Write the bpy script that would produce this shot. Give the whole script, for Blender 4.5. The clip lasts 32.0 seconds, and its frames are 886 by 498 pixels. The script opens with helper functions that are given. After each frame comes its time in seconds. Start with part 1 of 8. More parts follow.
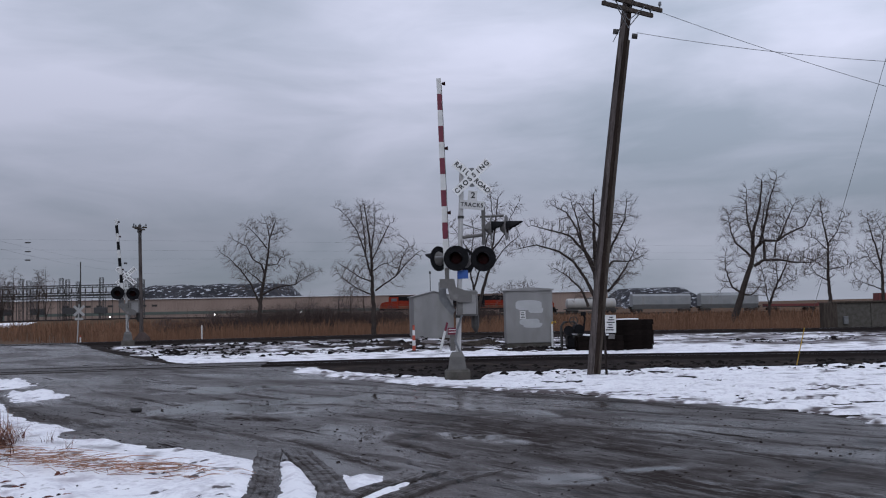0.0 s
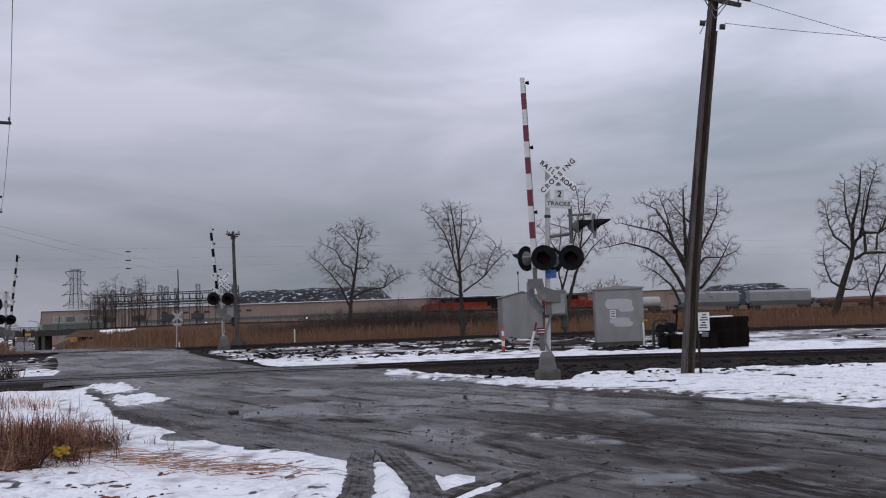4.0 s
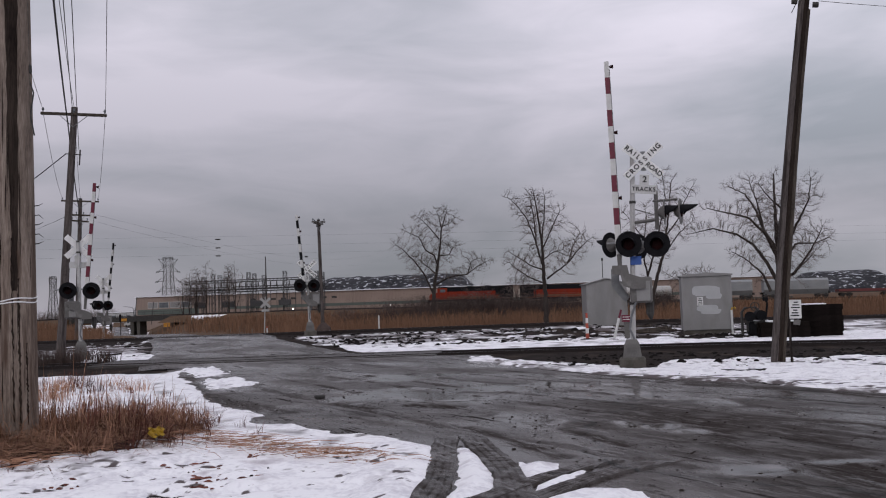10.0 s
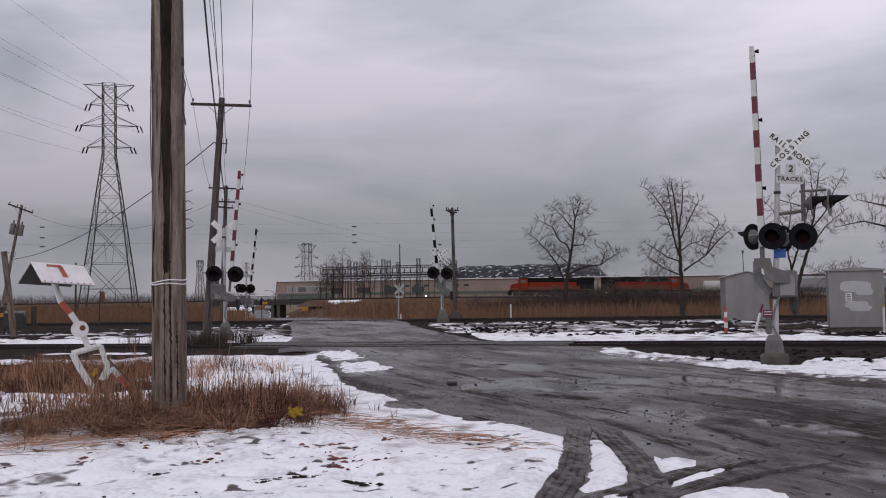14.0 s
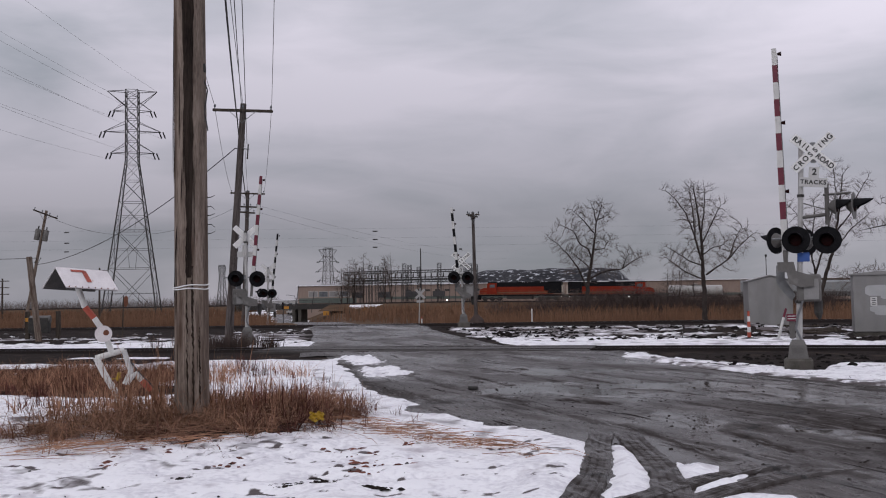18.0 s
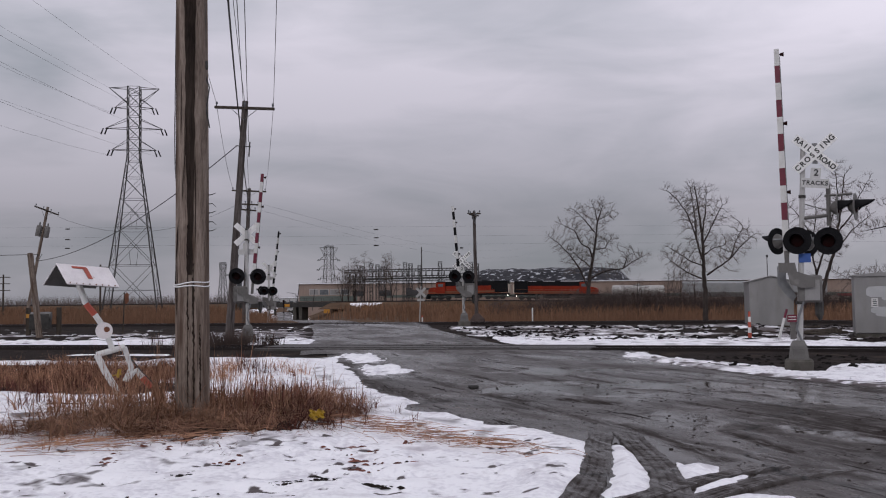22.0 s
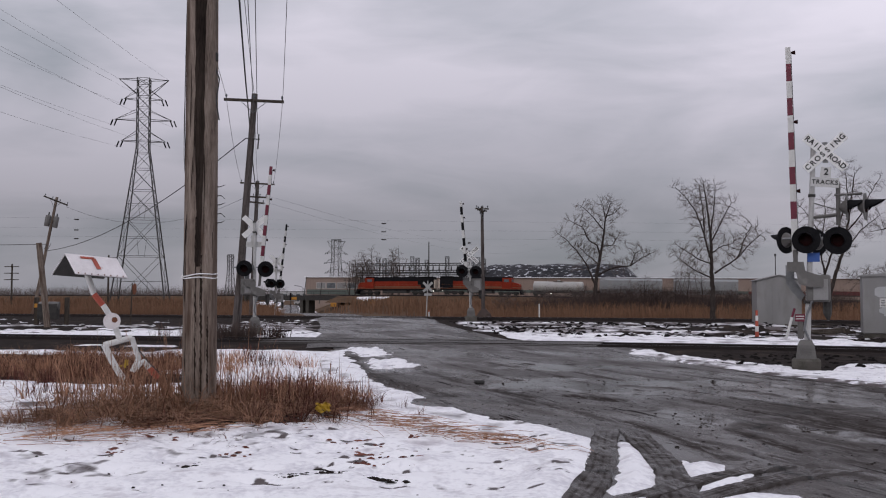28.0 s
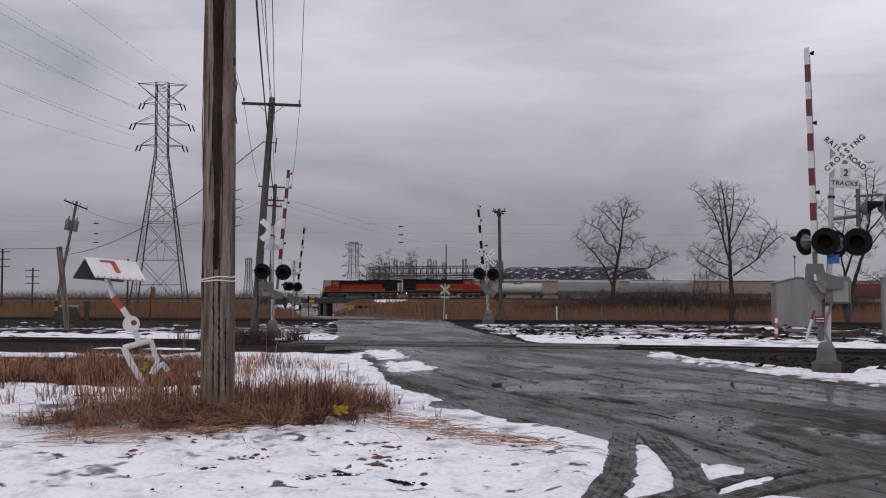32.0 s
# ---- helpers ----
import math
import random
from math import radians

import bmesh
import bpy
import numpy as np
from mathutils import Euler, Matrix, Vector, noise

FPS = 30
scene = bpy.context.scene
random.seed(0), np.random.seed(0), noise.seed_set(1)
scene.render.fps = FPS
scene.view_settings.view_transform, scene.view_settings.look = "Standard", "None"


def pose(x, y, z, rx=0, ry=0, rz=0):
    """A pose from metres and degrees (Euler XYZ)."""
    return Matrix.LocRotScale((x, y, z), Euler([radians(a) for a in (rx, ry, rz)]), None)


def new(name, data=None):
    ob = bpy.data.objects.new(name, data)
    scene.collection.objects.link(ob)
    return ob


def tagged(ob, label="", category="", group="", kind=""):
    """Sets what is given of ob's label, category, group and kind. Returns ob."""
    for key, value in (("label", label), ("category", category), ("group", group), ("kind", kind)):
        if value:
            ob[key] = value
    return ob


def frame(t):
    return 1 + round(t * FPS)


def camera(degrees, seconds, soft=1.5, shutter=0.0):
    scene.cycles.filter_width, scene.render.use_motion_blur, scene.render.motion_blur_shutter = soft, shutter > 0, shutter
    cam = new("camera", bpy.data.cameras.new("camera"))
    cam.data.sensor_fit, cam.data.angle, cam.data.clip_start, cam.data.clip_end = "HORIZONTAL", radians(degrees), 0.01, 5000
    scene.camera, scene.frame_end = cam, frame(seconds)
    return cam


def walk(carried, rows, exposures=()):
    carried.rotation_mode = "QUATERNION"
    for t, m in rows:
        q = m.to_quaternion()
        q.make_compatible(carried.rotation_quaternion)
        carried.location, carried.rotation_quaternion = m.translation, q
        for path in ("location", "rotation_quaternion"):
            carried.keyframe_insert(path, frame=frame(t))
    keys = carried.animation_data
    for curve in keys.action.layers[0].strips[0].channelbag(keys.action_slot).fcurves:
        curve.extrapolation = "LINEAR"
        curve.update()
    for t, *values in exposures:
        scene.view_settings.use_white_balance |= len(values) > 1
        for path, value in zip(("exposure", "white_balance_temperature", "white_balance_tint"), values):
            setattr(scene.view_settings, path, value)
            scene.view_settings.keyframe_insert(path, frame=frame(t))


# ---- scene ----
# Plan: x right, y ahead, z up; the three railway lines run parallel, along u, and lie at distances p from the eye.
cam = camera(50.39, 32.0, soft=1.1)
PATH = [  # seconds, x, y, z, yaw, pitch, roll
    (0, 0.018, -0.018, 1.757, -20.35, 3.65, -1.47),
    (0.5, 0.021, -0.014, 1.756, -18.71, 3.71, -1.72),
    (1, 0.021, -0.017, 1.756, -18.30, 3.75, -1.92),
    (1.5, 0.019, -0.023, 1.755, -17.61, 3.84, -2.02),
    (2, 0.019, -0.021, 1.754, -16.51, 3.84, -1.88),
    (2.5, 0.016, -0.025, 1.755, -16.08, 3.77, -1.45),
    (3, 0.018, -0.023, 1.753, -15.62, 3.83, -2.32),
    (3.5, 0.018, -0.023, 1.752, -15.29, 3.87, -2.43),
    (5.5, 0.015, -0.023, 1.756, -13.86, 3.78, -2.02),
    (6, 0.013, -0.024, 1.754, -13.43, 3.68, -1.56),
    (6.5, 0.015, -0.022, 1.752, -13.01, 3.75, -1.62),
    (7, 0.014, -0.022, 1.753, -12.66, 3.68, -1.84),
    (7.5, 0.015, -0.020, 1.754, -12.23, 3.63, -2.02),
    (8, 0.014, -0.024, 1.751, -11.87, 3.58, -2.03),
    (8.5, 0.019, -0.024, 1.755, -11.57, 3.51, -2.37),
    (9, 0.016, -0.031, 1.753, -11.19, 3.45, -2.67),
    (9.5, 0.017, -0.028, 1.750, -10.58, 3.45, -2.58),
    (10, 0.019, -0.023, 1.751, -9.96, 3.29, -2.25),
    (10.5, 0.018, -0.022, 1.752, -9.14, 3.45, -2.41),
    (11, 0.016, -0.016, 1.751, -8.29, 3.52, -3.22),
    (11.5, 0.010, -0.008, 1.753, -7.12, 3.33, -2.41),
    (12, 0.001, -0.004, 1.752, -5.16, 3.15, -2.01),
    (12.5, -0.000, -0.004, 1.744, -2.93, 3.14, -2.30),
    (13, -0.003, 0.007, 1.746, -2.04, 2.79, -1.78),
    (13.5, -0.003, 0.006, 1.748, -2.29, 2.86, -1.72),
    (14, -0.005, 0.005, 1.747, -1.89, 2.85, -1.01),
    (14.5, -0.008, 0.004, 1.747, -1.20, 2.91, -0.99),
    (15, -0.006, 0.009, 1.750, -0.87, 2.97, -1.03),
    (15.5, -0.008, 0.003, 1.753, -0.45, 3.02, -1.11),
    (17.5, -0.006, -0.002, 1.754, -0.49, 3.20, -1.20),
    (18, -0.004, 0.005, 1.750, -0.63, 3.14, -1.07),
    (18.5, -0.002, -0.001, 1.749, -0.69, 3.06, -1.05),
    (19, -0.001, 0.006, 1.749, -0.70, 3.08, -1.00),
    (19.5, -0.003, 0.003, 1.749, -0.70, 3.11, -1.04),
    (20, -0.002, 0.012, 1.747, -0.75, 3.11, -0.93),
    (20.5, -0.005, 0.011, 1.746, -0.74, 3.11, -0.84),
    (21, -0.007, 0.011, 1.743, -0.65, 3.11, -0.78),
    (21.5, -0.003, 0.013, 1.749, -0.56, 3.08, -0.78),
    (22, -0.006, 0.010, 1.751, -0.57, 3.06, -0.73),
    (22.5, -0.004, 0.007, 1.750, -0.58, 3.04, -0.64),
    (23, -0.008, 0.007, 1.752, -0.60, 3.03, -0.52),
    (23.5, -0.006, 0.009, 1.750, -0.58, 3.02, -0.54),
    (24, -0.007, 0.012, 1.749, -0.58, 2.99, -0.44),
    (24.5, -0.009, 0.012, 1.749, -0.50, 2.88, -0.35),
    (25, -0.006, 0.009, 1.747, -0.42, 2.84, -0.37),
    (25.5, -0.009, 0.017, 1.751, -0.37, 2.83, -0.33),
    (27.5, -0.010, 0.024, 1.748, -0.11, 2.76, -0.08),
    (28, -0.013, 0.017, 1.750, -0.12, 2.75, -0.00),
    (28.5, -0.013, 0.019, 1.748, -0.10, 2.71, 0.16),
    (29, -0.011, 0.010, 1.748, -0.06, 2.69, 0.16),
    (29.5, -0.010, 0.006, 1.750, -0.01, 2.67, 0.12),
    (30, -0.000, 0.000, 1.750, 0.00, 2.66, 0.00),
    (30.5, -0.003, 0.012, 1.750, -0.01, 2.73, -0.53),
    (31, -0.005, 0.008, 1.749, 0.12, 2.83, -0.49),
    (31.5, -0.004, 0.006, 1.749, 0.22, 2.87, -0.68),
    (32, -0.009, 0.010, 1.746, 0.93, 2.92, -0.10),
]


def aim(x, y, z, yaw, pitch, roll):
    return pose(x, y, z, 90 + pitch, 0, yaw) @ pose(0, 0, 0, 0, 0, roll)


LOOK = [(0.0, -0.08, 5750, 9.5), (3.0, -0.05, 5900, 10.5), (6.0, -0.02, 6150, 11.5), (11.0, -0.02, 6380, 13), (32.0, -0.02, 6380, 13)]  # seconds, stops, kelvin, tint
walk(cam, [(r[0], aim(*r[1:])) for r in PATH], LOOK)

# ---- light ----
world = bpy.data.worlds.new("overcast")
scene.world = world
world.use_nodes = True
wn, wl = world.node_tree.nodes, world.node_tree.links
wn.clear()


def wnode(kind, **kw):
    n = wn.new(kind)
    for k, v in kw.items():
        n.inputs[k].default_value = v
    return n


SUN_EL, SUN_AZ = radians(32), radians(200)
sky = wn.new("ShaderNodeTexSky")
sky.sky_type, sky.sun_disc, sky.sun_elevation, sky.sun_rotation = "NISHITA", False, SUN_EL, SUN_AZ
tc = wn.new("ShaderNodeTexCoord")
mapping = wn.new("ShaderNodeMapping")
mapping.inputs["Scale"].default_value = (1.0, 1.0, 3.6)
wl.new(tc.outputs["Generated"], mapping.inputs["Vector"])
cloud = wnode("ShaderNodeTexNoise", Scale=2.1, Detail=5.0, Roughness=0.46, Distortion=0.5)
wl.new(mapping.outputs[0], cloud.inputs["Vector"])
ramp = wn.new("ShaderNodeValToRGB")
ramp.color_ramp.elements[0].position, ramp.color_ramp.elements[0].color = 0.34, (0.335, 0.352, 0.387, 1)
ramp.color_ramp.elements[1].position, ramp.color_ramp.elements[1].color = 0.62, (0.615, 0.588, 0.648, 1)
wisp_map = wn.new("ShaderNodeMapping")
wisp_map.inputs["Scale"].default_value = (1.0, 1.0, 4.0)
wl.new(tc.outputs["Generated"], wisp_map.inputs["Vector"])
wisp = wnode("ShaderNodeTexNoise", Scale=6.5, Detail=7.0, Roughness=0.6, Distortion=0.8)
wl.new(wisp_map.outputs[0], wisp.inputs["Vector"])
ragged = wn.new("ShaderNodeMath")
ragged.operation = "MULTIPLY_ADD"
ragged.inputs[1].default_value, ragged.inputs[2].default_value = 0.17, -0.085
wl.new(wisp.outputs["Fac"], ragged.inputs[0])
torn = wn.new("ShaderNodeMath")
wl.new(cloud.outputs["Fac"], torn.inputs[0])
wl.new(ragged.outputs[0], torn.inputs[1])
wl.new(torn.outputs[0], ramp.inputs["Fac"])
# the cloud deck thins towards the zenith and is darker low down
sep = wn.new("ShaderNodeSeparateXYZ")
wl.new(tc.outputs["Generated"], sep.inputs[0])
rise = wn.new("ShaderNodeValToRGB")
for k, (at_, tone) in enumerate(((0.0, 0.72), (0.045, 0.73), (0.085, 0.68), (0.17, 1.0), (0.28, 1.32), (1.0, 1.85))):
    el = rise.color_ramp.elements[k] if k < 2 else rise.color_ramp.elements.new(at_)
    el.position, el.color = at_, (tone, tone, tone, 1)
wl.new(sep.outputs["Z"], rise.inputs["Fac"])
mul = wn.new("ShaderNodeMix")
mul.data_type, mul.blend_type = "RGBA", "MULTIPLY"
mul.inputs["Factor"].default_value = 1.0
wl.new(ramp.outputs["Color"], mul.inputs[6])
wl.new(rise.outputs["Color"], mul.inputs[7])
# the deck is thinner towards the east
side = wn.new("ShaderNodeMapRange")
side.interpolation_type = "SMOOTHSTEP"
for key, val in (("From Min", 0.05), ("From Max", 0.75), ("To Min", 0.97), ("To Max", 1.26)):
    side.inputs[key].default_value = val
wl.new(sep.outputs["X"], side.inputs["Value"])
deck = wn.new("ShaderNodeVectorMath")
deck.operation = "SCALE"
wl.new(mul.outputs[2], deck.inputs[0])
wl.new(side.outputs[0], deck.inputs["Scale"])
bg_sky = wnode("ShaderNodeBackground", Strength=0.05)
wl.new(sky.outputs["Color"], bg_sky.inputs["Color"])
bg_cloud = wnode("ShaderNodeBackground", Strength=0.95)
wl.new(deck.outputs[0], bg_cloud.inputs["Color"])
add = wn.new("ShaderNodeMixShader")
add.inputs["Fac"].default_value = 0.92
wl.new(bg_sky.outputs[0], add.inputs[1])
wl.new(bg_cloud.outputs[0], add.inputs[2])
out = wn.new("ShaderNodeOutputWorld")
wl.new(add.outputs[0], out.inputs["Surface"])

sun = new("sun", bpy.data.lights.new("sun", "SUN"))
sun.data.energy, sun.data.angle, sun.data.color = 0.6, radians(25), (1.0, 0.97, 0.94)
sun.rotation_euler = (radians(58), 0, radians(-20))

# ---- materials ----


def material(name, dark, light, scale=6.0, rough=0.8, metal=0.0, bump=0.3, fine=60.0, spread=(0.35, 0.65), stretch=(1, 1, 1),
             stain=None, stain_scale=1.2, stain_at=(0.55, 0.7), vary=0.0, object_space=True, bump_dist=0.02, spec=0.5, emit=None):
    """Two colours mixed by a coarse and a fine noise, with an optional third stain, bump and change from piece to piece."""
    m = bpy.data.materials.new(name)
    m.use_nodes = True
    nt = m.node_tree
    n, l = nt.nodes, nt.links
    b = n["Principled BSDF"]
    b.inputs["Roughness"].default_value, b.inputs["Metallic"].default_value = rough, metal
    b.inputs["Specular IOR Level"].default_value = spec
    co = n.new("ShaderNodeTexCoord")
    mp = n.new("ShaderNodeMapping")
    mp.inputs["Scale"].default_value = stretch
    l.new(co.outputs["Object"], mp.inputs["Vector"])
    a = n.new("ShaderNodeTexNoise")
    a.inputs["Scale"].default_value, a.inputs["Detail"].default_value = scale, 5
    f = n.new("ShaderNodeTexNoise")
    f.inputs["Scale"].default_value, f.inputs["Detail"].default_value = fine, 4
    l.new(mp.outputs[0], a.inputs["Vector"])
    l.new(mp.outputs[0], f.inputs["Vector"])
    mean = n.new("ShaderNodeMath")
    mean.operation = "MULTIPLY_ADD"
    mean.inputs[1].default_value, mean.inputs[2].default_value = 0.45, 0.0
    l.new(f.outputs["Fac"], mean.inputs[0])
    tot = n.new("ShaderNodeMath")
    tot.operation = "MULTIPLY_ADD"
    tot.inputs[1].default_value = 0.55
    l.new(a.outputs["Fac"], tot.inputs[0])
    l.new(mean.outputs[0], tot.inputs[2])
    r = n.new("ShaderNodeValToRGB")
    r.color_ramp.elements[0].position, r.color_ramp.elements[0].color = spread[0], (*dark, 1)
    r.color_ramp.elements[1].position, r.color_ramp.elements[1].color = spread[1], (*light, 1)
    l.new(tot.outputs[0], r.inputs["Fac"])
    colour = r.outputs["Color"]
    if stain:
        s = n.new("ShaderNodeTexNoise")
        s.inputs["Scale"].default_value, s.inputs["Detail"].default_value = stain_scale, 6
        l.new(mp.outputs[0], s.inputs["Vector"])
        sr = n.new("ShaderNodeValToRGB")
        sr.color_ramp.elements[0].position, sr.color_ramp.elements[1].position = stain_at
        l.new(s.outputs["Fac"], sr.inputs["Fac"])
        mx = n.new("ShaderNodeMix")
        mx.data_type = "RGBA"
        mx.inputs[7].default_value = (*stain, 1)
        l.new(sr.outputs["Color"], mx.inputs["Factor"])
        l.new(colour, mx.inputs[6])
        colour = mx.outputs[2]
    if vary:
        oi = n.new("ShaderNodeObjectInfo")
        geo = n.new("ShaderNodeNewGeometry")
        sm = n.new("ShaderNodeMath")
        sm.operation = "ADD"
        l.new(oi.outputs["Random"], sm.inputs[0])
        l.new(geo.outputs["Random Per Island"], sm.inputs[1])
        rg = n.new("ShaderNodeMapRange")
        rg.inputs["From Max"].default_value = 2.0
        rg.inputs["To Min"].default_value, rg.inputs["To Max"].default_value = 1 - vary, 1 + vary
        l.new(sm.outputs[0], rg.inputs["Value"])
        hs = n.new("ShaderNodeHueSaturation")
        l.new(rg.outputs[0], hs.inputs["Value"])
        l.new(colour, hs.inputs["Color"])
        colour = hs.outputs[0]
    l.new(colour, b.inputs["Base Color"])
    if bump:
        bp = n.new("ShaderNodeBump")
        bp.inputs["Strength"].default_value, bp.inputs["Distance"].default_value = bump, bump_dist
        l.new(tot.outputs[0], bp.inputs["Height"])
        l.new(bp.outputs[0], b.inputs["Normal"])
    if emit:
        b.inputs["Emission Color"].default_value, b.inputs["Emission Strength"].default_value = (*emit[0], 1), emit[1]
    return m


M = {}
M["wood_pole"] = material("wood_pole", (0.085, 0.064, 0.052), (0.30, 0.245, 0.205), 3.0, 0.9, bump=0.9, fine=26, stretch=(4, 4, 0.35), stain=(0.085, 0.058, 0.045), stain_scale=2.2, stain_at=(0.5, 0.68), bump_dist=0.03, spec=0.08)
M["wood_pole_dark"] = material("wood_pole_dark", (0.022, 0.018, 0.016), (0.10, 0.080, 0.070), 3.0, 0.9, bump=0.9, fine=26, stretch=(4, 4, 0.35), stain=(0.02, 0.016, 0.015), stain_scale=2.2, stain_at=(0.48, 0.62), bump_dist=0.03, spec=0.08)
M["wood_pole_grey"] = material("wood_pole_grey", (0.045, 0.038, 0.036), (0.150, 0.130, 0.122), 3.0, 0.9, bump=0.9, fine=26, stretch=(4, 4, 0.35), stain=(0.04, 0.033, 0.031), stain_scale=2.2, stain_at=(0.5, 0.66), bump_dist=0.03, spec=0.08)
M["creosote"] = material("creosote", (0.012, 0.009, 0.008), (0.045, 0.034, 0.028), 3.0, 0.85, bump=0.8, fine=26, stretch=(4, 4, 0.35), bump_dist=0.03, spec=0.04)
M["wood_dark"] = material("wood_dark", (0.03, 0.024, 0.02), (0.09, 0.075, 0.062), 4.0, 0.9, bump=0.6, fine=30, stretch=(3, 3, 0.4), spec=0.12)
M["grey_paint"] = material("grey_paint", (0.080, 0.075, 0.071), (0.140, 0.134, 0.127), 2.5, 0.6, bump=0.1, stain=(0.20, 0.195, 0.185), stain_scale=3.0, stain_at=(0.58, 0.75))
M["silver_paint"] = material("silver_paint", (0.195, 0.191, 0.188), (0.270, 0.266, 0.262), 1.5, 0.5, 0.15, bump=0.08, stain=(0.19, 0.185, 0.175), stain_scale=1.2, stretch=(1, 1, 0.4))
M["mast_paint"] = material("mast_paint", (0.34, 0.335, 0.33), (0.52, 0.515, 0.505), 3.0, 0.6, bump=0.1, stain=(0.15, 0.125, 0.10), stain_scale=4.0, stretch=(1, 1, 0.4))
M["patch_paint"] = material("patch_paint", (0.38, 0.385, 0.39), (0.45, 0.455, 0.46), 3.0, 0.6, bump=0.05)
M["white_paint"] = material("white_paint", (0.50, 0.50, 0.49), (0.70, 0.70, 0.68), 4.0, 0.55, bump=0.1, stain=(0.42, 0.40, 0.37), stain_scale=5.0, stain_at=(0.6, 0.78))
M["sign_white"] = material("sign_white", (0.70, 0.70, 0.69), (0.84, 0.84, 0.83), 4.0, 0.5, bump=0.05, stain=(0.50, 0.48, 0.46), stain_scale=6.0, stain_at=(0.62, 0.8))
M["white_old"] = material("white_old", (0.30, 0.30, 0.295), (0.42, 0.42, 0.41), 4.0, 0.7, bump=0.1)
M["red_paint"] = material("red_paint", (0.095, 0.006, 0.021), (0.155, 0.010, 0.032), 6.0, 0.5, bump=0.05)
M["orange_paint"] = material("orange_paint", (0.30, 0.050, 0.03), (0.40, 0.075, 0.04), 6.0, 0.6, bump=0.1)
M["black_paint"] = material("black_paint", (0.007, 0.007, 0.008), (0.016, 0.016, 0.018), 5.0, 0.7, bump=0.1, spec=0.06)
M["sign_dull"] = material("sign_dull", (0.46, 0.46, 0.455), (0.58, 0.58, 0.57), 4.0, 0.6, bump=0.05, stain=(0.34, 0.33, 0.31), stain_scale=6.0, stain_at=(0.58, 0.8))
M["letter"] = material("letter", (0.015, 0.015, 0.016), (0.025, 0.025, 0.025), 5.0, 0.6, bump=0)
M["lens_red"] = material("lens_red", (0.010, 0.003, 0.003), (0.022, 0.004, 0.004), 20.0, 0.35, bump=0.05, spec=0.08)
M["concrete"] = material("concrete", (0.060, 0.056, 0.048), (0.12, 0.113, 0.10), 5.0, 0.9, bump=0.6, fine=45, stain=(0.11, 0.10, 0.09), stain_scale=2.0, spec=0.08)
M["rail_steel"] = material("rail_steel", (0.012, 0.008, 0.008), (0.028, 0.019, 0.017), 5.0, 0.6, 0.3, bump=0.2)
M["rail_head"] = material("rail_head", (0.05, 0.048, 0.055), (0.09, 0.085, 0.095), 9.0, 0.35, 0.9, bump=0.05)
M["tie"] = material("tie", (0.008, 0.0065, 0.006), (0.028, 0.022, 0.019), 4.0, 0.9, bump=0.6, vary=0.3, spec=0.04)
M["ballast"] = material("ballast", (0.006, 0.0052, 0.005), (0.030, 0.027, 0.026), 22.0, 0.95, bump=1.0, fine=70, bump_dist=0.05, vary=0.25, spec=0.02)
M["steel_dark"] = material("steel_dark", (0.02, 0.019, 0.018), (0.06, 0.056, 0.052), 6.0, 0.6, 0.3, bump=0.2)
M["steel_grey"] = material("steel_grey", (0.13, 0.135, 0.14), (0.24, 0.245, 0.25), 6.0, 0.5, 0.6, bump=0.15)
M["gantry_steel"] = material("gantry_steel", (0.045, 0.044, 0.045), (0.10, 0.098, 0.10), 6.0, 0.7, 0.2, bump=0.1, spec=0.2)
M["wire"] = material("wire", (0.02, 0.02, 0.02), (0.05, 0.05, 0.05), 8.0, 0.6, bump=0)
M["bark"] = material("bark", (0.026, 0.021, 0.019), (0.075, 0.062, 0.056), 5.0, 0.95, bump=0.6, fine=30, stretch=(2, 2, 0.6), spec=0.12)
M["twig"] = material("twig", (0.075, 0.060, 0.055), (0.15, 0.122, 0.112), 5.0, 0.95, bump=0, spec=0.12)
M["reed"] = material("reed", (0.106, 0.059, 0.038), (0.206, 0.119, 0.074), 0.12, 0.9, bump=0, vary=0.5, spec=0.08)
M["grass_dry"] = material("grass_dry", (0.14, 0.068, 0.042), (0.37, 0.212, 0.135), 2.0, 0.85, bump=0, vary=0.9, spec=0.12)
M["weed_brown"] = material("weed_brown", (0.056, 0.023, 0.019), (0.175, 0.071, 0.054), 3.0, 0.9, bump=0, vary=0.8, spec=0.12)
M["brush"] = material("brush", (0.040, 0.030, 0.027), (0.095, 0.072, 0.064), 0.6, 0.95, bump=0, vary=0.3, spec=0.05)
M["field"] = material("field", (0.055, 0.034, 0.021), (0.125, 0.078, 0.047), 0.35, 0.95, bump=0.5, fine=8.0, spec=0.08)
# the grey third colour paints in soft shading of the trodden, uneven snow
M["snow"] = material("snow", (0.62, 0.61, 0.65), (0.85, 0.85, 0.87), 2.6, 0.7, bump=0.8, fine=16, bump_dist=0.05, spread=(0.36, 0.52), stain=(0.46, 0.43, 0.46), stain_scale=3.0, stain_at=(0.57, 0.76))
M["warehouse"] = material("warehouse", (0.235, 0.175, 0.145), (0.295, 0.225, 0.188), 0.12, 0.85, bump=0.1, fine=2.0, stretch=(1, 1, 0.2))
M["roof_snow"] = material("roof_snow", (0.72, 0.72, 0.76), (0.84, 0.84, 0.87), 0.3, 0.8, bump=0)
M["green_paint"] = material("green_paint", (0.085, 0.105, 0.092), (0.11, 0.13, 0.115), 0.4, 0.8, bump=0)
M["glass_dark"] = material("glass_dark", (0.05, 0.06, 0.07), (0.16, 0.17, 0.18), 0.8, 0.15, bump=0)
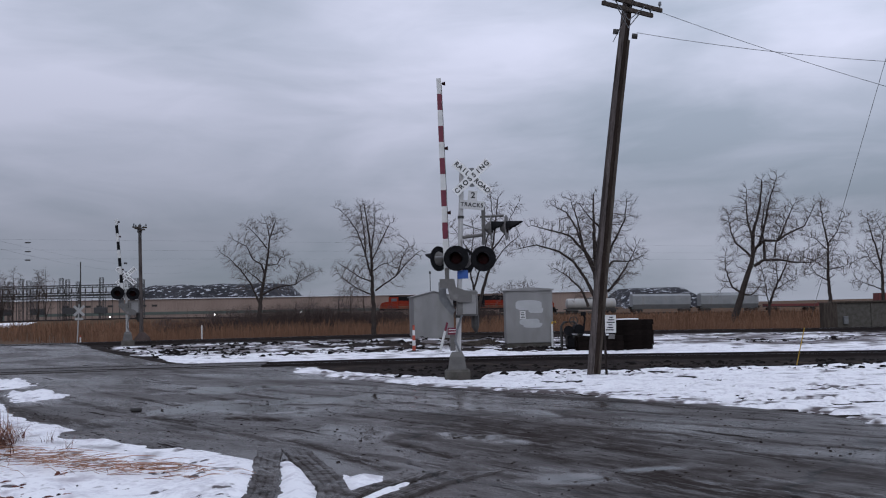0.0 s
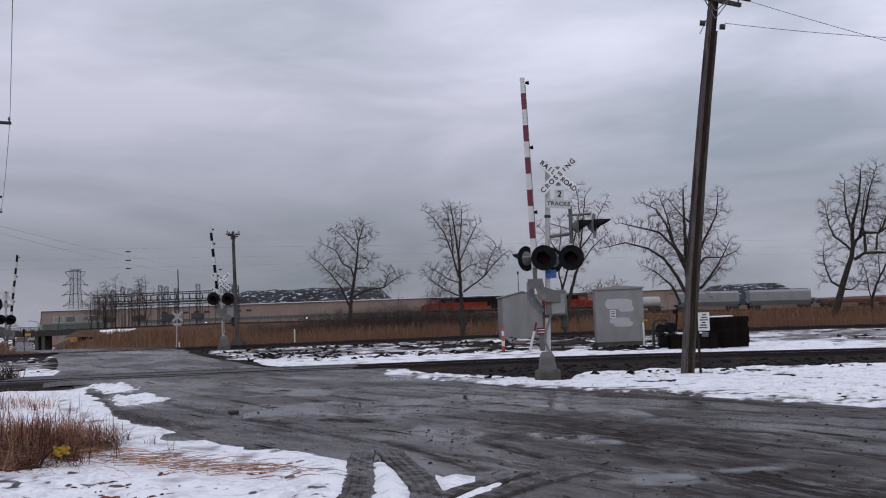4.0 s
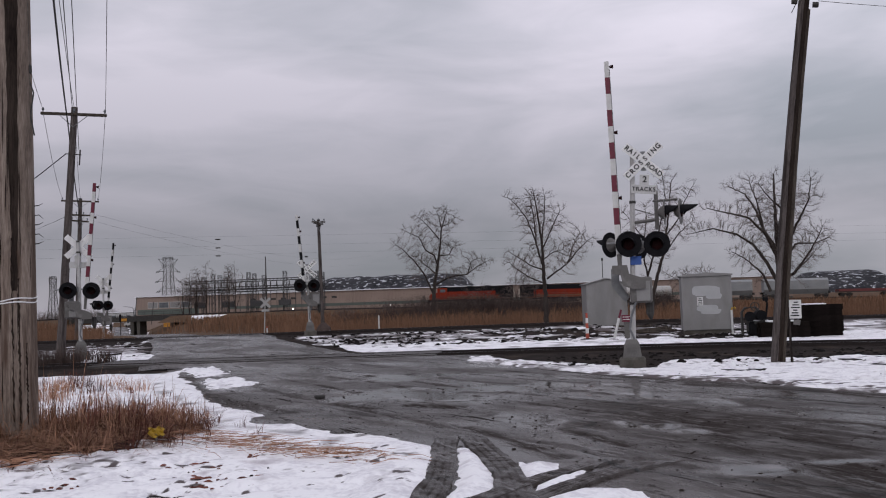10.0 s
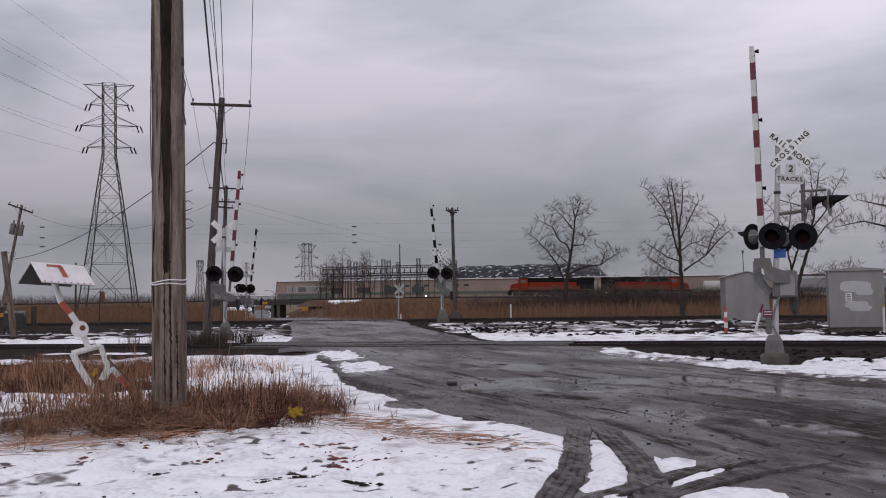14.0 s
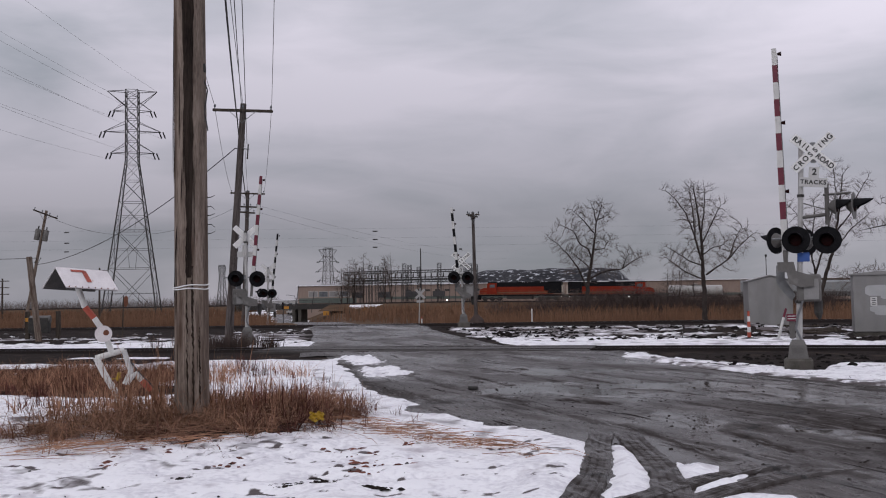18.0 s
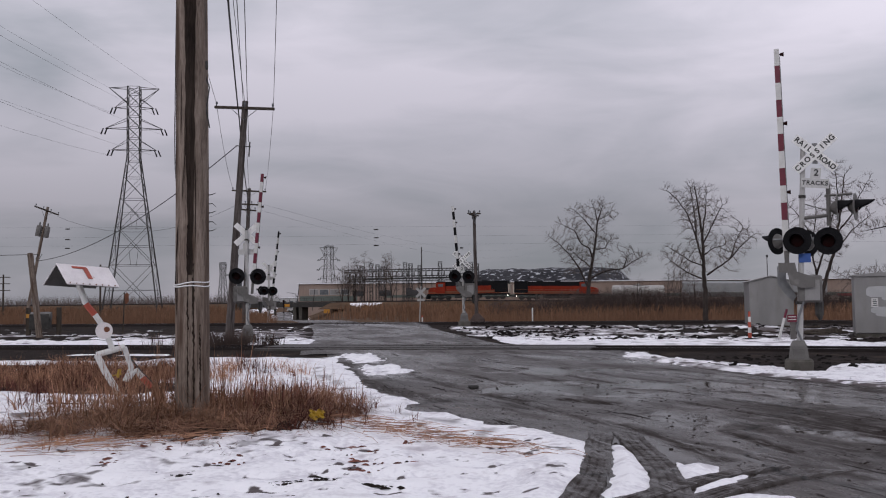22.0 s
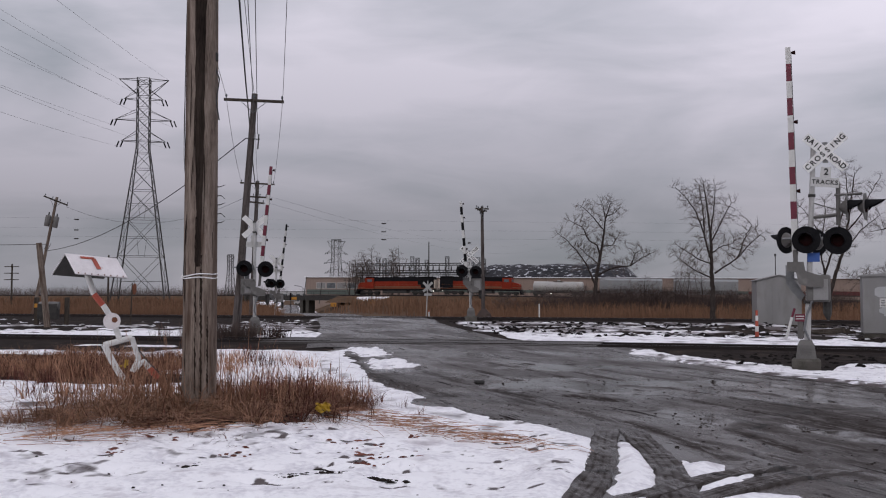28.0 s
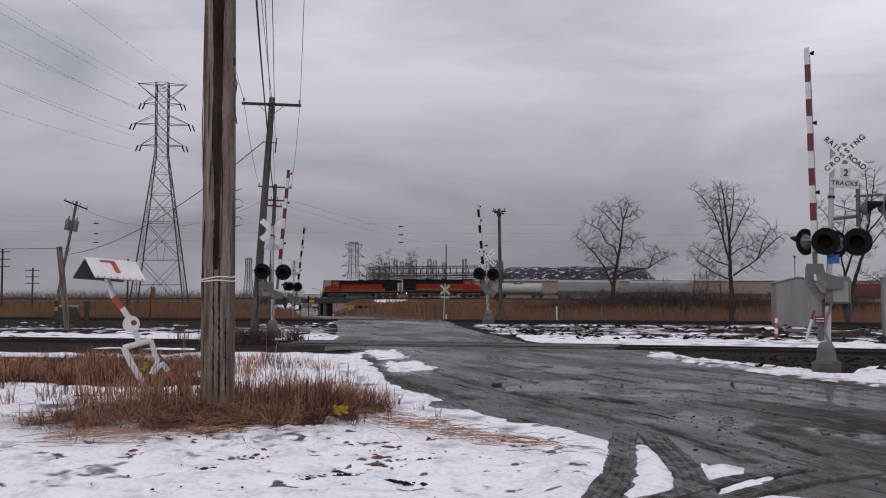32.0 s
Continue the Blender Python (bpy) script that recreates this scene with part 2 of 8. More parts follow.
M["slag"] = material("slag", (0.018, 0.019, 0.022), (0.05, 0.05, 0.055), 0.05, 0.95, bump=0.6, fine=0.4, bump_dist=1.0, stain=(0.46, 0.47, 0.50), stain_scale=0.30, stain_at=(0.56, 0.66), stretch=(1, 1, 1.6), spec=0.12)
M["loco_orange"] = material("loco_orange", (0.17, 0.018, 0.008), (0.26, 0.030, 0.012), 0.7, 0.7, spec=0.15, bump=0.05, stain=(0.16, 0.035, 0.018), stain_scale=0.6, stain_at=(0.6, 0.85))
M["loco_yellow"] = material("loco_yellow", (0.13, 0.040, 0.014), (0.20, 0.065, 0.018), 0.7, 0.5, bump=0.05)
M["loco_cream"] = material("loco_cream", (0.42, 0.36, 0.30), (0.55, 0.48, 0.41), 0.9, 0.6, bump=0.05)
M["hopper_grey"] = material("hopper_grey", (0.20, 0.21, 0.215), (0.29, 0.30, 0.305), 0.5, 0.7, bump=0.1, stain=(0.20, 0.19, 0.18), stain_scale=0.5)
M["tank_white"] = material("tank_white", (0.31, 0.305, 0.29), (0.40, 0.39, 0.375), 0.6, 0.5, bump=0.05, stain=(0.36, 0.33, 0.29), stain_scale=0.7)
M["maroon"] = material("maroon", (0.10, 0.022, 0.022), (0.16, 0.038, 0.035), 0.6, 0.7, bump=0.1)
M["lamp_white"] = material("lamp_white", (0.8, 0.8, 0.8), (0.9, 0.9, 0.9), 1.0, 0.4, bump=0, emit=((1.0, 0.95, 0.86), 9.0))
M["blue_sign"] = material("blue_sign", (0.02, 0.07, 0.28), (0.03, 0.10, 0.36), 3.0, 0.5, bump=0)
M["yellow_paint"] = material("yellow_paint", (0.33, 0.20, 0.012), (0.43, 0.28, 0.02), 5.0, 0.5, bump=0.1)
M["amber_paint"] = material("amber_paint", (0.45, 0.19, 0.015), (0.55, 0.26, 0.03), 3.0, 0.6, bump=0.1)
M["rust"] = material("rust", (0.08, 0.03, 0.018), (0.20, 0.075, 0.04), 8.0, 0.9, bump=0.4)
M["tin"] = material("tin", (0.62, 0.585, 0.59), (0.80, 0.765, 0.77), 5.0, 0.5, 0.1, bump=0.1, stain=(0.30, 0.16, 0.10), stain_scale=7.0, stain_at=(0.64, 0.74))
M["tape"] = material("tape", (0.62, 0.62, 0.62), (0.75, 0.75, 0.74), 6.0, 0.5, bump=0.05)


def asphalt_material():
    """Wet, muddy asphalt: dark tar, pale silt, wheel streaks, cracks, and standing water where the noise lies low."""
    m = bpy.data.materials.new("muddy_asphalt")
    m.use_nodes = True
    n, l = m.node_tree.nodes, m.node_tree.links
    b = n["Principled BSDF"]
    co = n.new("ShaderNodeTexCoord")

    def noise_tex(scale, detail=5.0, stretch=None, turn=0.0, rough=0.55):
        t = n.new("ShaderNodeTexNoise")
        t.inputs["Scale"].default_value, t.inputs["Detail"].default_value, t.inputs["Roughness"].default_value = scale, detail, rough
        mp = n.new("ShaderNodeMapping")
        mp.inputs["Rotation"].default_value = (0, 0, turn)
        l.new(co.outputs["Object"], mp.inputs["Vector"])
        if stretch:
            ms = n.new("ShaderNodeMapping")
            ms.inputs["Scale"].default_value = stretch
            l.new(mp.outputs[0], ms.inputs["Vector"])
            mp = ms
        l.new(mp.outputs[0], t.inputs["Vector"])
        return t.outputs["Fac"]

    def ramp_of(src, a, b_, ca=(0, 0, 0), cb=(1, 1, 1)):
        r = n.new("ShaderNodeValToRGB")
        r.color_ramp.elements[0].position, r.color_ramp.elements[0].color = a, (*ca, 1)
        r.color_ramp.elements[1].position, r.color_ramp.elements[1].color = b_, (*cb, 1)
        l.new(src, r.inputs["Fac"])
        return r.outputs["Color"]

    def mixed(fac, a, b_):
        x = n.new("ShaderNodeMix")
        x.data_type = "RGBA"
        l.new(fac, x.inputs["Factor"])
        for s, v in ((6, a), (7, b_)):
            if isinstance(v, tuple):
                x.inputs[s].default_value = (*v, 1)
            else:
                l.new(v, x.inputs[s])
        return x.outputs[2]

    base = ramp_of(noise_tex(0.9, 8, None, 0, 0.65), 0.3, 0.7, (0.032, 0.026, 0.0235), (0.052, 0.043, 0.039))
    streak = ramp_of(noise_tex(0.75, 9, (0.42, 1.9, 1), radians(71), 0.72), 0.50, 0.68, cb=(0.5, 0.5, 0.5))
    c = mixed(streak, base, (0.031, 0.025, 0.022))
    silt = ramp_of(noise_tex(0.42, 7, None, 0, 0.6), 0.54, 0.66)
    c = mixed(silt, c, (0.066, 0.057, 0.053))
    patch = n.new("ShaderNodeTexVoronoi")
    patch.inputs["Scale"].default_value = 0.55
    patch.inputs["Randomness"].default_value = 0.9
    pm = n.new("ShaderNodeMapping")
    pm.inputs["Rotation"].default_value, pm.inputs["Scale"].default_value = (0, 0, radians(16)), (0.45, 1.0, 1.0)
    l.new(co.outputs["Object"], pm.inputs["Vector"])
    l.new(pm.outputs[0], patch.inputs["Vector"])
    pv = n.new("ShaderNodeSeparateColor")
    l.new(patch.outputs["Color"], pv.inputs[0])
    c = mixed(ramp_of(pv.outputs[0], 0.60, 0.95, cb=(0.45, 0.45, 0.45)), c, (0.040, 0.036, 0.035))
    lumps = ramp_of(noise_tex(1.5, 10, (0.2, 2.0, 1), radians(74), 0.74), 0.585, 0.64)
    c = mixed(lumps, c, (0.014, 0.011, 0.010))
    flecks = ramp_of(noise_tex(5.0, 9, (0.5, 1.7, 1), radians(71), 0.8), 0.575, 0.64)
    c = mixed(flecks, c, (0.013, 0.0105, 0.0092))
    at_ = n.new("ShaderNodeAttribute")
    at_.attribute_name = "mud"
    mm = n.new("ShaderNodeMath")
    mm.operation = "MULTIPLY"
    l.new(at_.outputs["Fac"], mm.inputs[0])
    l.new(ramp_of(noise_tex(4.2, 10, (0.3, 1.7, 1), radians(76), 0.82), 0.40, 0.51), mm.inputs[1])
    c = mixed(mm.outputs[0], c, (0.026, 0.020, 0.0175))
    grit = ramp_of(noise_tex(22, 6, (0.6, 1.3, 1), radians(74), 0.8), 0.585, 0.66)
    c = mixed(grit, c, (0.016, 0.013, 0.0115))
    vor = n.new("ShaderNodeTexVoronoi")
    vor.feature = "DISTANCE_TO_EDGE"
    vor.inputs["Scale"].default_value = 0.42
    mp = n.new("ShaderNodeMapping")
    warp = n.new("ShaderNodeTexNoise")
    warp.inputs["Scale"].default_value = 1.1
    l.new(co.outputs["Object"], warp.inputs["Vector"])
    vm = n.new("ShaderNodeMix")
    vm.data_type = "RGBA"
    vm.inputs["Factor"].default_value = 0.55
    l.new(co.outputs["Object"], vm.inputs[6])
    l.new(warp.outputs["Color"], vm.inputs[7])
    l.new(vm.outputs[2], vor.inputs["Vector"])
    crack = ramp_of(vor.outputs["Distance"], 0.003, 0.012, (1, 1, 1), (0, 0, 0))
    c = mixed(crack, c, (0.008, 0.007, 0.006))
    l.new(c, b.inputs["Base Color"])
    def greater(p_, q_):
        x = n.new("ShaderNodeMath")
        x.operation = "MAXIMUM"
        l.new(p_, x.inputs[0])
        l.new(q_, x.inputs[1])
        return x.outputs[0]

    dull = greater(greater(greater(lumps, flecks), streak), greater(mm.outputs[0], grit))
    pools = ramp_of(noise_tex(0.36, 5, (0.6, 1.3, 1), radians(60)), 0.44, 0.56, (0.42, 0.42, 0.42), (0.10, 0.10, 0.10))
    wet = mixed(dull, pools, (0.85, 0.85, 0.85))
    aw = n.new("ShaderNodeAttribute")
    aw.attribute_name = "water"
    wet = mixed(aw.outputs["Fac"], wet, (0.04, 0.04, 0.04))
    l.new(wet, b.inputs["Roughness"])
    gloss = ramp_of(dull, 0.0, 1.0, (0.15, 0.15, 0.15), (0.03, 0.03, 0.03))
    l.new(mixed(aw.outputs["Fac"], gloss, (0.24, 0.24, 0.24)), b.inputs["Specular IOR Level"])
    bp = n.new("ShaderNodeBump")
    bp.inputs["Distance"].default_value = 0.025
    damp = n.new("ShaderNodeMath")
    damp.operation = "MULTIPLY"
    damp.inputs[1].default_value = 0.55
    l.new(wet, damp.inputs[0])
    l.new(damp.outputs[0], bp.inputs["Strength"])
    hh = n.new("ShaderNodeMath")
    hh.operation = "ADD"
    l.new(noise_tex(5, 7, (0.4, 1.8, 1), radians(71), 0.65), hh.inputs[0])
    l.new(noise_tex(45, 3), hh.inputs[1])
    l.new(hh.outputs[0], bp.inputs["Height"])
    l.new(bp.outputs[0], b.inputs["Normal"])
    return m


def trodden(m, dirt):
    """Adds grey-brown slush where the mesh says that the snow was trodden or muddied."""
    n, l = m.node_tree.nodes, m.node_tree.links
    b = n["Principled BSDF"]
    src = b.inputs["Base Color"].links[0].from_socket
    at_ = n.new("ShaderNodeAttribute")
    at_.attribute_name = "mud"
    tex = n.new("ShaderNodeTexNoise")
    tex.inputs["Scale"].default_value, tex.inputs["Detail"].default_value = 14.0, 6.0
    sub_ = n.new("ShaderNodeMath")
    sub_.operation = "MULTIPLY_ADD"
    sub_.inputs[1].default_value, sub_.inputs[2].default_value = 1.6, -0.8
    l.new(tex.outputs["Fac"], sub_.inputs[0])
    tot = n.new("ShaderNodeMath")
    tot.operation = "ADD"
    l.new(at_.outputs["Fac"], tot.inputs[0])
    l.new(sub_.outputs[0], tot.inputs[1])
    rp = n.new("ShaderNodeMapRange")
    rp.inputs["From Min"].default_value, rp.inputs["From Max"].default_value = 0.32, 0.75
    l.new(tot.outputs[0], rp.inputs["Value"])
    mx = n.new("ShaderNodeMix")
    mx.data_type = "RGBA"
    mx.inputs[7].default_value = (*dirt, 1)
    l.new(rp.outputs[0], mx.inputs["Factor"])
    l.new(src, mx.inputs[6])
    l.new(mx.outputs[2], b.inputs["Base Color"])


trodden(M["snow"], (0.075, 0.060, 0.060))
M["asphalt"] = asphalt_material()
M["tie_black"] = material("tie_black", (0.004, 0.0035, 0.003), (0.013, 0.010, 0.009), 4.0, 0.95, bump=0.6, vary=0.3, spec=0.02)
M["panel_wood"] = material("panel_wood", (0.030, 0.026, 0.024), (0.070, 0.063, 0.060), 3.0, 0.7, bump=0.5, fine=30, stretch=(0.6, 4, 1), vary=0.15)
M["mud"] = material("mud", (0.008, 0.0065, 0.006), (0.034, 0.027, 0.024), 2.2, 0.8, bump=0.9, fine=24, bump_dist=0.04, stain=(0.050, 0.038, 0.030), stain_scale=0.9, stain_at=(0.55, 0.7), spec=0.02)

# ---- building blocks ----


class Build:
    """Vertices and faces of one part."""

    def __init__(self):
        self.v, self.f = [], []

    def add(self, verts, faces):
        k = len(self.v)
        self.v += [tuple(p) for p in verts]
        self.f += [tuple(i + k for i in q) for q in faces]
        return self

    def box(self, c, s, m=None, bevel=0.0):
        """A box of size s round c; with bevel its upright and lying edges are cut."""
        hx, hy, hz = (d / 2 for d in s)
        if bevel:
            b = min(bevel, hx * 0.9, hy * 0.9, hz * 0.9)
            vs = []
            for z, i in ((-hz, b), (-hz + b, 0), (hz - b, 0), (hz, b)):
                x, y = hx - i, hy - i
                k = b if not i else b * 0.5
                vs += [(-x + k, -y, z), (x - k, -y, z), (x, -y + k, z), (x, y - k, z), (x - k, y, z), (-x + k, y, z), (-x, y - k, z), (-x, -y + k, z)]
            fs = [tuple(range(7, -1, -1)), tuple(range(24, 32))]
            for r in range(3):
                for j in range(8):
                    fs.append((r * 8 + j, r * 8 + (j + 1) % 8, r * 8 + 8 + (j + 1) % 8, r * 8 + 8 + j))
        else:
            vs = [(x, y, z) for z in (-hz, hz) for x, y in ((-hx, -hy), (hx, -hy), (hx, hy), (-hx, hy))]
            fs = [(3, 2, 1, 0), (4, 5, 6, 7), (0, 1, 5, 4), (1, 2, 6, 5), (2, 3, 7, 6), (3, 0, 4, 7)]
        t = Matrix.Translation(c) @ (m or Matrix())
        return self.add([t @ Vector(p) for p in vs], fs)

    def tube(self, pts, radii, n=8, caps=True):
        """A tube through the points, with a radius at each."""
        pts = [Vector(p) for p in pts]
        if not hasattr(radii, "__len__"):
            radii = [radii] * len(pts)
        radii = [float(v) for v in radii]
        vs, fs = [], []
        ref = Vector((0, 0, 1))
        for i, p in enumerate(pts):
            d = (pts[min(i + 1, len(pts) - 1)] - pts[max(i - 1, 0)]).normalized()
            if i == 0:
                ref = Vector((0, 0, 1)) if abs(d.z) < 0.9 else Vector((1, 0, 0))
            a = d.cross(ref).normalized()
            b = d.cross(a)
            for j in range(n):
                w = 2 * math.pi * j / n
                vs.append(p + radii[i] * (math.cos(w) * a + math.sin(w) * b))
        for i in range(len(pts) - 1):
            for j in range(n):
                fs.append((i * n + j, i * n + (j + 1) % n, (i + 1) * n + (j + 1) % n, (i + 1) * n + j))
        if caps:
            fs += [tuple(range(n)), tuple(reversed(range((len(pts) - 1) * n, len(pts) * n)))]
        return self.add(vs, fs)

    def prism(self, outline, y0, y1, m=None):
        """An outline in x and z drawn out along y."""
        n = len(outline)
        vs = [(x, y0, z) for x, z in outline] + [(x, y1, z) for x, z in outline]
        fs = [tuple(range(n)), tuple(reversed(range(n, 2 * n)))] + [(i, i + n, (i + 1) % n + n, (i + 1) % n) for i in range(n)]
        if m:
            vs = [m @ Vector(p) for p in vs]
        return self.add(vs, fs)

    def mesh(self, name, mat, smooth=False):
        me = bpy.data.meshes.new(name)
        me.from_pydata(self.v, [], self.f)
        me.materials.append(mat)
        if smooth:
            me.shade_smooth()
            me.set_sharp_from_angle(angle=radians(40))
        me.update()
        bm = bmesh.new()
        bm.from_mesh(me)
        bmesh.ops.recalc_face_normals(bm, faces=bm.faces)
        bm.to_mesh(me)
        bm.free()
        return me


def part(name, build, mat, parent=None, label="", smooth=False, kind=""):
    ob = new(name, build.mesh(name, M[mat], smooth))
    ob.parent = parent
    if label or kind:
        tagged(ob, label, kind=kind)
    return ob


def share(name, me, parent, m=None):
    """One more object on a mesh that is already there."""
    ob = new(name, me)
    ob.parent = parent
    ob.matrix_basis = m or Matrix()
    return ob


def thing(name, m, label, category, group="", kind=""):
    ob = new(name)
    ob.empty_display_size = 0.3
    ob.matrix_basis = m
    return tagged(ob, label, category, group, kind)


SKEW = 16.0
CS, SN = math.cos(radians(SKEW)), math.sin(radians(SKEW))


def xy(u, p):
    return u * CS + p * SN, -u * SN + p * CS


def lerp(v, pts):
    return float(np.interp(v, [a for a, _ in pts], [b for _, b in pts]))


PROFILE = [(-60, 0.0), (10, 0.0), (24, -0.08), (29, -0.05), (33, 0.0), (44, 0.15), (50, 0.25), (54, 0.28), (58, 0.0), (64, -0.6), (400, -0.7)]
ROAD_U0, ROAD_K = 4.6, -0.456


def road_u(p):
    """Where the road's middle lies along the line; it bends west to pass under the bridge."""
    return ROAD_U0 + ROAD_K * p - 8.6 * np.clip((p - 90) / 135, 0, 1) ** 1.5


def ground_np(x, y):
    """The height of the ground."""
    u, p = x * CS - y * SN, x * SN + y * CS
    z = np.interp(p, [a for a, _ in PROFILE], [b for _, b in PROFILE])
    z = z - 0.0155 * np.clip(u - 4, 0, 26) * np.clip((p - 5) / 15, 0, 1) * np.clip((90 - p) / 30, 0, 1)
    z = z + 0.25 * np.exp(-((x + 4.2) / 3.4) ** 2 - ((y - 12.8) / 2.8) ** 2)
    z = z + 0.28 * np.exp(-((u - 1.2) / 2.4) ** 2 - ((p - 44.3) / 1.3) ** 2)
    z = z - 0.0155 * np.clip(u + 60, 0, 190) * np.clip((p - 110) / 100, 0, 1) * np.clip((420 - p) / 60, 0, 1)
    w = np.abs(u - road_u(p))
    dip = np.clip((p - 80) / 130, 0, 1) * np.clip((400 - p) / 100, 0, 1)
    return z - 3.4 * dip * dip * np.clip((17 - w) / 10, 0, 1)


def ground(x, y):
    return float(ground_np(np.array(float(x)), np.array(float(y))))


def stand(u, p, turn=0.0, dz=0.0, lean=0.0, lean_ahead=0.0):
    """The pose of a thing on the ground at (u, p), its x along the line, turned and leaning by degrees."""
    x, y = xy(u, p)
    return pose(x, y, ground(x, y) + dz, 0, 0, -SKEW + turn) @ pose(0, 0, 0, lean_ahead, lean, 0)


def sheet(name, us, ps, height, mat, kind="structure", keep=None, smooth=True, label="", category="", marks=None, more=None):
    """A grid over x and y with its heights from a function; keep masks the cells."""
    X, Y = np.meshgrid(us, ps)
    Z = height(X, Y)
    nu, npp = len(us), len(ps)
    idx = np.arange(nu * npp).reshape(npp, nu)
    q = np.stack([idx[:-1, :-1], idx[:-1, 1:], idx[1:, 1:], idx[1:, :-1]], -1).reshape(-1, 4)
    if keep is not None:
        k = keep(X, Y)
        q = q[k.reshape(-1)[q].any(1)]
    used = np.unique(q)
    remap = np.zeros(nu * npp, int)
    remap[used] = np.arange(len(used))
    v = np.stack([X, Y, Z], -1).reshape(-1, 3)[used]
    me = bpy.data.meshes.new(name)
    me.from_pydata(v.tolist(), [], remap[q].tolist())
    me.materials.append(M[mat])
    if smooth:
        me.shade_smooth()
    for key, field in (more or {}).items():
        me.attributes.new(key, "FLOAT", "POINT").data.foreach_set("value", field(v[:, 0], v[:, 1]).astype(np.float32))
    if marks is not None:
        me.attributes.new("mud", "FLOAT", "POINT").data.foreach_set("value", marks(v[:, 0], v[:, 1]).astype(np.float32))
    ob = new(name, me)
    return tagged(ob, label, category, kind=kind)


def value_noise(x, y, scale, seed=0):
    """Smooth noise in -1..1 on numpy arrays."""
    x, y = x / scale + seed * 17.3, y / scale + seed * 9.1
    xi, yi = np.floor(x).astype(int), np.floor(y).astype(int)
    fx, fy = x - xi, y - yi
    fx, fy = fx * fx * (3 - 2 * fx), fy * fy * (3 - 2 * fy)

    def h(a, b):
        s = np.sin(a * 127.1 + b * 311.7 + seed * 74.7) * 43758.5453
        return 2 * (s - np.floor(s)) - 1

    return (h(xi, yi) * (1 - fx) + h(xi + 1, yi) * fx) * (1 - fy) + (h(xi, yi + 1) * (1 - fx) + h(xi + 1, yi + 1) * fx) * fy


def inside(x, y, poly):
    """Signed distance to a polygon's edge, positive inside."""
    d = np.full(x.shape, 1e9)
    odd = np.zeros(x.shape, bool)
    for (ax, ay), (bx, by) in zip(poly, poly[1:] + poly[:1]):
        ex, ey = bx - ax, by - ay
        t = np.clip(((x - ax) * ex + (y - ay) * ey) / (ex * ex + ey * ey), 0, 1)
        d = np.minimum(d, np.hypot(x - ax - t * ex, y - ay - t * ey))
        with np.errstate(divide="ignore", invalid="ignore"):
            odd ^= ((ay > y) != (by > y)) & (x < ex * (y - ay) / (ey if ey else 1e-9) + ax)
    return np.where(odd, d, -d)


# ---- ground, road, snow ----


def spaced(lo, hi, fine_lo, fine_hi, step, grow):
    """Grid lines: even steps over the near stretch, then growing ones."""
    mid = list(np.arange(fine_lo, fine_hi + 1e-6, step))
    s, v, up_ = step, fine_hi, []
    while v < hi:
        s *= grow
        v += s
        up_.append(v)
    s, v, down = step, fine_lo, []
    while v > lo:
        s *= grow
        v -= s
        down.append(v)
    return np.array(down[::-1] + mid + up_)


def bare(x, y):
    u, p = x * CS - y * SN, x * SN + y * CS
    cut = 4.0 * (np.abs(u - road_u(p)) < 34) * np.clip((p - 88) / 8, 0, 1) * (p < 420)
    return ground_np(x, y) + 0.012 * value_noise(x, y, 0.7, 3) * (np.hypot(x, y) < 60) - cut


sheet("ground", spaced(-4000, 4000, -40, 45, 0.8, 1.12), spaced(-4000, 4900, -6, 70, 0.7, 1.12), bare, "field", label="brown winter field with dry grass", category="ground")
sheet("soil", np.arange(-34, 46, 0.5), np.arange(-30, 62, 0.5), lambda x, y: bare(x, y) + 0.012, "mud", keep=lambda x, y: (x * SN + y * CS < 55.5), label="dark wet soil and cinders beside the tracks", category="ground")

LOT = [(-3.3, -40), (60, -40), (60, 4), (10.6, 9.6), (10.6, 12.4), (10.1, 14.0), (9.5, 15.9), (8.95, 17.2), (8.26, 19.6), (7.5, 21.4), (6.9, 25.1), (6.2, 30.5), (-3.4, 33), (-3.4, 29), (-2.9, 23), (-2.0, 19.5), (-1.3, 17), (-0.9, 14.5), (-0.2, 13.2), (0.6, 12.2), (0.6, 8), (0, 3)]


def run(points, n=40):
    """A smooth line through three or four points."""
    pts = [Vector((*p, 0)) for p in points]
    out_ = []
    for k in range(n + 1):
        q = [p.copy() for p in pts]
        while len(q) > 1:
            q = [a.lerp(b, k / n) for a, b in zip(q, q[1:])]
        out_.append((q[0].x, q[0].y))
    return out_


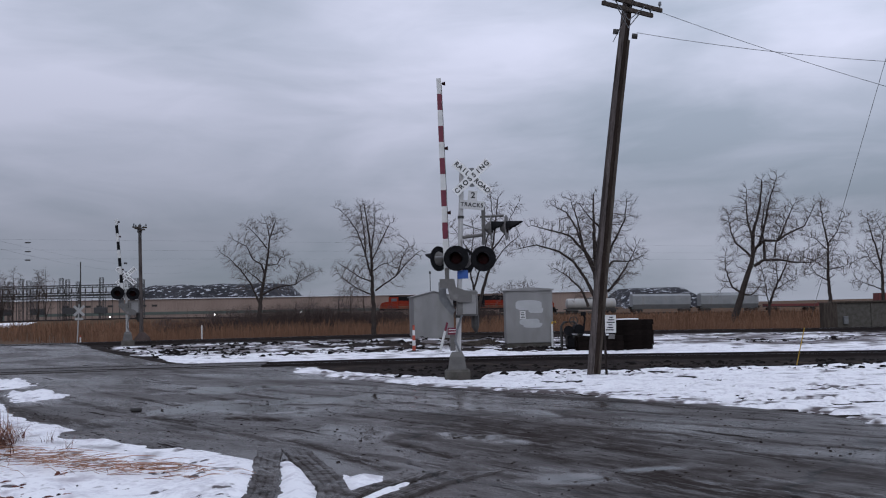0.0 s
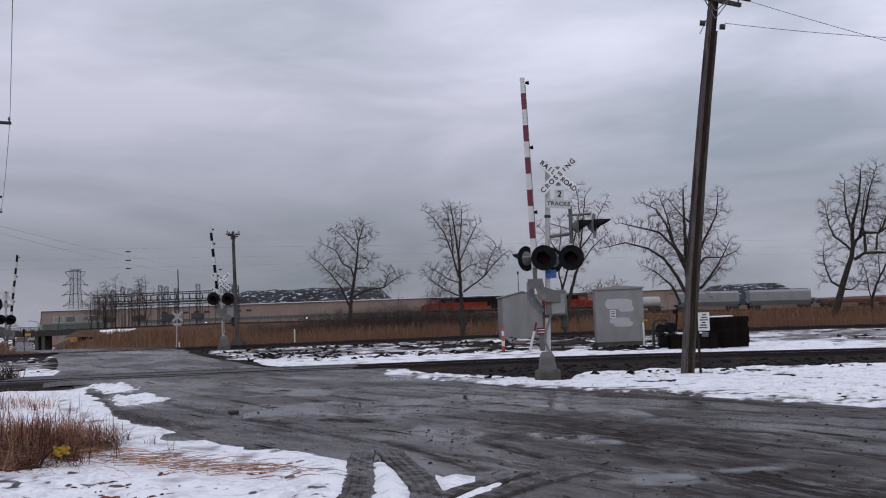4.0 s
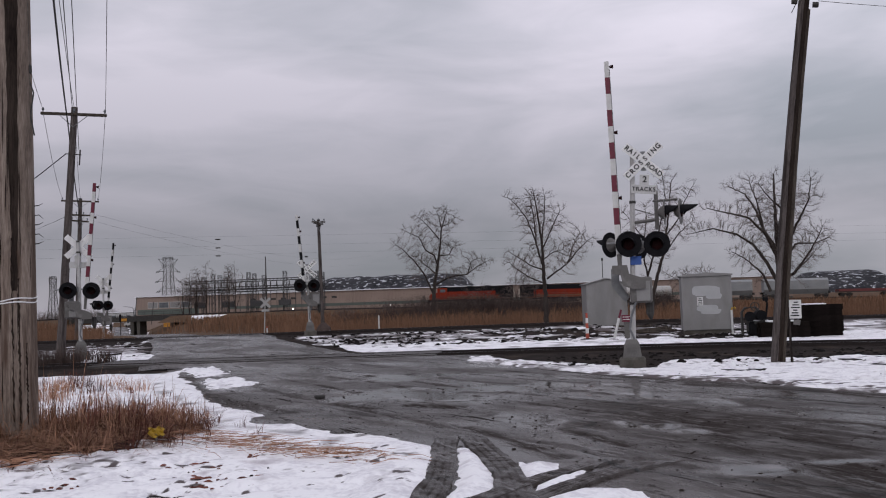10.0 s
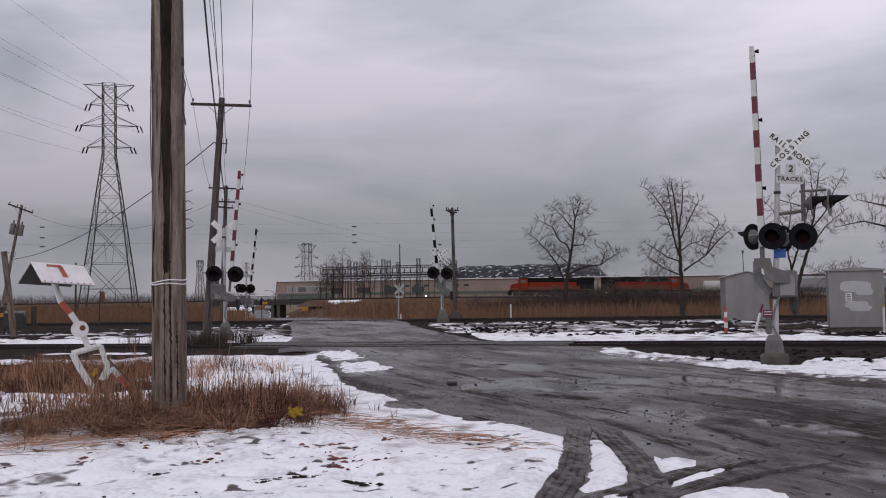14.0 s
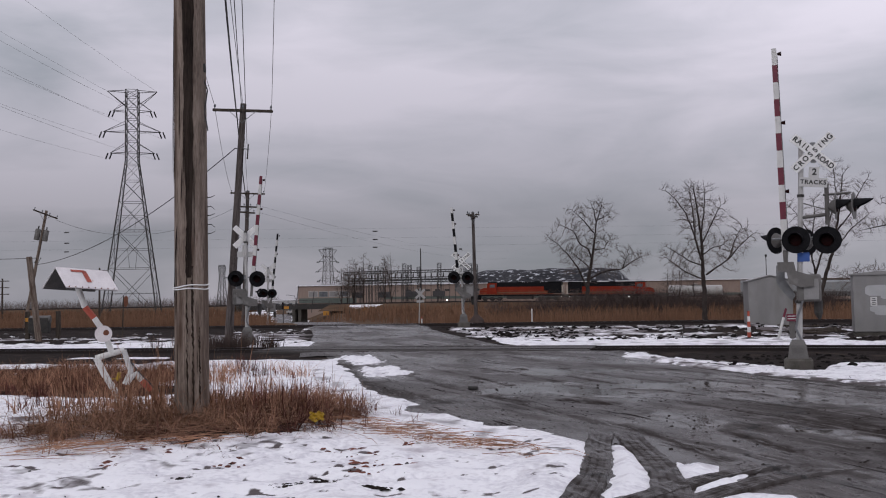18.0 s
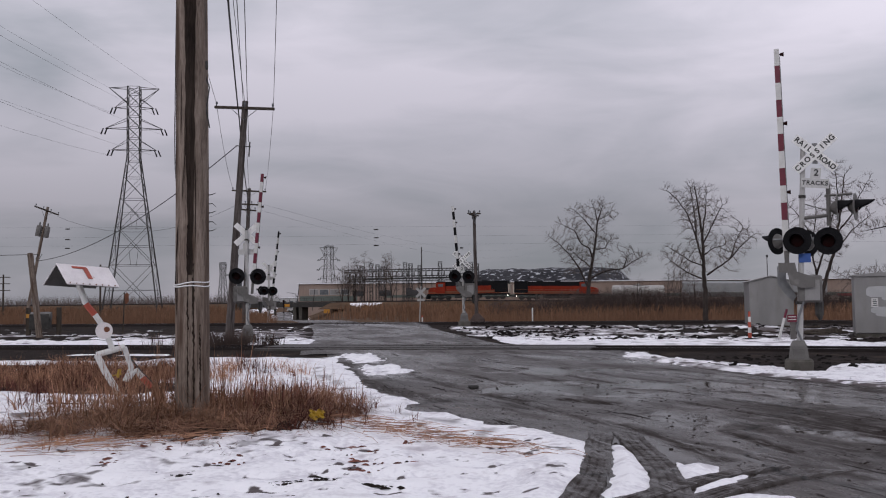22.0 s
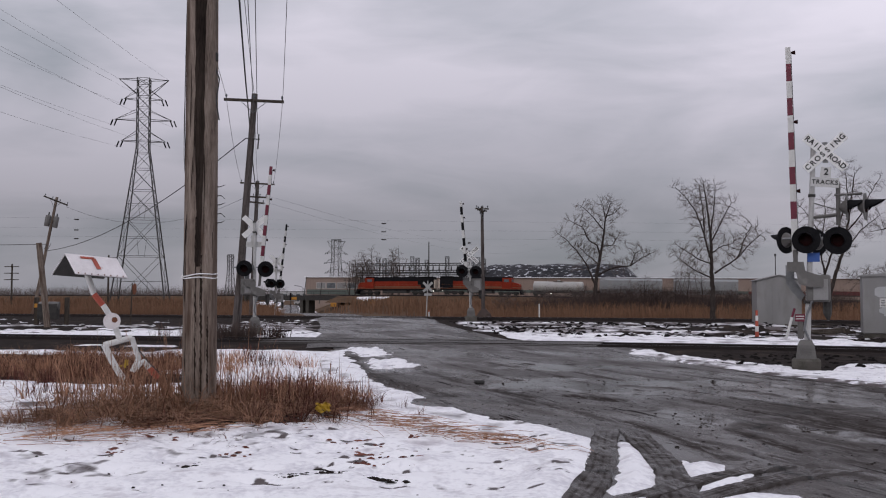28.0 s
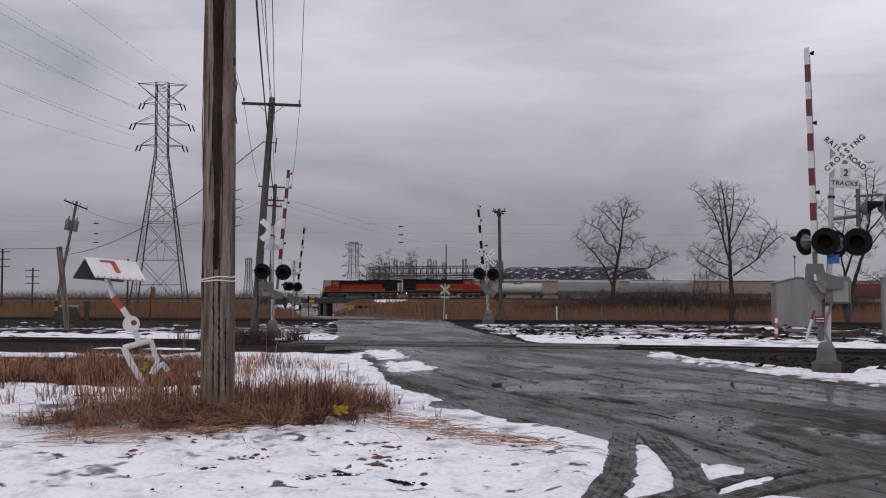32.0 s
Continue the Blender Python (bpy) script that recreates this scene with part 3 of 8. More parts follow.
RUTS = []
lane = random.Random(8)
for k in range(9):
    x0_ = -1.3 + 1.15 * k + lane.uniform(-0.2, 0.2)
    RUTS.append((run([(x0_, 25 - 0.3 * k), (x0_ + 1.9, 18.5 - 0.2 * k), (x0_ + 3.4 + 0.05 * k, 12.5), (x0_ + 6.0 + 0.25 * k, 7.4)]), lane.uniform(0.05, 0.11), lane.uniform(0.55, 0.95)))
RUTS += [(run(q), w, s) for q, w, s in (
    ([(2.47, 12.65), (2.75, 11.6), (2.95, 9.8)], 0.12, 0.9), ([(3.12, 14.0), (3.6, 12.6), (3.87, 10.3)], 0.09, 0.9), ([(4.39, 12.5), (4.74, 11.5), (5.24, 10.4)], 0.08, 1.0),
    ([(2.9, 18.2), (4.3, 17.7), (5.6, 16.9)], 0.06, 0.8), ([(1.8, 23.1), (2.3, 20.6), (2.9, 18.3)], 0.07, 0.9), ([(0.8, 21.8), (1.44, 19.2), (2.0, 17.4)], 0.06, 0.8),
    ([(2.2, 16.0), (2.5, 15.7), (2.8, 15.3)], 0.16, 1.0), ([(0.92, 17.0), (1.2, 16.4), (1.5, 15.8)], 0.10, 0.9), ([(2.75, 16.4), (3.2, 16.4), (3.8, 16.1)], 0.08, 0.9),
    ([(-2.6, 27), (-2.2, 22), (-1.2, 18.5), (0.2, 15.8)], 0.25, 0.6), ([(6.2, 26), (6.7, 22), (7.5, 19), (9.4, 13)], 0.25, 0.7))]


def rut_field(x, y):
    """How much of each spot is a muddy wheel rut, 0 to 1."""
    out_ = np.zeros(x.shape)
    wob = 0.08 * value_noise(x, y, 0.6, 31)
    for line, w, s in RUTS:
        d = np.full(x.shape, 1e9)
        for (ax, ay), (bx, by) in zip(line, line[1:]):
            ex, ey = bx - ax, by - ay
            t = np.clip(((x - ax) * ex + (y - ay) * ey) / (ex * ex + ey * ey + 1e-9), 0, 1)
            d = np.minimum(d, np.hypot(x - ax - t * ex, y - ay - t * ey))
        out_ = np.maximum(out_, s * np.clip(1.6 - (d + wob) / w, 0, 1))
    churned = np.clip((x - 2.6) / 2.5, 0, 1) * np.clip((17 - y) / 5, 0, 1) * np.clip((9.5 - x) / 4, 0.25, 1)
    return np.maximum(out_, 0.9 * churned * np.clip(0.65 + 0.6 * value_noise(x * 1.4, y * 0.5, 0.5, 35) + 0.4 * value_noise(x, y, 0.2, 36), 0, 1))


POOLS = [(4.35, 8.3, 0.50, 0.30, -20), (5.4, 8.4, 0.34, 0.16, -20), (4.4, 18.6, 2.2, 0.7, -15), (1.4, 17.6, 0.9, 1.0, -30), (2.6, 17.4, 0.9, 1.7, 8), (3.6, 13.3, 0.5, 1.1, 14), (6.2, 15.5, 0.5, 1.6, 10), (3.0, 22.5, 1.3, 0.9, 0), (4.7, 11.8, 0.35, 1.0, 16)]


def pool_field(x, y):
    """How far each spot lies under standing water, 0 to 1."""
    rough = 0.55 * value_noise(x, y * 0.6, 0.7, 91) + 0.35 * value_noise(x, y * 0.7, 0.25, 92)
    out_ = np.zeros(x.shape)
    for cx, cy, a, b, turn in POOLS:
        c, sn = math.cos(radians(turn)), math.sin(radians(turn))
        dx, dy = ((x - cx) * c + (y - cy) * sn) / a, (-(x - cx) * sn + (y - cy) * c) / b
        out_ = np.maximum(out_, np.clip((1.05 - np.hypot(dx, dy) + rough) / 0.35, 0, 1))
    return out_


def lot_height(x, y):
    s = inside(x, y, LOT)
    along, across = 0.31 * x - 0.95 * y, 0.95 * x + 0.31 * y
    ruts = 0.006 * value_noise(along * 0.2, across, 0.42, 5) + 0.003 * value_noise(along * 0.3, across, 0.2, 6) + 0.010 * value_noise(x, y, 1.8, 9)
    return ground_np(x, y) + 0.02 + 0.05 * np.clip(s / 0.5 + 0.3 * value_noise(x, y, 0.5, 7), -1, 1) + ruts * (s > 0) * (1 - pool_field(x, y)) + 0.06 * np.exp(-((x * SN + y * CS - 32) / 1.9) ** 2) - (0.012 + 0.008 * value_noise(x * 3, y * 3, 0.5, 33)) * rut_field(x, y)


sheet("road", spaced(-45, 70, -3, 9, 0.075, 1.06), spaced(-45, 34, 6.5, 26, 0.085, 1.08), lot_height, "asphalt", keep=lambda x, y: inside(x, y, LOT) > -0.6, label="wet muddy patched asphalt road and yard entrance", category="road", marks=rut_field, more={"water": pool_field})


def road_strip(name, p0, p1, step):
    """The road over both crossings and on to the underpass."""
    ps = np.arange(p0, p1 + 0.01, step)
    ws = np.linspace(-1, 1, 15)
    v, f = [], []
    for p in ps:
        half = lerp(p, [(26, 4.5), (45, 3.7), (90, 3.6), (180, 4.2)])
        for w in ws:
            u = float(road_u(p)) + w * half
            x, y = xy(u, p)
            z = ground(x, y) + 0.05 - 0.07 * max(0, abs(w) - 0.9) * 10 * (1 if p > 33 else 0.6)
            z += 0.055 * math.exp(-((p - 32) / 1.9) ** 2) + 0.115 * math.exp(-((p - 52.4) / 2.2) ** 2)
            v.append((x, y, z))
    n = len(ws)
    for i in range(len(ps) - 1):
        for j in range(n - 1):
            f.append((i * n + j, i * n + j + 1, (i + 1) * n + j + 1, (i + 1) * n + j))
    b = Build()
    b.v, b.f = v, f
    ob = new(name, b.mesh(name, M["asphalt"], True))
    return tagged(ob, "wet grey asphalt road over the crossing to the underpass", "road", kind="structure")


road_strip("road_ahead", 29.0, 330.0, 0.7)


def verge(p0, p1, step):
    """The field on both sides of the road cutting."""
    b = Build()
    ws = [-46, -34, -22, -16, -12, -8, -3.4, 3.4, 8, 12, 16, 22, 34, 46]
    ps = np.arange(p0, p1 + 0.01, step)
    for p in ps:
        for w in ws:
            x, y = xy(float(road_u(p)) + w, p)
            b.v.append((x, y, ground(x, y) - 0.02))
    n = len(ws)
    for i in range(len(ps) - 1):
        for j in range(n - 1):
            b.f.append((i * n + j, i * n + j + 1, (i + 1) * n + j + 1, (i + 1) * n + j))
    return tagged(new("verge", b.mesh("verge", M["field"], True)), "brown grassy sides of the road cutting", "ground", kind="structure")


verge(84, 420, 4)

SNOW_L = [(-3.0, 29.3), (-2.13, 23.3), (-1.5, 19.9), (-0.84, 17.2), (-0.27, 15.3), (-0.5, 14.4), (0.3, 13.4), (1.05, 12.4), (1.45, 11.6), (1.77, 11.05), (1.66, 10.2), (1.46, 9.34), (1.25, 8.53), (1.02, 7.8), (0.3, 3.0), (-3.0, -30.0), (-30, -30.0), (-30, 36)]
SNOW_SPOTS = [
    [(2.04, 10.85), (2.11, 10.75), (2.1, 10.12), (2.0, 9.13), (1.88, 8.41), (1.64, 8.13), (1.42, 7.95), (1.40, 8.12), (1.52, 8.36), (1.79, 9.48)],
    [(2.44, 9.70), (2.48, 9.47), (2.76, 9.36), (2.69, 9.09), (2.31, 8.73), (2.33, 9.06)],
    [(2.13, 8.03), (2.28, 8.35), (2.62, 8.70), (2.87, 8.86), (2.61, 8.45), (2.24, 8.0)],
    [(2.12, 7.65), (2.47, 7.92), (2.69, 7.84), (2.81, 7.78), (3.05, 7.80), (2.97, 7.44), (2.24, 6.76), (1.9, 7.0)],
    [(1.5, 7.76), (1.63, 7.87), (1.72, 7.82), (1.68, 7.6), (1.54, 7.3), (1.38, 7.4)],
    [(-2.98, 30.4), (-2.14, 30.4), (-1.49, 27.4), (-2.23, 26.4)],
    [(-2.05, 25.7), (-1.04, 25.3), (-0.7, 22.7), (-1.39, 21.9)],
]
SNOW_R = [(5.7, 30.2), (5.66, 27.6), (6.05, 25.4), (6.5, 23.3), (7.05, 21.3), (7.5, 19.9), (8.2, 18.4), (8.95, 16.9), (9.51, 15.9), (10.1, 14.0), (10.56, 12.4), (10.6, 10.2), (14, 8.0), (70, -8), (70, 24)]
rng = np.random.RandomState(4)
PRINTS = [(x_ + rng.uniform(-0.03, 0.03), y_, rng.uniform(0.045, 0.085), rng.uniform(-0.5, 0.6)) for x_, y_ in (
    (-2.31, 9.65), (-1.83, 10.66), (-1.79, 9.11), (-1.5, 8.59), (-1.14, 9.28), (-1.02, 9.72), (-0.82, 9.55), (-0.38, 9.13), (-0.67, 8.89), (-2.06, 8.37), (-0.37, 8.39), (-1.28, 11.32), (-1.01, 10.74), (-1.42, 9.9),
    (-0.71, 10.42), (0.95, 10.08), (1.17, 9.15), (0.98, 8.78), (0.45, 8.34), (1.03, 11.11), (0.67, 10.65), (0.66, 9.56))]
PRINTS += [(rng.uniform(-4.5, 1.0), rng.uniform(8.0, 11.2), rng.uniform(0.02, 0.04), rng.uniform(-0.5, 0.6)) for _ in range(45)]
CRUMBS = [(-0.38, 9.13, 0.05, 0), (-0.62, 8.92, 0.03, 0), (-1.16, 9.25, 0.04, 0), (-1.8, 9.1, 0.03, 0), (-1.5, 8.6, 0.035, 0), (-4.1, 11.6, 0.05, 0)]


def snow_mask_near(x, y):
    """Positive where snow lies; negative on bare ground."""
    u, p = x * CS - y * SN, x * SN + y * CS
    n1, n2, n3 = value_noise(x, y, 0.9, 1), value_noise(x, y, 0.3, 2), value_noise(u * 0.5, p, 0.45, 8)
    n4, n5 = value_noise(x, y, 0.13, 14), value_noise(x * 0.6, y, 1.9, 15)
    s = inside(x, y, SNOW_L) + (0.14 * n1 + 0.09 * n2 + 0.05 * n4) * np.where((x > 0.8) & (y < 11.8), 0.3, 1.0)
    tuft = np.exp(-((x + 3.8) / 2.3) ** 2 - ((y - 12.4) / 1.5) ** 2)
    left = np.clip((-0.25 - x / np.maximum(y, 1.0)) / 0.06, 0, 1)
    verge_ = 2.1 * np.clip((p - 15.4) / 1.0, 0, 1) * np.clip((24.3 - p) / 0.6, 0, 1) * left
    s = np.minimum(s, 0.62 + 0.28 * n1 + 0.32 * n2 + 0.20 * n4 - 1.6 * tuft * (1 + 0.4 * n5) - verge_ * (0.8 - 0.55 * n3))
    s = np.minimum(s, (28.0 - 2.5 * left - p) + 0.3 * n1 + 0.3 * n3 * left)
    s = np.maximum(s, np.where(left > 0.5, 0.16 - np.abs(p - 28.6) + 0.22 * n3, -1.0))
    for x0, y0, r, a in CRUMBS:
        s = np.minimum(s, (np.hypot((x - x0) / 1.6, y - y0) - r) * 1.3 + 0.08 * n4 + 0.04 * n2)
    for k, poly in enumerate(SNOW_SPOTS):
        rough = 1.0 if k < 5 else 7.0
        s = np.maximum(s, np.minimum(inside(x, y, poly) * 1.1, 0.3 if k < 5 else 0.12) + rough * (0.025 * n2 + 0.03 * n4) + 0.02)
    core = np.clip((3.0 - u) / 2, 0, 1)
    r_ = inside(x, y, SNOW_R) + (0.5 * value_noise(u * 0.22, p, 0.28, 18) + 0.30 * n1 + 0.34 * n3 + 0.16 * n4) * (1 - 0.55 * core)
    limit = np.interp(u, [-1.8, -0.9, -0.1, 0.6, 1.4, 1.9, 2.7, 3.2, 4.0, 10.0, 15.0, 40.0], [29.7, 27.8, 26.7, 26.0, 25.2, 24.2, 23.7, 25.7, 26.3, 26.5, 27.6, 27.4])
    r_ = np.minimum(r_, (limit - p) * 0.7 + 0.3 * n1 + 0.3 * n2 + 0.12 * n4)
    r_ = np.minimum(r_, 0.30 + 0.3 * core + 0.55 * n3 + 0.42 * n2 + 0.42 * n4 + 0.2 * n1)
    return np.maximum(s, r_)


def snow_mask_mid(x, y):
    u, p = x * CS - y * SN, x * SN + y * CS
    n1, n2 = value_noise(u * 0.4, p, 0.7, 11), value_noise(u * 0.7, p, 0.34, 12)
    n3, n4 = value_noise(u * 0.25, p * 1.4, 1.5, 13), value_noise(u * 1.3, p * 0.75, 0.24, 16)
    s = np.minimum(p - 34.0, 49.9 - p) + 0.4 * n1
    w = u - road_u(p)
    s = np.minimum(s, (np.abs(w) - np.where(w < 0, 3.8, 4.3)) + 0.5 * n3)
    cover = 0.0 - 0.42 * np.clip((-21 - u) / 6, 0, 1) - 0.26 * np.clip((p - 42) / 5, 0, 1) + 0.62 * np.clip((37.2 - p) / 2, 0, 1) + 0.40 * np.clip((u - 7) / 6, 0, 1) + 0.35 * np.exp(-((u - 1.2) / 3) ** 2 - ((p - 44.3) / 2.0) ** 2) + 0.3 * np.clip((-6 - u) / 5, 0, 1) * np.clip((u + 14) / 3, 0, 1)
    return np.minimum(s, cover + 0.30 * n1 + 0.42 * n2 + 0.34 * n3 + 0.35 * n4)


def snow_dirt(x, y):
    """Trodden spots, and grime along the grass and the road's edge."""
    n1, n2, n3 = value_noise(x, y, 0.5, 61), value_noise(x, y, 0.13, 62), value_noise(x, y, 0.06, 63)
    out_ = np.zeros(x.shape)
    for x0, y0, r, a in PRINTS:
        c, sn = math.cos(a), math.sin(a)
        dx, dy = (x - x0) * c + (y - y0) * sn, -(x - x0) * sn + (y - y0) * c
        out_ = np.maximum(out_, np.clip(1.5 * (1.2 - np.hypot(dx / 1.7, dy) / r + 1.1 * n2 + 1.2 * n3), 0, 1))
    tuft = np.exp(-((x + 3.7) / 2.6) ** 2 - ((y - 12.0) / 1.9) ** 2)
    grime = 0.55 * np.clip(tuft * 1.3 + 0.9 * n1 + 1.1 * n2 + 0.6 * n3 - 0.75, 0, 1)
    shore = 0.55 * np.clip(1 - np.abs(inside(x, y, LOT)) / 0.4, 0, 1) * np.clip(0.6 + n1, 0, 1) * (y > 11)
    u, p = x * CS - y * SN, x * SN + y * CS
    fringe = np.clip(0.55 - 0.25 * np.clip((u - 4) / 3, 0, 1) - inside(x, y, SNOW_R) / 1.8 + 0.9 * value_noise(u * 0.2, p, 0.3, 66) + 0.4 * n2, 0, 0.9) * (x > 5)
    specks = 0.7 * np.clip(2.2 * (value_noise(u * 0.5, p, 0.35, 67) + 0.5 * n2) - 0.9, 0, 1) * (x > 5)
    return np.maximum(np.maximum(np.maximum(out_, grime), shore), np.maximum(fringe, specks))


def snow_on(mask, thick, lumps):
    """The snow's surface: level with what is under it at the mask's edge, and sunk below that outside."""
    def h(x, y):
        s = np.clip(mask(x, y) / 0.22, -1, 1)
        under = np.where(inside(x, y, LOT) > -0.5, np.maximum(lot_height(x, y), ground_np(x, y) + 0.014), ground_np(x, y) + 0.014)
        rise_ = lumps * value_noise(x, y, 0.42, 21) + 0.5 * lumps * value_noise(x, y, 0.17, 22) + 0.8 * lumps * value_noise(x, y, 1.3, 23)
        dent = np.zeros(x.shape)
        for x0, y0, r, a in DENTS + PRINTS:
            c, sn = math.cos(a), math.sin(a)
            d2 = (((x - x0) * c + (y - y0) * sn) / 2.0) ** 2 + (-(x - x0) * sn + (y - y0) * c) ** 2
            dent = np.maximum(dent, np.exp(-d2 / (r * r)))
        return under + thick * s + (rise_ + 0.01) * np.clip(s, 0, 1) - 0.05 * dent * (0.8 + 0.5 * value_noise(x, y, 0.09, 24)) * np.clip(s, 0, 1)
    return h


DENTS = [(rng.uniform(-4.2, 1.3), rng.uniform(7.6, 12.0), rng.uniform(0.06, 0.11), rng.uniform(-0.9, 0.9)) for _ in range(120)]
fine_x = np.concatenate([spaced(-30, -5.6, -8, -5.6, 0.065, 1.04), np.arange(-5.55, 3.2, 0.036), np.arange(3.2, 12, 0.065), spaced(12, 46, 12, 12.1, 0.07, 1.04)[1:]])
fine_y = np.concatenate([spaced(-26, 7, 6.9, 7, 0.06, 1.05), np.arange(7.03, 12.2, 0.032), spaced(12.2, 33, 12.2, 16, 0.055, 1.02)])
fine_x, fine_y = (a_[np.concatenate([[True], np.diff(a_) > 0.01])] for a_ in (np.sort(fine_x), np.sort(fine_y)))
sheet("snow_cover", fine_x, fine_y, snow_on(snow_mask_near, 0.05, 0.015), "snow", kind="stuff", keep=lambda x, y: snow_mask_near(x, y) > -0.15, label="thin trampled white snow with footprints and bare patches", category="snow", marks=snow_dirt)
sheet("snow_cover", np.arange(-34, 62, 0.12), np.arange(14, 62, 0.11), snow_on(snow_mask_mid, 0.04, 0.012), "snow", kind="stuff", keep=lambda x, y: snow_mask_mid(x, y) > -0.15, label="patchy melting snow on dark gravel between the tracks", category="snow", marks=lambda x, y: 0.15 + 0.5 * np.clip((x * SN + y * CS - 37.0) / 3.0, 0, 1) + 0.35 * value_noise(x, y, 0.5, 64))

# ---- tracks ----
RAIL = [(-0.07, 0), (0.07, 0), (0.07, 0.012), (0.012, 0.03), (0.010, 0.125), (0.036, 0.138), (0.036, 0.172), (-0.036, 0.172), (-0.036, 0.138), (-0.010, 0.125), (-0.012, 0.03), (-0.07, 0.012)]


def sweep(outline, path, b=None):
    """An outline in p and z carried along the points (u, p, z) of a track."""
    b = b or Build()
    n = len(outline)
    vs, fs = [], []
    for u, p, z in path:
        for dp, dz in outline:
            vs.append((*xy(u, p + dp), z + dz))
    for i in range(len(path) - 1):
        for j in range(n):
            fs.append((i * n + j, (i + 1) * n + j, (i + 1) * n + (j + 1) % n, i * n + (j + 1) % n))
    fs += [tuple(range(n)), tuple(reversed(range((len(path) - 1) * n, len(path) * n)))]
    return b.add(vs, fs)


def track(name, p, rise, u0, u1, tie_lo, tie_hi, label, gap=None):
    top = thing(name, Matrix(), label, "track", "railway tracks", kind="structure")
    def zz(u):
        return ground(*xy(u, p)) + rise
    stations = sorted({u0, u1, *[v for v in (-200, -100, -60, -30, 0, 6, 15, 25, 36, 50, 100, 200) if u0 < v < u1]})
    bed = [(-2.3, -0.45), (2.3, -0.45), (1.45, -0.06), (-1.45, -0.06)]
    part("ballast", sweep(bed, [(u, p, zz(u)) for u in stations]), "ballast", top, "dark wet gravel ballast")
    for side in (-0.755, 0.755):
        r = part("rail", sweep(RAIL, [(u, p + side, zz(u)) for u in stations]), "rail_steel", top, "rust-brown steel rail")
        part("railhead", sweep([(-0.03, 0.170), (0.03, 0.170), (0.03, 0.175), (-0.03, 0.175)], [(u, p + side, zz(u)) for u in stations]), "rail_head", r, "polished running surface")
    tie = Build().box((0, 0, -0.09), (0.23, 2.6, 0.18), bevel=0.015).mesh("tie", M["tie"])
    u = tie_lo
    rnd = random.Random(int(p))
    while u < tie_hi:
        if not (gap and gap[0] < u < gap[1]):
            x, y = xy(u, p)
            share("tie", tie, top, pose(x, y, zz(u) + rnd.uniform(-0.01, 0.005), 0, 0, -SKEW + rnd.uniform(-1.5, 1.5)))
        u += 0.52
    return top


track("track_near", 32.0, -0.055, -420, 420, -40, 40, "near railway track on dark ballast with rusty rails", gap=(-14.5, -5.6))
track("track_far", 52.4, 0.0, -420, 420, -45, 45, "second railway track beyond the signal cabinets", gap=(-23.5, -15.5))


def crossing_panels(p, u0, u1, rise):
    """Timber and rubber panels that carry the road over a track."""
    top = thing("crossing_panels", Matrix(), "worn dark timber panels between the rails of the crossing", "crossing panels", kind="structure")
    long = Build().box((0, 0, -0.06), (2.36, 1.30, 0.12), bevel=0.012).mesh("panel", M["panel_wood"])
    edge = Build().box((0, 0, -0.06), (2.36, 0.42, 0.12), bevel=0.012).mesh("panel", M["panel_wood"])
    rnd = random.Random(2)
    u = u0
    while u < u1:
        for dp, me in ((0, long), (-1.06, edge), (1.06, edge)):
            x, y = xy(u, p + dp)
            share("panel", me, top, pose(x, y, ground(x, y) + rise + rnd.uniform(-0.012, 0.006), rnd.uniform(-0.4, 0.4), 0, -SKEW))
        u += 2.4
    return top


crossing_panels(32.0, -14.4, -4.0, 0.112)


def clods(name, n, seed, box, r0, r1, mat, label, keep=None, flat=0.7, sunk=False):
    """Small lumps of mud and gravel lying about."""
    r = np.random.RandomState(seed)
    x, y = r.uniform(box[0], box[1], n), r.uniform(box[2], box[3], n)
    if keep:
        ok = keep(x, y)
        x, y = x[ok], y[ok]
    n = len(x)
    s = r.uniform(r0, r1, n) * np.where(r.uniform(0, 1, n) < 0.8, 1, 1.8)
    lie = np.where(inside(x, y, LOT) > 0, lot_height(x, y), -9)
    lie = np.maximum(lie, ground_np(x, y) + 0.014 + 0.05 * np.clip(snow_mask_near(x, y) / 0.22, 0, 1) + (0.04 * np.clip(snow_mask_mid(x, y) / 0.22, 0, 1) if sunk else 0))
    a = r.uniform(0, 6.28, n)
    rows = []
    for k in range(6):
        rr = s * r.uniform(0.6, 1.3, n)
        rows.append(np.stack([x + rr * 1.4 * np.cos(a + 1.047 * k), y + rr * np.sin(a + 1.047 * k), lie - 0.012], -1))
    for k in range(3):
        rr = s * r.uniform(0.25, 0.7, n)
        rows.append(np.stack([x + rr * 1.4 * np.cos(a + 2.094 * k), y + rr * np.sin(a + 2.094 * k), lie + s * flat * r.uniform(0.5, 1.0, n)], -1))
    v = np.stack(rows, 1).reshape(-1, 3)
    f = []
    for i in range(0, 9 * n, 9):
        f += [(i, i + 1, i + 6), (i + 1, i + 2, i + 7, i + 6), (i + 2, i + 3, i + 7), (i + 3, i + 4, i + 8, i + 7), (i + 4, i + 5, i + 8), (i + 5, i, i + 6, i + 8), (i + 6, i + 7, i + 8)]
    me = bpy.data.meshes.new(name)
    me.from_pydata(v.tolist(), [], f)
    me.materials.append(M[mat])
    return tagged(new(name, me), label, "mud clods", kind="stuff")


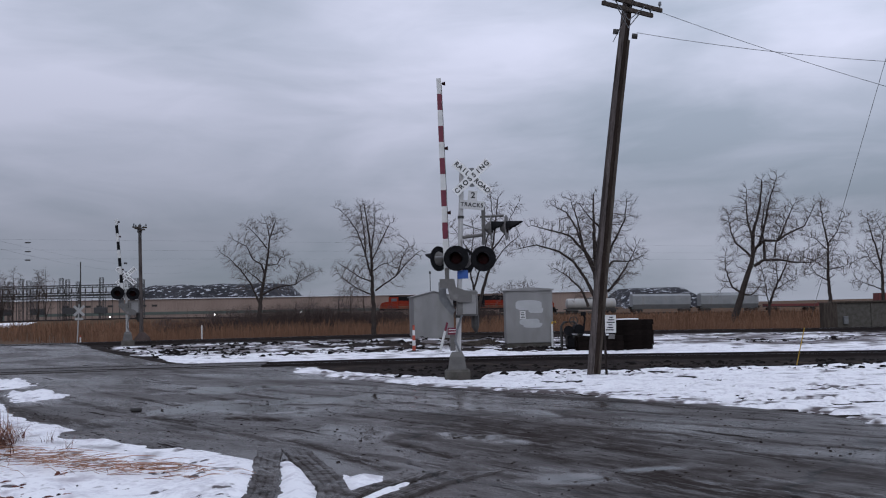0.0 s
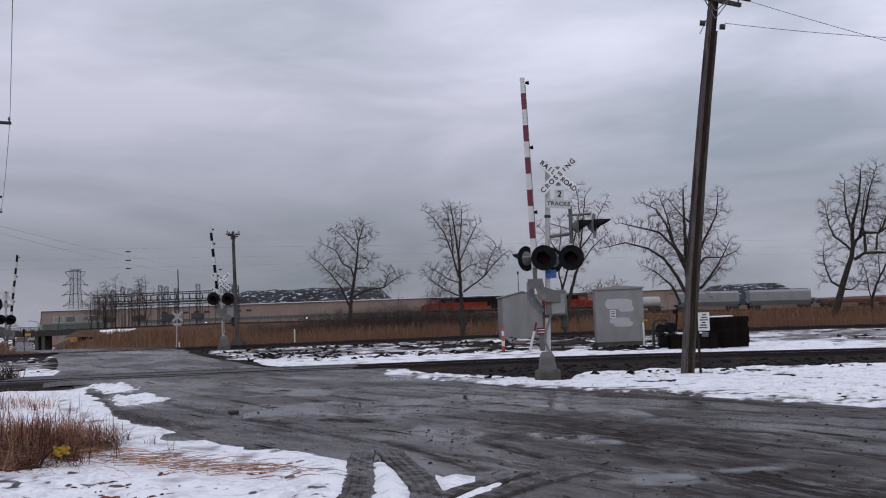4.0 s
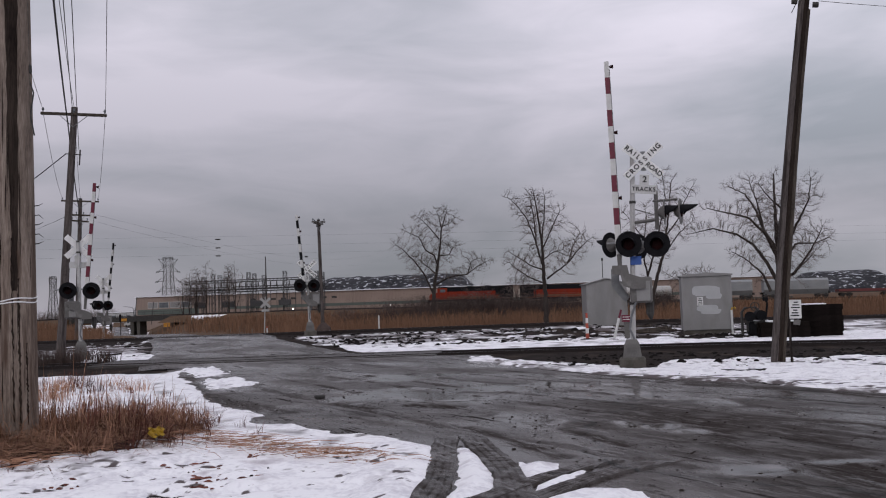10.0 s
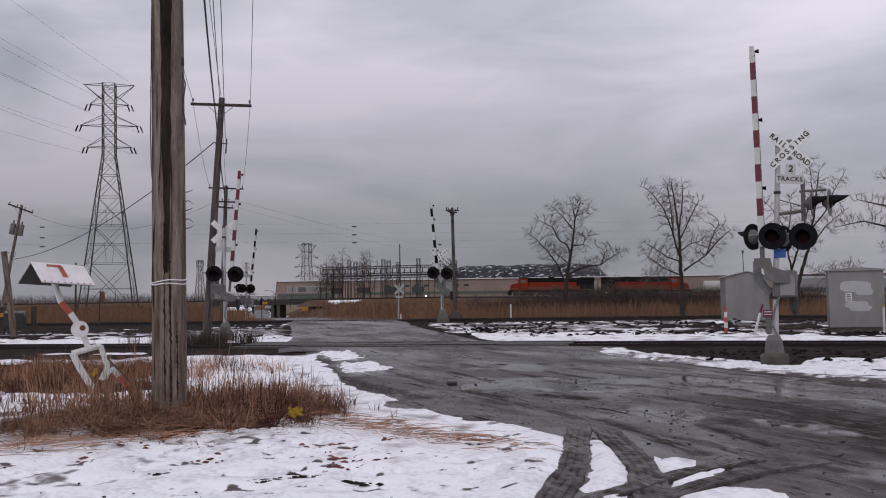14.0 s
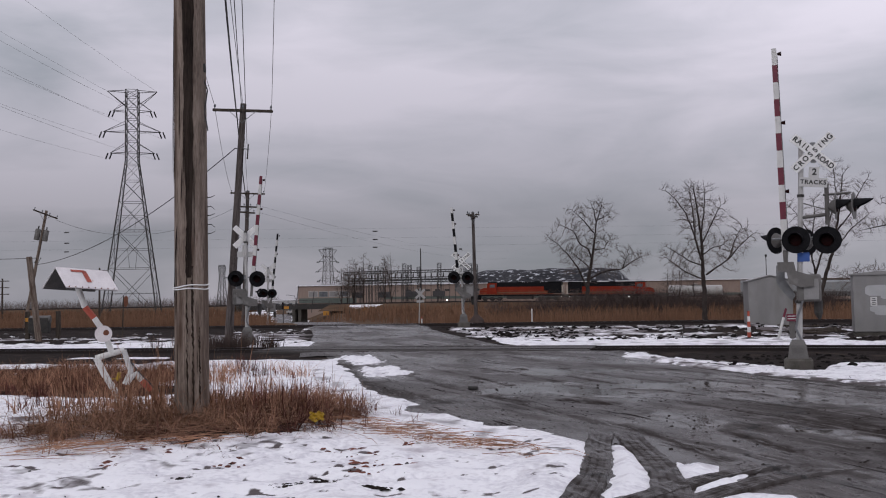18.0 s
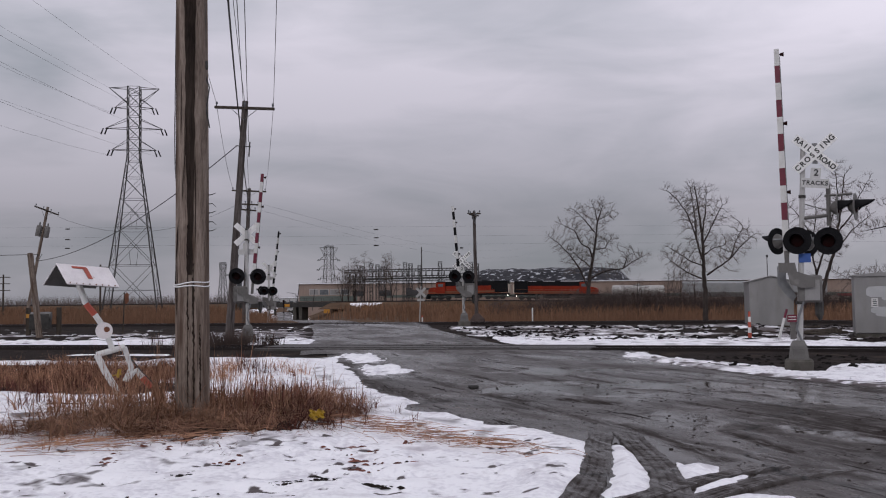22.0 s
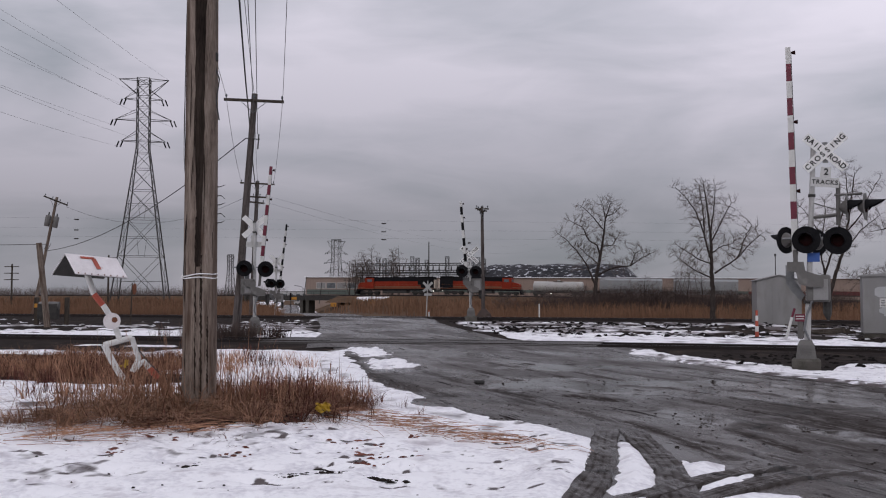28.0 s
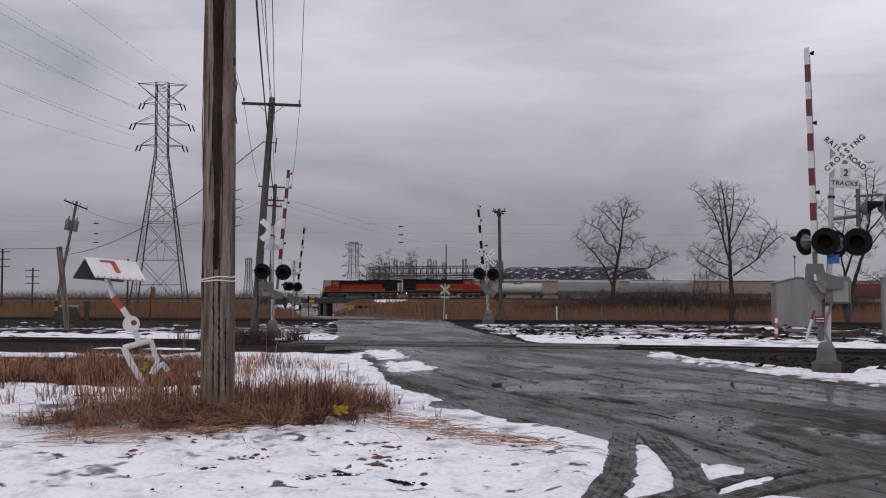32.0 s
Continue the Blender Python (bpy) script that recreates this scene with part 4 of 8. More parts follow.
clods("mud_clods", 2600, 3, (-2.5, 9.5, 7.5, 20), 0.006, 0.016, "mud", "small dark mud clods and gravel on the road", lambda x, y: x > -0.6 + (14 - y) * 0.35, 0.5)
clods("mud_clods", 2200, 4, (-2.6, 0.6, 8.2, 9.6), 0.012, 0.032, "mud", "small dark mud clods on the snow", lambda x, y: (np.abs((y - 8.95) - 0.25 * np.sin(2.3 * x) - 0.2 * np.sin(5 * x)) < 0.07) & (value_noise(x, y, 0.35, 71) > 0.0), 0.12)
clods("dead_leaves", 1000, 15, (-5.5, -0.2, 9.3, 11.6), 0.012, 0.034, "weed_brown", "dark sodden dead leaves on the snow", lambda x, y: value_noise(x, y, 0.5, 51) > 0.15, 0.15)
clods("mud_clods", 90, 14, (-4.5, 1.2, 8.0, 11.0), 0.005, 0.012, "mud", "small dark crumbs on the snow", None, 0.12)
clods("track_gravel", 2600, 5, (5.5, 30, 8, 28), 0.025, 0.07, "ballast", "dark gravel spilled over the trackside snow", lambda x, y: (24.6 < x * SN + y * CS) & (x * SN + y * CS < 29.6) & (x * CS - y * SN > 0))
clods("track_gravel", 9000, 6, (-8, 34, 28, 54), 0.035, 0.085, "ballast", "dark gravel showing through the snow between the tracks", lambda x, y: (36.6 < x * SN + y * CS) & (x * SN + y * CS < 49.6) & (np.abs(x * CS - y * SN - (ROAD_U0 + ROAD_K * (x * SN + y * CS))) > 4.2) & (value_noise(x, y, 2.2, 41) + 0.5 * value_noise(x, y, 0.5, 46) > np.where(x * CS - y * SN > 7, 0.45, 0.1)), 0.8, True)


def tyre_track(points, width, label):
    """A ribbed tread print pressed in mud: long grooves and cross lugs."""
    line = run(points, 120)
    cx, cy = np.array([q[0] for q in line]), np.array([q[1] for q in line])
    dx, dy = np.gradient(cx), np.gradient(cy)
    ln = np.hypot(dx, dy)
    nx, ny = -dy / ln, dx / ln
    way = np.cumsum(ln)
    n = 25
    rows = []
    for j in range(n):
        w = (j / (n - 1) - 0.5) * width * (1 + 0.10 * value_noise(way * 2.0, 0 * way + (j > n / 2), 0.5, 81))
        groove = 0.004 * ((j // 2) % 3 == 0) + 0.0006 * np.sin(way * 42 + j * 0.9) + 0.001 * np.sin(way * 3 + 0.3 * j)
        side = 0.008 * (abs(j / (n - 1) - 0.5) > 0.44)
        x, y = cx + nx * w + 0.012 * np.sin(way * 2.2), cy + ny * w
        z = lot_height(x, y) + 0.022 - groove + side - 0.03 * (j in (0, n - 1)) - 0.05 * np.clip(1 - way / 1.1 + 0.5 * value_noise(x, y, 0.12, 82), 0, 1) + 0.003 * value_noise(x, y, 0.07, 83)
        rows.append(np.stack([x, y, z], -1))
    v = np.stack(rows, 1).reshape(-1, 3)
    f = [(i * n + j, i * n + j + 1, (i + 1) * n + j + 1, (i + 1) * n + j) for i in range(len(line) - 1) for j in range(n - 1)]
    me = bpy.data.meshes.new("tyre_track")
    me.from_pydata(v.tolist(), [], f)
    me.materials.append(M["asphalt"])
    fade = np.repeat(np.clip((way - 0.4) / 1.2, 0, 1), n) * np.clip(0.85 + 0.6 * value_noise(v[:, 0], v[:, 1], 0.09, 84), 0, 1.3)
    lug = np.tile(0.50 + 0.25 * (np.arange(n) // 2 % 3 == 0), len(line))
    me.attributes.new("mud", "FLOAT", "POINT").data.foreach_set("value", (fade * lug).astype(np.float32))
    me.shade_smooth()
    return tagged(new("tyre_track", me), label, "tyre track", kind="stuff")


tyre_track([(2.15, 12.6), (2.0, 11.6), (1.86, 10.71), (1.66, 9.62), (1.36, 8.51), (1.17, 7.83), (0.7, 6.4)], 0.31, "ribbed tyre print in wet mud along the snow edge")
tyre_track([(2.34, 12.6), (2.33, 11.38), (2.30, 10.48), (2.24, 9.61), (2.15, 8.91), (2.03, 8.3), (1.8, 6.8)], 0.33, "ribbed tyre print in wet mud between snow patches")
tyre_track([(3.9, 9.7), (3.33, 9.38), (2.83, 9.01), (2.39, 8.58), (2.02, 8.26), (1.7, 7.98), (0.9, 7.0)], 0.22, "tyre print crossing between two snow patches")
tyre_track([(4.3, 9.4), (3.44, 8.94), (3.02, 8.63), (2.58, 8.24), (2.24, 7.9), (1.92, 7.63), (1.2, 6.8)], 0.24, "tyre print in dark mud beside the last snow patch")

# ---- crossing signals ----


def lettering(name, body, size, parent, m, mat="letter", spacing=1.0, label=""):
    """Words as a thin mesh that stands 3 mm off the board behind it, reading along x, upright along z."""
    cu = bpy.data.curves.new(name, "FONT")
    cu.body, cu.size, cu.align_x, cu.align_y, cu.extrude, cu.offset, cu.space_character = body, size, "CENTER", "CENTER", 0.002, 0.028 * size, spacing
    tmp = new(name, cu)
    bpy.context.view_layer.update()
    me = bpy.data.meshes.new_from_object(tmp.evaluated_get(bpy.context.evaluated_depsgraph_get()))
    bpy.data.objects.remove(tmp)
    me.materials.clear()
    me.materials.append(M[mat])
    ob = new(name, me)
    ob.parent = parent
    ob.matrix_basis = m @ pose(0, 0, 0, 90, 0, 0)
    if label:
        tagged(ob, label)
    return ob


def disc(b, c, axis, r, thick, n=20, r2=None):
    c, axis = Vector(c), Vector(axis).normalized()
    return b.tube([c - axis * thick / 2, c + axis * thick / 2], [r, r2 if r2 is not None else r], n)


def signal_light(parent, x, z, y=0.0, turn=0.0, back="black_paint"):
    """A flasher: round black backing, grey cone behind it, red lens and a deep visor. It faces -y, turned about z."""
    m = pose(x, y, z, 0, 0, turn)
    b = Build()
    disc(b, (0, 0, 0), (0, 1, 0), 0.33, 0.02, 28)
    top = part("signal_light", b, back, parent, "round flasher backing")
    top.matrix_basis = m
    cone = Build()
    cone.tube([(0, 0.012, 0), (0, 0.09, 0), (0, 0.17, 0)], [0.19, 0.15, 0.06], 20)
    part("housing", cone, "grey_paint", top, "grey cast lamp housing", True)
    ln = Build()
    ln.tube([(0, -0.012, 0), (0, -0.05, 0), (0, -0.065, 0)], [0.15, 0.13, 0.05], 20)
    part("lens", ln, "lens_red", top, "unlit dark red lens", True)
    v = Build()
    n = 18
    vs, fs = [], []
    for i in range(n + 1):
        a = radians(-20 + 220 * i / n)
        depth = 0.07 + 0.36 * max(0.0, math.sin(a)) ** 0.8
        for rr in (0.165, 0.175):
            vs += [(rr * math.cos(a), -0.012, rr * math.sin(a)), (rr * math.cos(a), -0.012 - depth, rr * math.sin(a) - 0.02)]
    for i in range(n):
        k = i * 4
        fs += [(k, k + 1, k + 5, k + 4), (k + 2, k + 6, k + 7, k + 3), (k + 1, k + 3, k + 7, k + 5)]
    v.add(vs, fs)
    part("visor", v, "black_paint", top, "black sheet visor")
    return top


def crossing_signal(m, label, front=True, lean=0.0, arm_tilt=0.0, arm_side=-1, arm_tip=7.85, side_pair=False, rear_pair=True, blue=False, box_side=1, arm_dark=False, cz=5.28, fz=3.15, apart=0.70, arm_x=0.0, mid=0.25):
    """A railway crossing mast with crossbuck, flashers, gate machine and a raised gate arm. It faces -y."""
    g = thing("crossing_signal", m, label, "crossing signal", "crossing signals")
    b = Build().box((0, 0, 0.13), (0.66, 0.66, 0.40), bevel=0.05)
    part("foundation", b, "concrete", g, "weathered concrete block")
    b = Build()
    b.add([(sx * w, sy * w, z) for z, w in ((0.33, 0.235), (0.42, 0.225), (0.66, 0.19), (0.78, 0.13)) for sx, sy in ((-1, -1), (1, -1), (1, 1), (-1, 1))],
          [(0, 1, 2, 3)] + [(k + i, k + (i + 1) % 4, k + 4 + (i + 1) % 4, k + 4 + i) for k in (0, 4, 8) for i in range(4)] + [(12, 13, 14, 15)])
    junction = part("junction_base", b, "grey_paint", g, "grey cast junction box base")
    part("cover", Build().box((0, -0.215, 0.5), (0.26, 0.02, 0.2), bevel=0.008), "grey_paint", junction)
    dx = math.tan(radians(lean))
    at = lambda z: z * dx
    top, low = cz + 0.17, fz - 3.15
    b = Build().tube([(at(0.7), 0, 0.7), (at(2.4), 0, 2.4), (at(top), 0, top)], [0.075, 0.07, 0.062], 14)
    mast = part("mast", b, "mast_paint", g, "round pale grey steel mast", True)
    part("cap", Build().tube([(at(top), 0, top - 0.01), (at(top), 0, top + 0.05), (at(top), 0, top + 0.08)], [0.075, 0.06, 0.015], 12), "steel_dark", mast)
    part("clamp", Build().tube([(at(4.25), 0, 4.25), (at(4.28), 0, 4.32)], 0.085, 12), "steel_dark", mast)
    # crossbuck
    cx, off = at(cz) + (0.27 if side_pair else 0.0), (-0.11 if front else 0.11)
    cross = part("crossbuck", Build().box((0, 0, 0), (0.12, 0.05, 0.5)), "steel_grey", g, "bracket behind the two crossed boards")
    cross.matrix_basis = pose(cx, off * 0.55, cz)
    for i, a in enumerate((-42, 42)):
        bl = part("blade", Build().box((0, 0, 0), (1.22, 0.012, 0.229), bevel=0.004), "sign_white", cross, "white reflective crossed board")
        bl.matrix_basis = pose(0, off * 0.45 - 0.013 * i * (1 if front else -1), 0, 0, -a, 0) if front else pose(0, off * 0.45 + 0.013 * i, 0, 0, -a, 0)
        if front:
            for k, ch in enumerate("RAILROAD" if i == 0 else "CROSSING"):
                xx = (-0.525, -0.40, -0.275, -0.155, 0.155, 0.28, 0.405, 0.53)[k] if i == 0 else -0.525 + 0.15 * k
                lettering("letter", ch, 0.175, bl, pose(xx, -0.0095, 0))
    plate = part("track_count_sign", Build().box((0, 0, 0.245), (0.24, 0.01, 0.26), bevel=0.003).box((0, 0, 0), (0.64, 0.01, 0.23), bevel=0.003), "sign_dull", g, "dull white plate under the crossbuck")
    plate.matrix_basis = pose(cx - 0.02, off, cz - 0.73, 0, 6 if side_pair else 0, 0)
    if front:
        lettering("letter", "2", 0.22, plate, pose(0.01, -0.008, 0.25))
        lettering("letter", "TRACKS", 0.145, plate, pose(0, -0.008, 0), spacing=1.15)
    # flashers
    z = fz
    bar = part("flasher_bracket", Build().tube([(-0.45, 0, z + 0.05), (0.85, 0, z + 0.05)], 0.028, 8).tube([(0.35, 0, z - 0.05), (0.35, 0, z + 0.15)], 0.09, 10), "steel_grey", g)
    bar.matrix_basis = pose(at(z) + mid - 0.45, 0, 0)
    signal_light(g, at(z) + mid - apart / 2, z, -0.24, -6)
    signal_light(g, at(z) + mid + apart / 2, z - 0.03, -0.24, -6)
    if rear_pair:
        signal_light(g, at(z) - 0.56, z + 0.02, 0.16, -130)
        signal_light(g, at(z) + 0.14, z - 0.05, 0.22, -140)
    if side_pair:
        s = Build().tube([(at(3.75), 0, 3.75), (0.74, -0.02, 3.80)], 0.045, 10)
        s.tube([(0.78, 0, 3.55), (0.79, 0, 4.55)], 0.055, 10)
        s.tube([(at(4.1), 0, 4.12), (0.76, 0, 3.92)], 0.015, 6)
        s.tube([(0.70, -0.02, 4.28), (1.32, -0.04, 4.30)], 0.03, 8)
        part("side_bracket", s, "grey_paint", g, "grey pipe bracket")
        signal_light(g, 0.98, 3.98, -0.05, 84, "grey_paint")
        signal_light(g, 1.38, 3.98, -0.05, 78, "grey_paint")
    # gate machine
    made = len(g.children)
    bx = 0.30 * box_side
    mech = part("gate_machine", Build().box((bx, 0.05, 2.03), (0.56, 0.42, 0.66), bevel=0.04), "grey_paint", g, "grey sheet steel machine case")
    part("door", Build().box((bx + 0.05, -0.17, 2.0), (0.34, 0.015, 0.5), bevel=0.006), "silver_paint", mech)
    for k in range(4):
        part("bolt", Build().tube([(bx - 0.12 + 0.08 * (k % 2), -0.16, 2.12 + 0.1 * (k // 2)), (bx - 0.12 + 0.08 * (k % 2), -0.19, 2.12 + 0.1 * (k // 2))], 0.014, 8), "steel_dark", mech)
    part("clamp", Build().tube([(at(1.75), 0, 1.66), (at(1.8), 0, 1.74)], 0.11, 12), "steel_dark", mech)
    for dy in (-0.26, 0.30):
        arm_ = Build().prism([(-0.40, 2.62), (-0.02, 2.62), (0.02, 2.40), (0.30, 2.30), (0.42, 2.22), (0.42, 2.02), (0.12, 2.00), (-0.14, 2.10), (-0.20, 2.38), (-0.40, 2.40)], dy, dy + 0.03)
        part("support_arm", arm_, "grey_paint", g, "cranked grey gate arm support")
    w_ = Build().prism([(-0.44, 2.60), (-0.24, 2.62), (-0.24, 2.25), (0.0, 1.86), (-0.10, 1.72), (-0.30, 1.95), (-0.44, 2.15)], 0.22, 0.30)
    part("counterweight", w_, "steel_grey", g, "dark grey cast counterweight")
    part("drop_weight", Build().tube([(0.50, 0.1, 1.72), (0.50, 0.1, 1.42), (0.52, 0.1, 1.26)], [0.10, 0.10, 0.03], 8), "steel_dark", g)
    part("cable", Build().tube([(0.16, -0.12, 1.75), (0.02, -0.14, 1.35), (-0.03, -0.13, 1.05), (0.08, -0.1, 0.78)], 0.028, 8), "steel_grey", g, "flexible grey conduit", True)
    if blue:
        part("blue_plate", Build().box((at(2.75) + 0.08, -0.10, 2.78), (0.28, 0.01, 0.22), bevel=0.003), "blue_sign", g, "small blue plate")
    for o in list(g.children)[made:]:
        if o.name.split(".")[0] in ("gate_machine", "support_arm", "counterweight", "drop_weight"):
            o.matrix_basis = pose(0, 0, low)
    # gate arm, raised
    arm = part("gate_arm", Build().box((0, 0, 0.16), (0.11, 0.07, 0.5), bevel=0.01), "grey_paint", g, "grey hinge channel of the raised arm")
    arm.matrix_basis = pose((-0.20 if arm_side < 0 else 0.24) + arm_x, -0.12, 2.50 + low, 0, arm_tilt, 0)
    tip = arm_tip - 2.5 - low
    zs = [0.30, 1.17, 1.60, 2.02, 2.45, 2.87, 3.30, 3.72, 4.15, 4.57, 5.0, tip]
    zs = [v for v in zs if v < tip - 0.15] + [tip]
    for k in range(len(zs) - 1):
        wdt = 0.15 - 0.03 * zs[k] / 5.4
        part("band", Build().box((0, 0, (zs[k] + zs[k + 1]) / 2), (wdt, 0.03, zs[k + 1] - zs[k] - 0.002)), ("black_paint" if arm_dark else "red_paint") if k % 2 else "white_paint", arm, "red reflective band" if k % 2 else "white band")
    for zl in (1.85, 3.55, tip - 0.15):
        if zl < tip:
            lamp = part("arm_lamp", Build().tube([(0.075, 0, zl), (0.17, 0, zl)], [0.03, 0.055], 10), "lens_red", arm, "small dark red arm lamp")
            part("bracket", Build().box((0.05, 0, zl), (0.08, 0.02, 0.02)), "steel_dark", lamp)
    part("wire", Build().tube([(0.085, -0.02, 0.4), (0.08, -0.02, 2.0), (0.07, -0.02, tip - 0.2)], 0.008, 5), "wire", arm)
    return g


near_x, near_y = 8.85, 22.95
nu, npp = near_x * CS - near_y * SN, near_x * SN + near_y * CS
crossing_signal(stand(nu, npp, -5, -0.06), "white crossing mast with lettered crossbuck, flashers and raised red-striped gate", lean=2.6, arm_tilt=-1.0, arm_tip=7.97, cz=5.32, fz=3.2, side_pair=True, blue=True)
crossing_signal(stand(-12.5, 49.4, 14), "crossing mast between the tracks with raised gate and lettered crossbuck", lean=-1.2, arm_tilt=-4.5, arm_tip=6.55, cz=3.62, fz=2.75, rear_pair=False, arm_dark=True, mid=-0.05, apart=0.74)
crossing_signal(stand(-18.17, 35.4, 26), "crossing mast seen from behind with blank crossbuck and raised gate", front=False, lean=-0.6, arm_tilt=5.0, arm_tip=7.05, arm_side=1, rear_pair=False, box_side=-1, cz=4.52, fz=2.78, apart=0.86, arm_x=-0.06, mid=0.02)
crossing_signal(stand(-30.92, 63.5, 26), "distant crossing mast seen from behind with raised dark gate", front=False, lean=0.5, arm_tilt=6.0, arm_tip=7.5, arm_side=1, rear_pair=True, arm_dark=True, cz=4.75, fz=3.1, apart=0.62, mid=0.0)

# ---- signal cabinets and trackside clutter ----
cab = thing("signal_cabinet", stand(6.66, 40.2, -4), "tall silver signal cabinet with pale repaint patches beside the track", "cabinet", "signal cabinets")
part("body", Build().box((0, 0, 1.29), (1.96, 1.5, 2.24), bevel=0.03), "silver_paint", cab, "weathered silver sheet metal body")
part("roof", Build().prism([(-1.05, 2.38), (1.05, 2.38), (1.05, 2.44), (0, 2.53), (-1.05, 2.44)], -0.82, 0.82), "silver_paint", cab, "low pitched overhanging roof")
part("plinth", Build().box((0, 0, 0.1), (1.9, 1.4, 0.24)), "concrete", cab)
for sx in (-0.955, 0.955):
    part("corner_trim", Build().box((sx, -0.757, 1.29), (0.07, 0.02, 2.22)), "silver_paint", cab)
rnd = random.Random(3)
for cx, cz, w, h in ((-0.02, 1.78, 1.1, 0.42), (0.28, 1.56, 0.62, 0.24), (0.0, 1.06, 0.84, 0.28), (0.14, 0.94, 0.8, 0.24)):
    o = [(cx + w / 2 * math.cos(a) * (1 + rnd.uniform(-0.22, 0.05)) * 1.25, cz + h / 2 * math.sin(a) * (1 + rnd.uniform(-0.2, 0.1)) * 1.25) for a in [2 * math.pi * k / 14 for k in range(14)]]
    o = [(max(cx - w / 2, min(cx + w / 2, a)), max(cz - h / 2, min(cz + h / 2, c))) for a, c in o]
    part("repaint_patch", Build().prism(o, -0.756 - 0.001 * rnd.random(), -0.752), "patch_paint", cab, "pale overpainted patch")
notice = part("notice", Build().box((-0.28, -0.760, 1.36), (0.24, 0.008, 0.34)), "white_paint", cab, "white notice with small print")
for k in range(4):
    part("print_bar", Build().box((-0.28, -0.766, 1.46 - 0.07 * k), (0.12 + 0.04 * (k % 2), 0.003, 0.03)), "letter", notice)

shed = thing("signal_shed", stand(2.95, 47.6, 4), "plain silver gabled signal shed behind the cabinet", "shed", "signal cabinets")
part("body", Build().prism([(-0.98, 0.0), (0.98, 0.0), (0.98, 2.17), (0, 2.41), (-0.98, 2.17)], -1.1, 1.1), "silver_paint", shed, "grey ribbed sheet metal walls")
for sx in (-1, 1):
    part("roof", Build().prism([(0, 2.42), (sx * 1.06, 2.16), (sx * 1.06, 2.20), (0, 2.46)], -1.18, 1.18), "silver_paint", shed)
for k in range(7):
    part("rib", Build().box((-0.9 + 0.3 * k, -1.105, 1.08), (0.02, 0.012, 2.12)), "silver_paint", shed)
part("antenna", Build().tube([(0.0, 0, 2.4), (0.0, 0, 3.4)], 0.02, 6).tube([(0.0, 0, 3.35), (0.0, 0, 3.47)], 0.05, 8), "steel_dark", shed, "thin rooftop antenna")

blk = thing("tie_stack", stand(10.05, 36.6, -3), "stack of old black railway ties with snow on top", "tie stack")
tie_me = Build().box((0, 0, 0), (1.72, 0.24, 0.198), bevel=0.008).mesh("old_tie", M["tie_black"])
for lv in range(6):
    for k in range(4):
        share("old_tie", tie_me, blk, pose(rnd.uniform(-0.03, 0.03), -0.4 + 0.26 * k, 0.1 + 0.2 * lv, 0, 0, rnd.uniform(-1, 1)))
part("snow_cap", Build().box((-0.1, 0.0, 1.22), (0.9, 0.7, 0.05), bevel=0.02), "snow", blk)
low = thing("tie_stack", stand(8.75, 36.2, -3), "low pile of black ties with snow beside the stack", "tie stack")
for lv in range(3):
    for k in range(4):
        share("old_tie", tie_me, low, pose(rnd.uniform(-0.03, 0.03), -0.4 + 0.26 * k, 0.1 + 0.2 * lv, 0, 0, rnd.uniform(-2, 2)))
part("snow_cap", Build().box((0, 0.0, 0.63), (1.1, 0.8, 0.05), bevel=0.02), "snow", low)

sw = thing("switch_machine", stand(8.0, 37.6, 0), "black switch machinery with pipes beside the cabinet", "switch machine")
part("case", Build().box((0.25, 0.1, 0.30), (0.9, 0.6, 0.55), bevel=0.08), "black_paint", sw)
part("drum", Build().tube([(0.25, -0.3, 0.82), (0.25, 0.3, 0.82)], 0.19, 14), "black_paint", sw)
part("lever", Build().tube([(0.45, 0, 0.5), (0.56, 0, 1.25), (0.50, 0, 1.42)], 0.04, 8).box((0.5, 0, 1.42), (0.2, 0.1, 0.16), bevel=0.02), "black_paint", sw)
part("flange", Build().tube([(-0.2, -0.40, 0.78), (-0.2, -0.32, 0.78)], 0.19, 12).tube([(-0.2, -0.36, 0.78), (-0.2, 0.2, 0.78)], 0.09, 10), "black_paint", sw)
part("pipework", Build().tube([(-0.42, 0, 0.05), (-0.42, 0, 0.95), (-0.30, 0, 1.10), (0.1, 0, 1.12), (0.25, 0, 0.95)], 0.055, 8).tube([(-0.2, 0, 0.2), (-0.2, 0, 0.8)], 0.07, 8).tube([(0.0, -0.2, 0.5), (0.42, -0.2, 0.62), (0.62, -0.2, 0.4), (0.7, -0.2, 0.05)], 0.045, 8), "steel_dark", sw, "bent dark pipes", True)
part("hand_wheel", Build().tube([(0.16 * math.cos(a), -0.42, 1.16 + 0.16 * math.sin(a)) for a in [2 * math.pi * k / 16 for k in range(17)]], 0.02, 6).tube([(0, -0.42, 1.0), (0, -0.42, 1.32)], 0.014, 6), "steel_dark", sw)
part("snow_cap", Build().box((0.3, 0.05, 0.60), (0.5, 0.4, 0.05), bevel=0.02), "snow", sw)
pipe = thing("vent_pipe", stand(7.45, 38.9, 0), "pale crooked vent pipe with yellow elbow", "pipe")
part("pipe", Build().tube([(0, 0, 0), (0, 0, 1.0)], 0.04, 8), "white_paint", pipe)
part("elbow", Build().tube([(0, 0, 1.0), (0.03, 0, 1.08), (0.12, 0, 1.1), (0.16, 0, 1.04)], 0.04, 8), "yellow_paint", pipe)

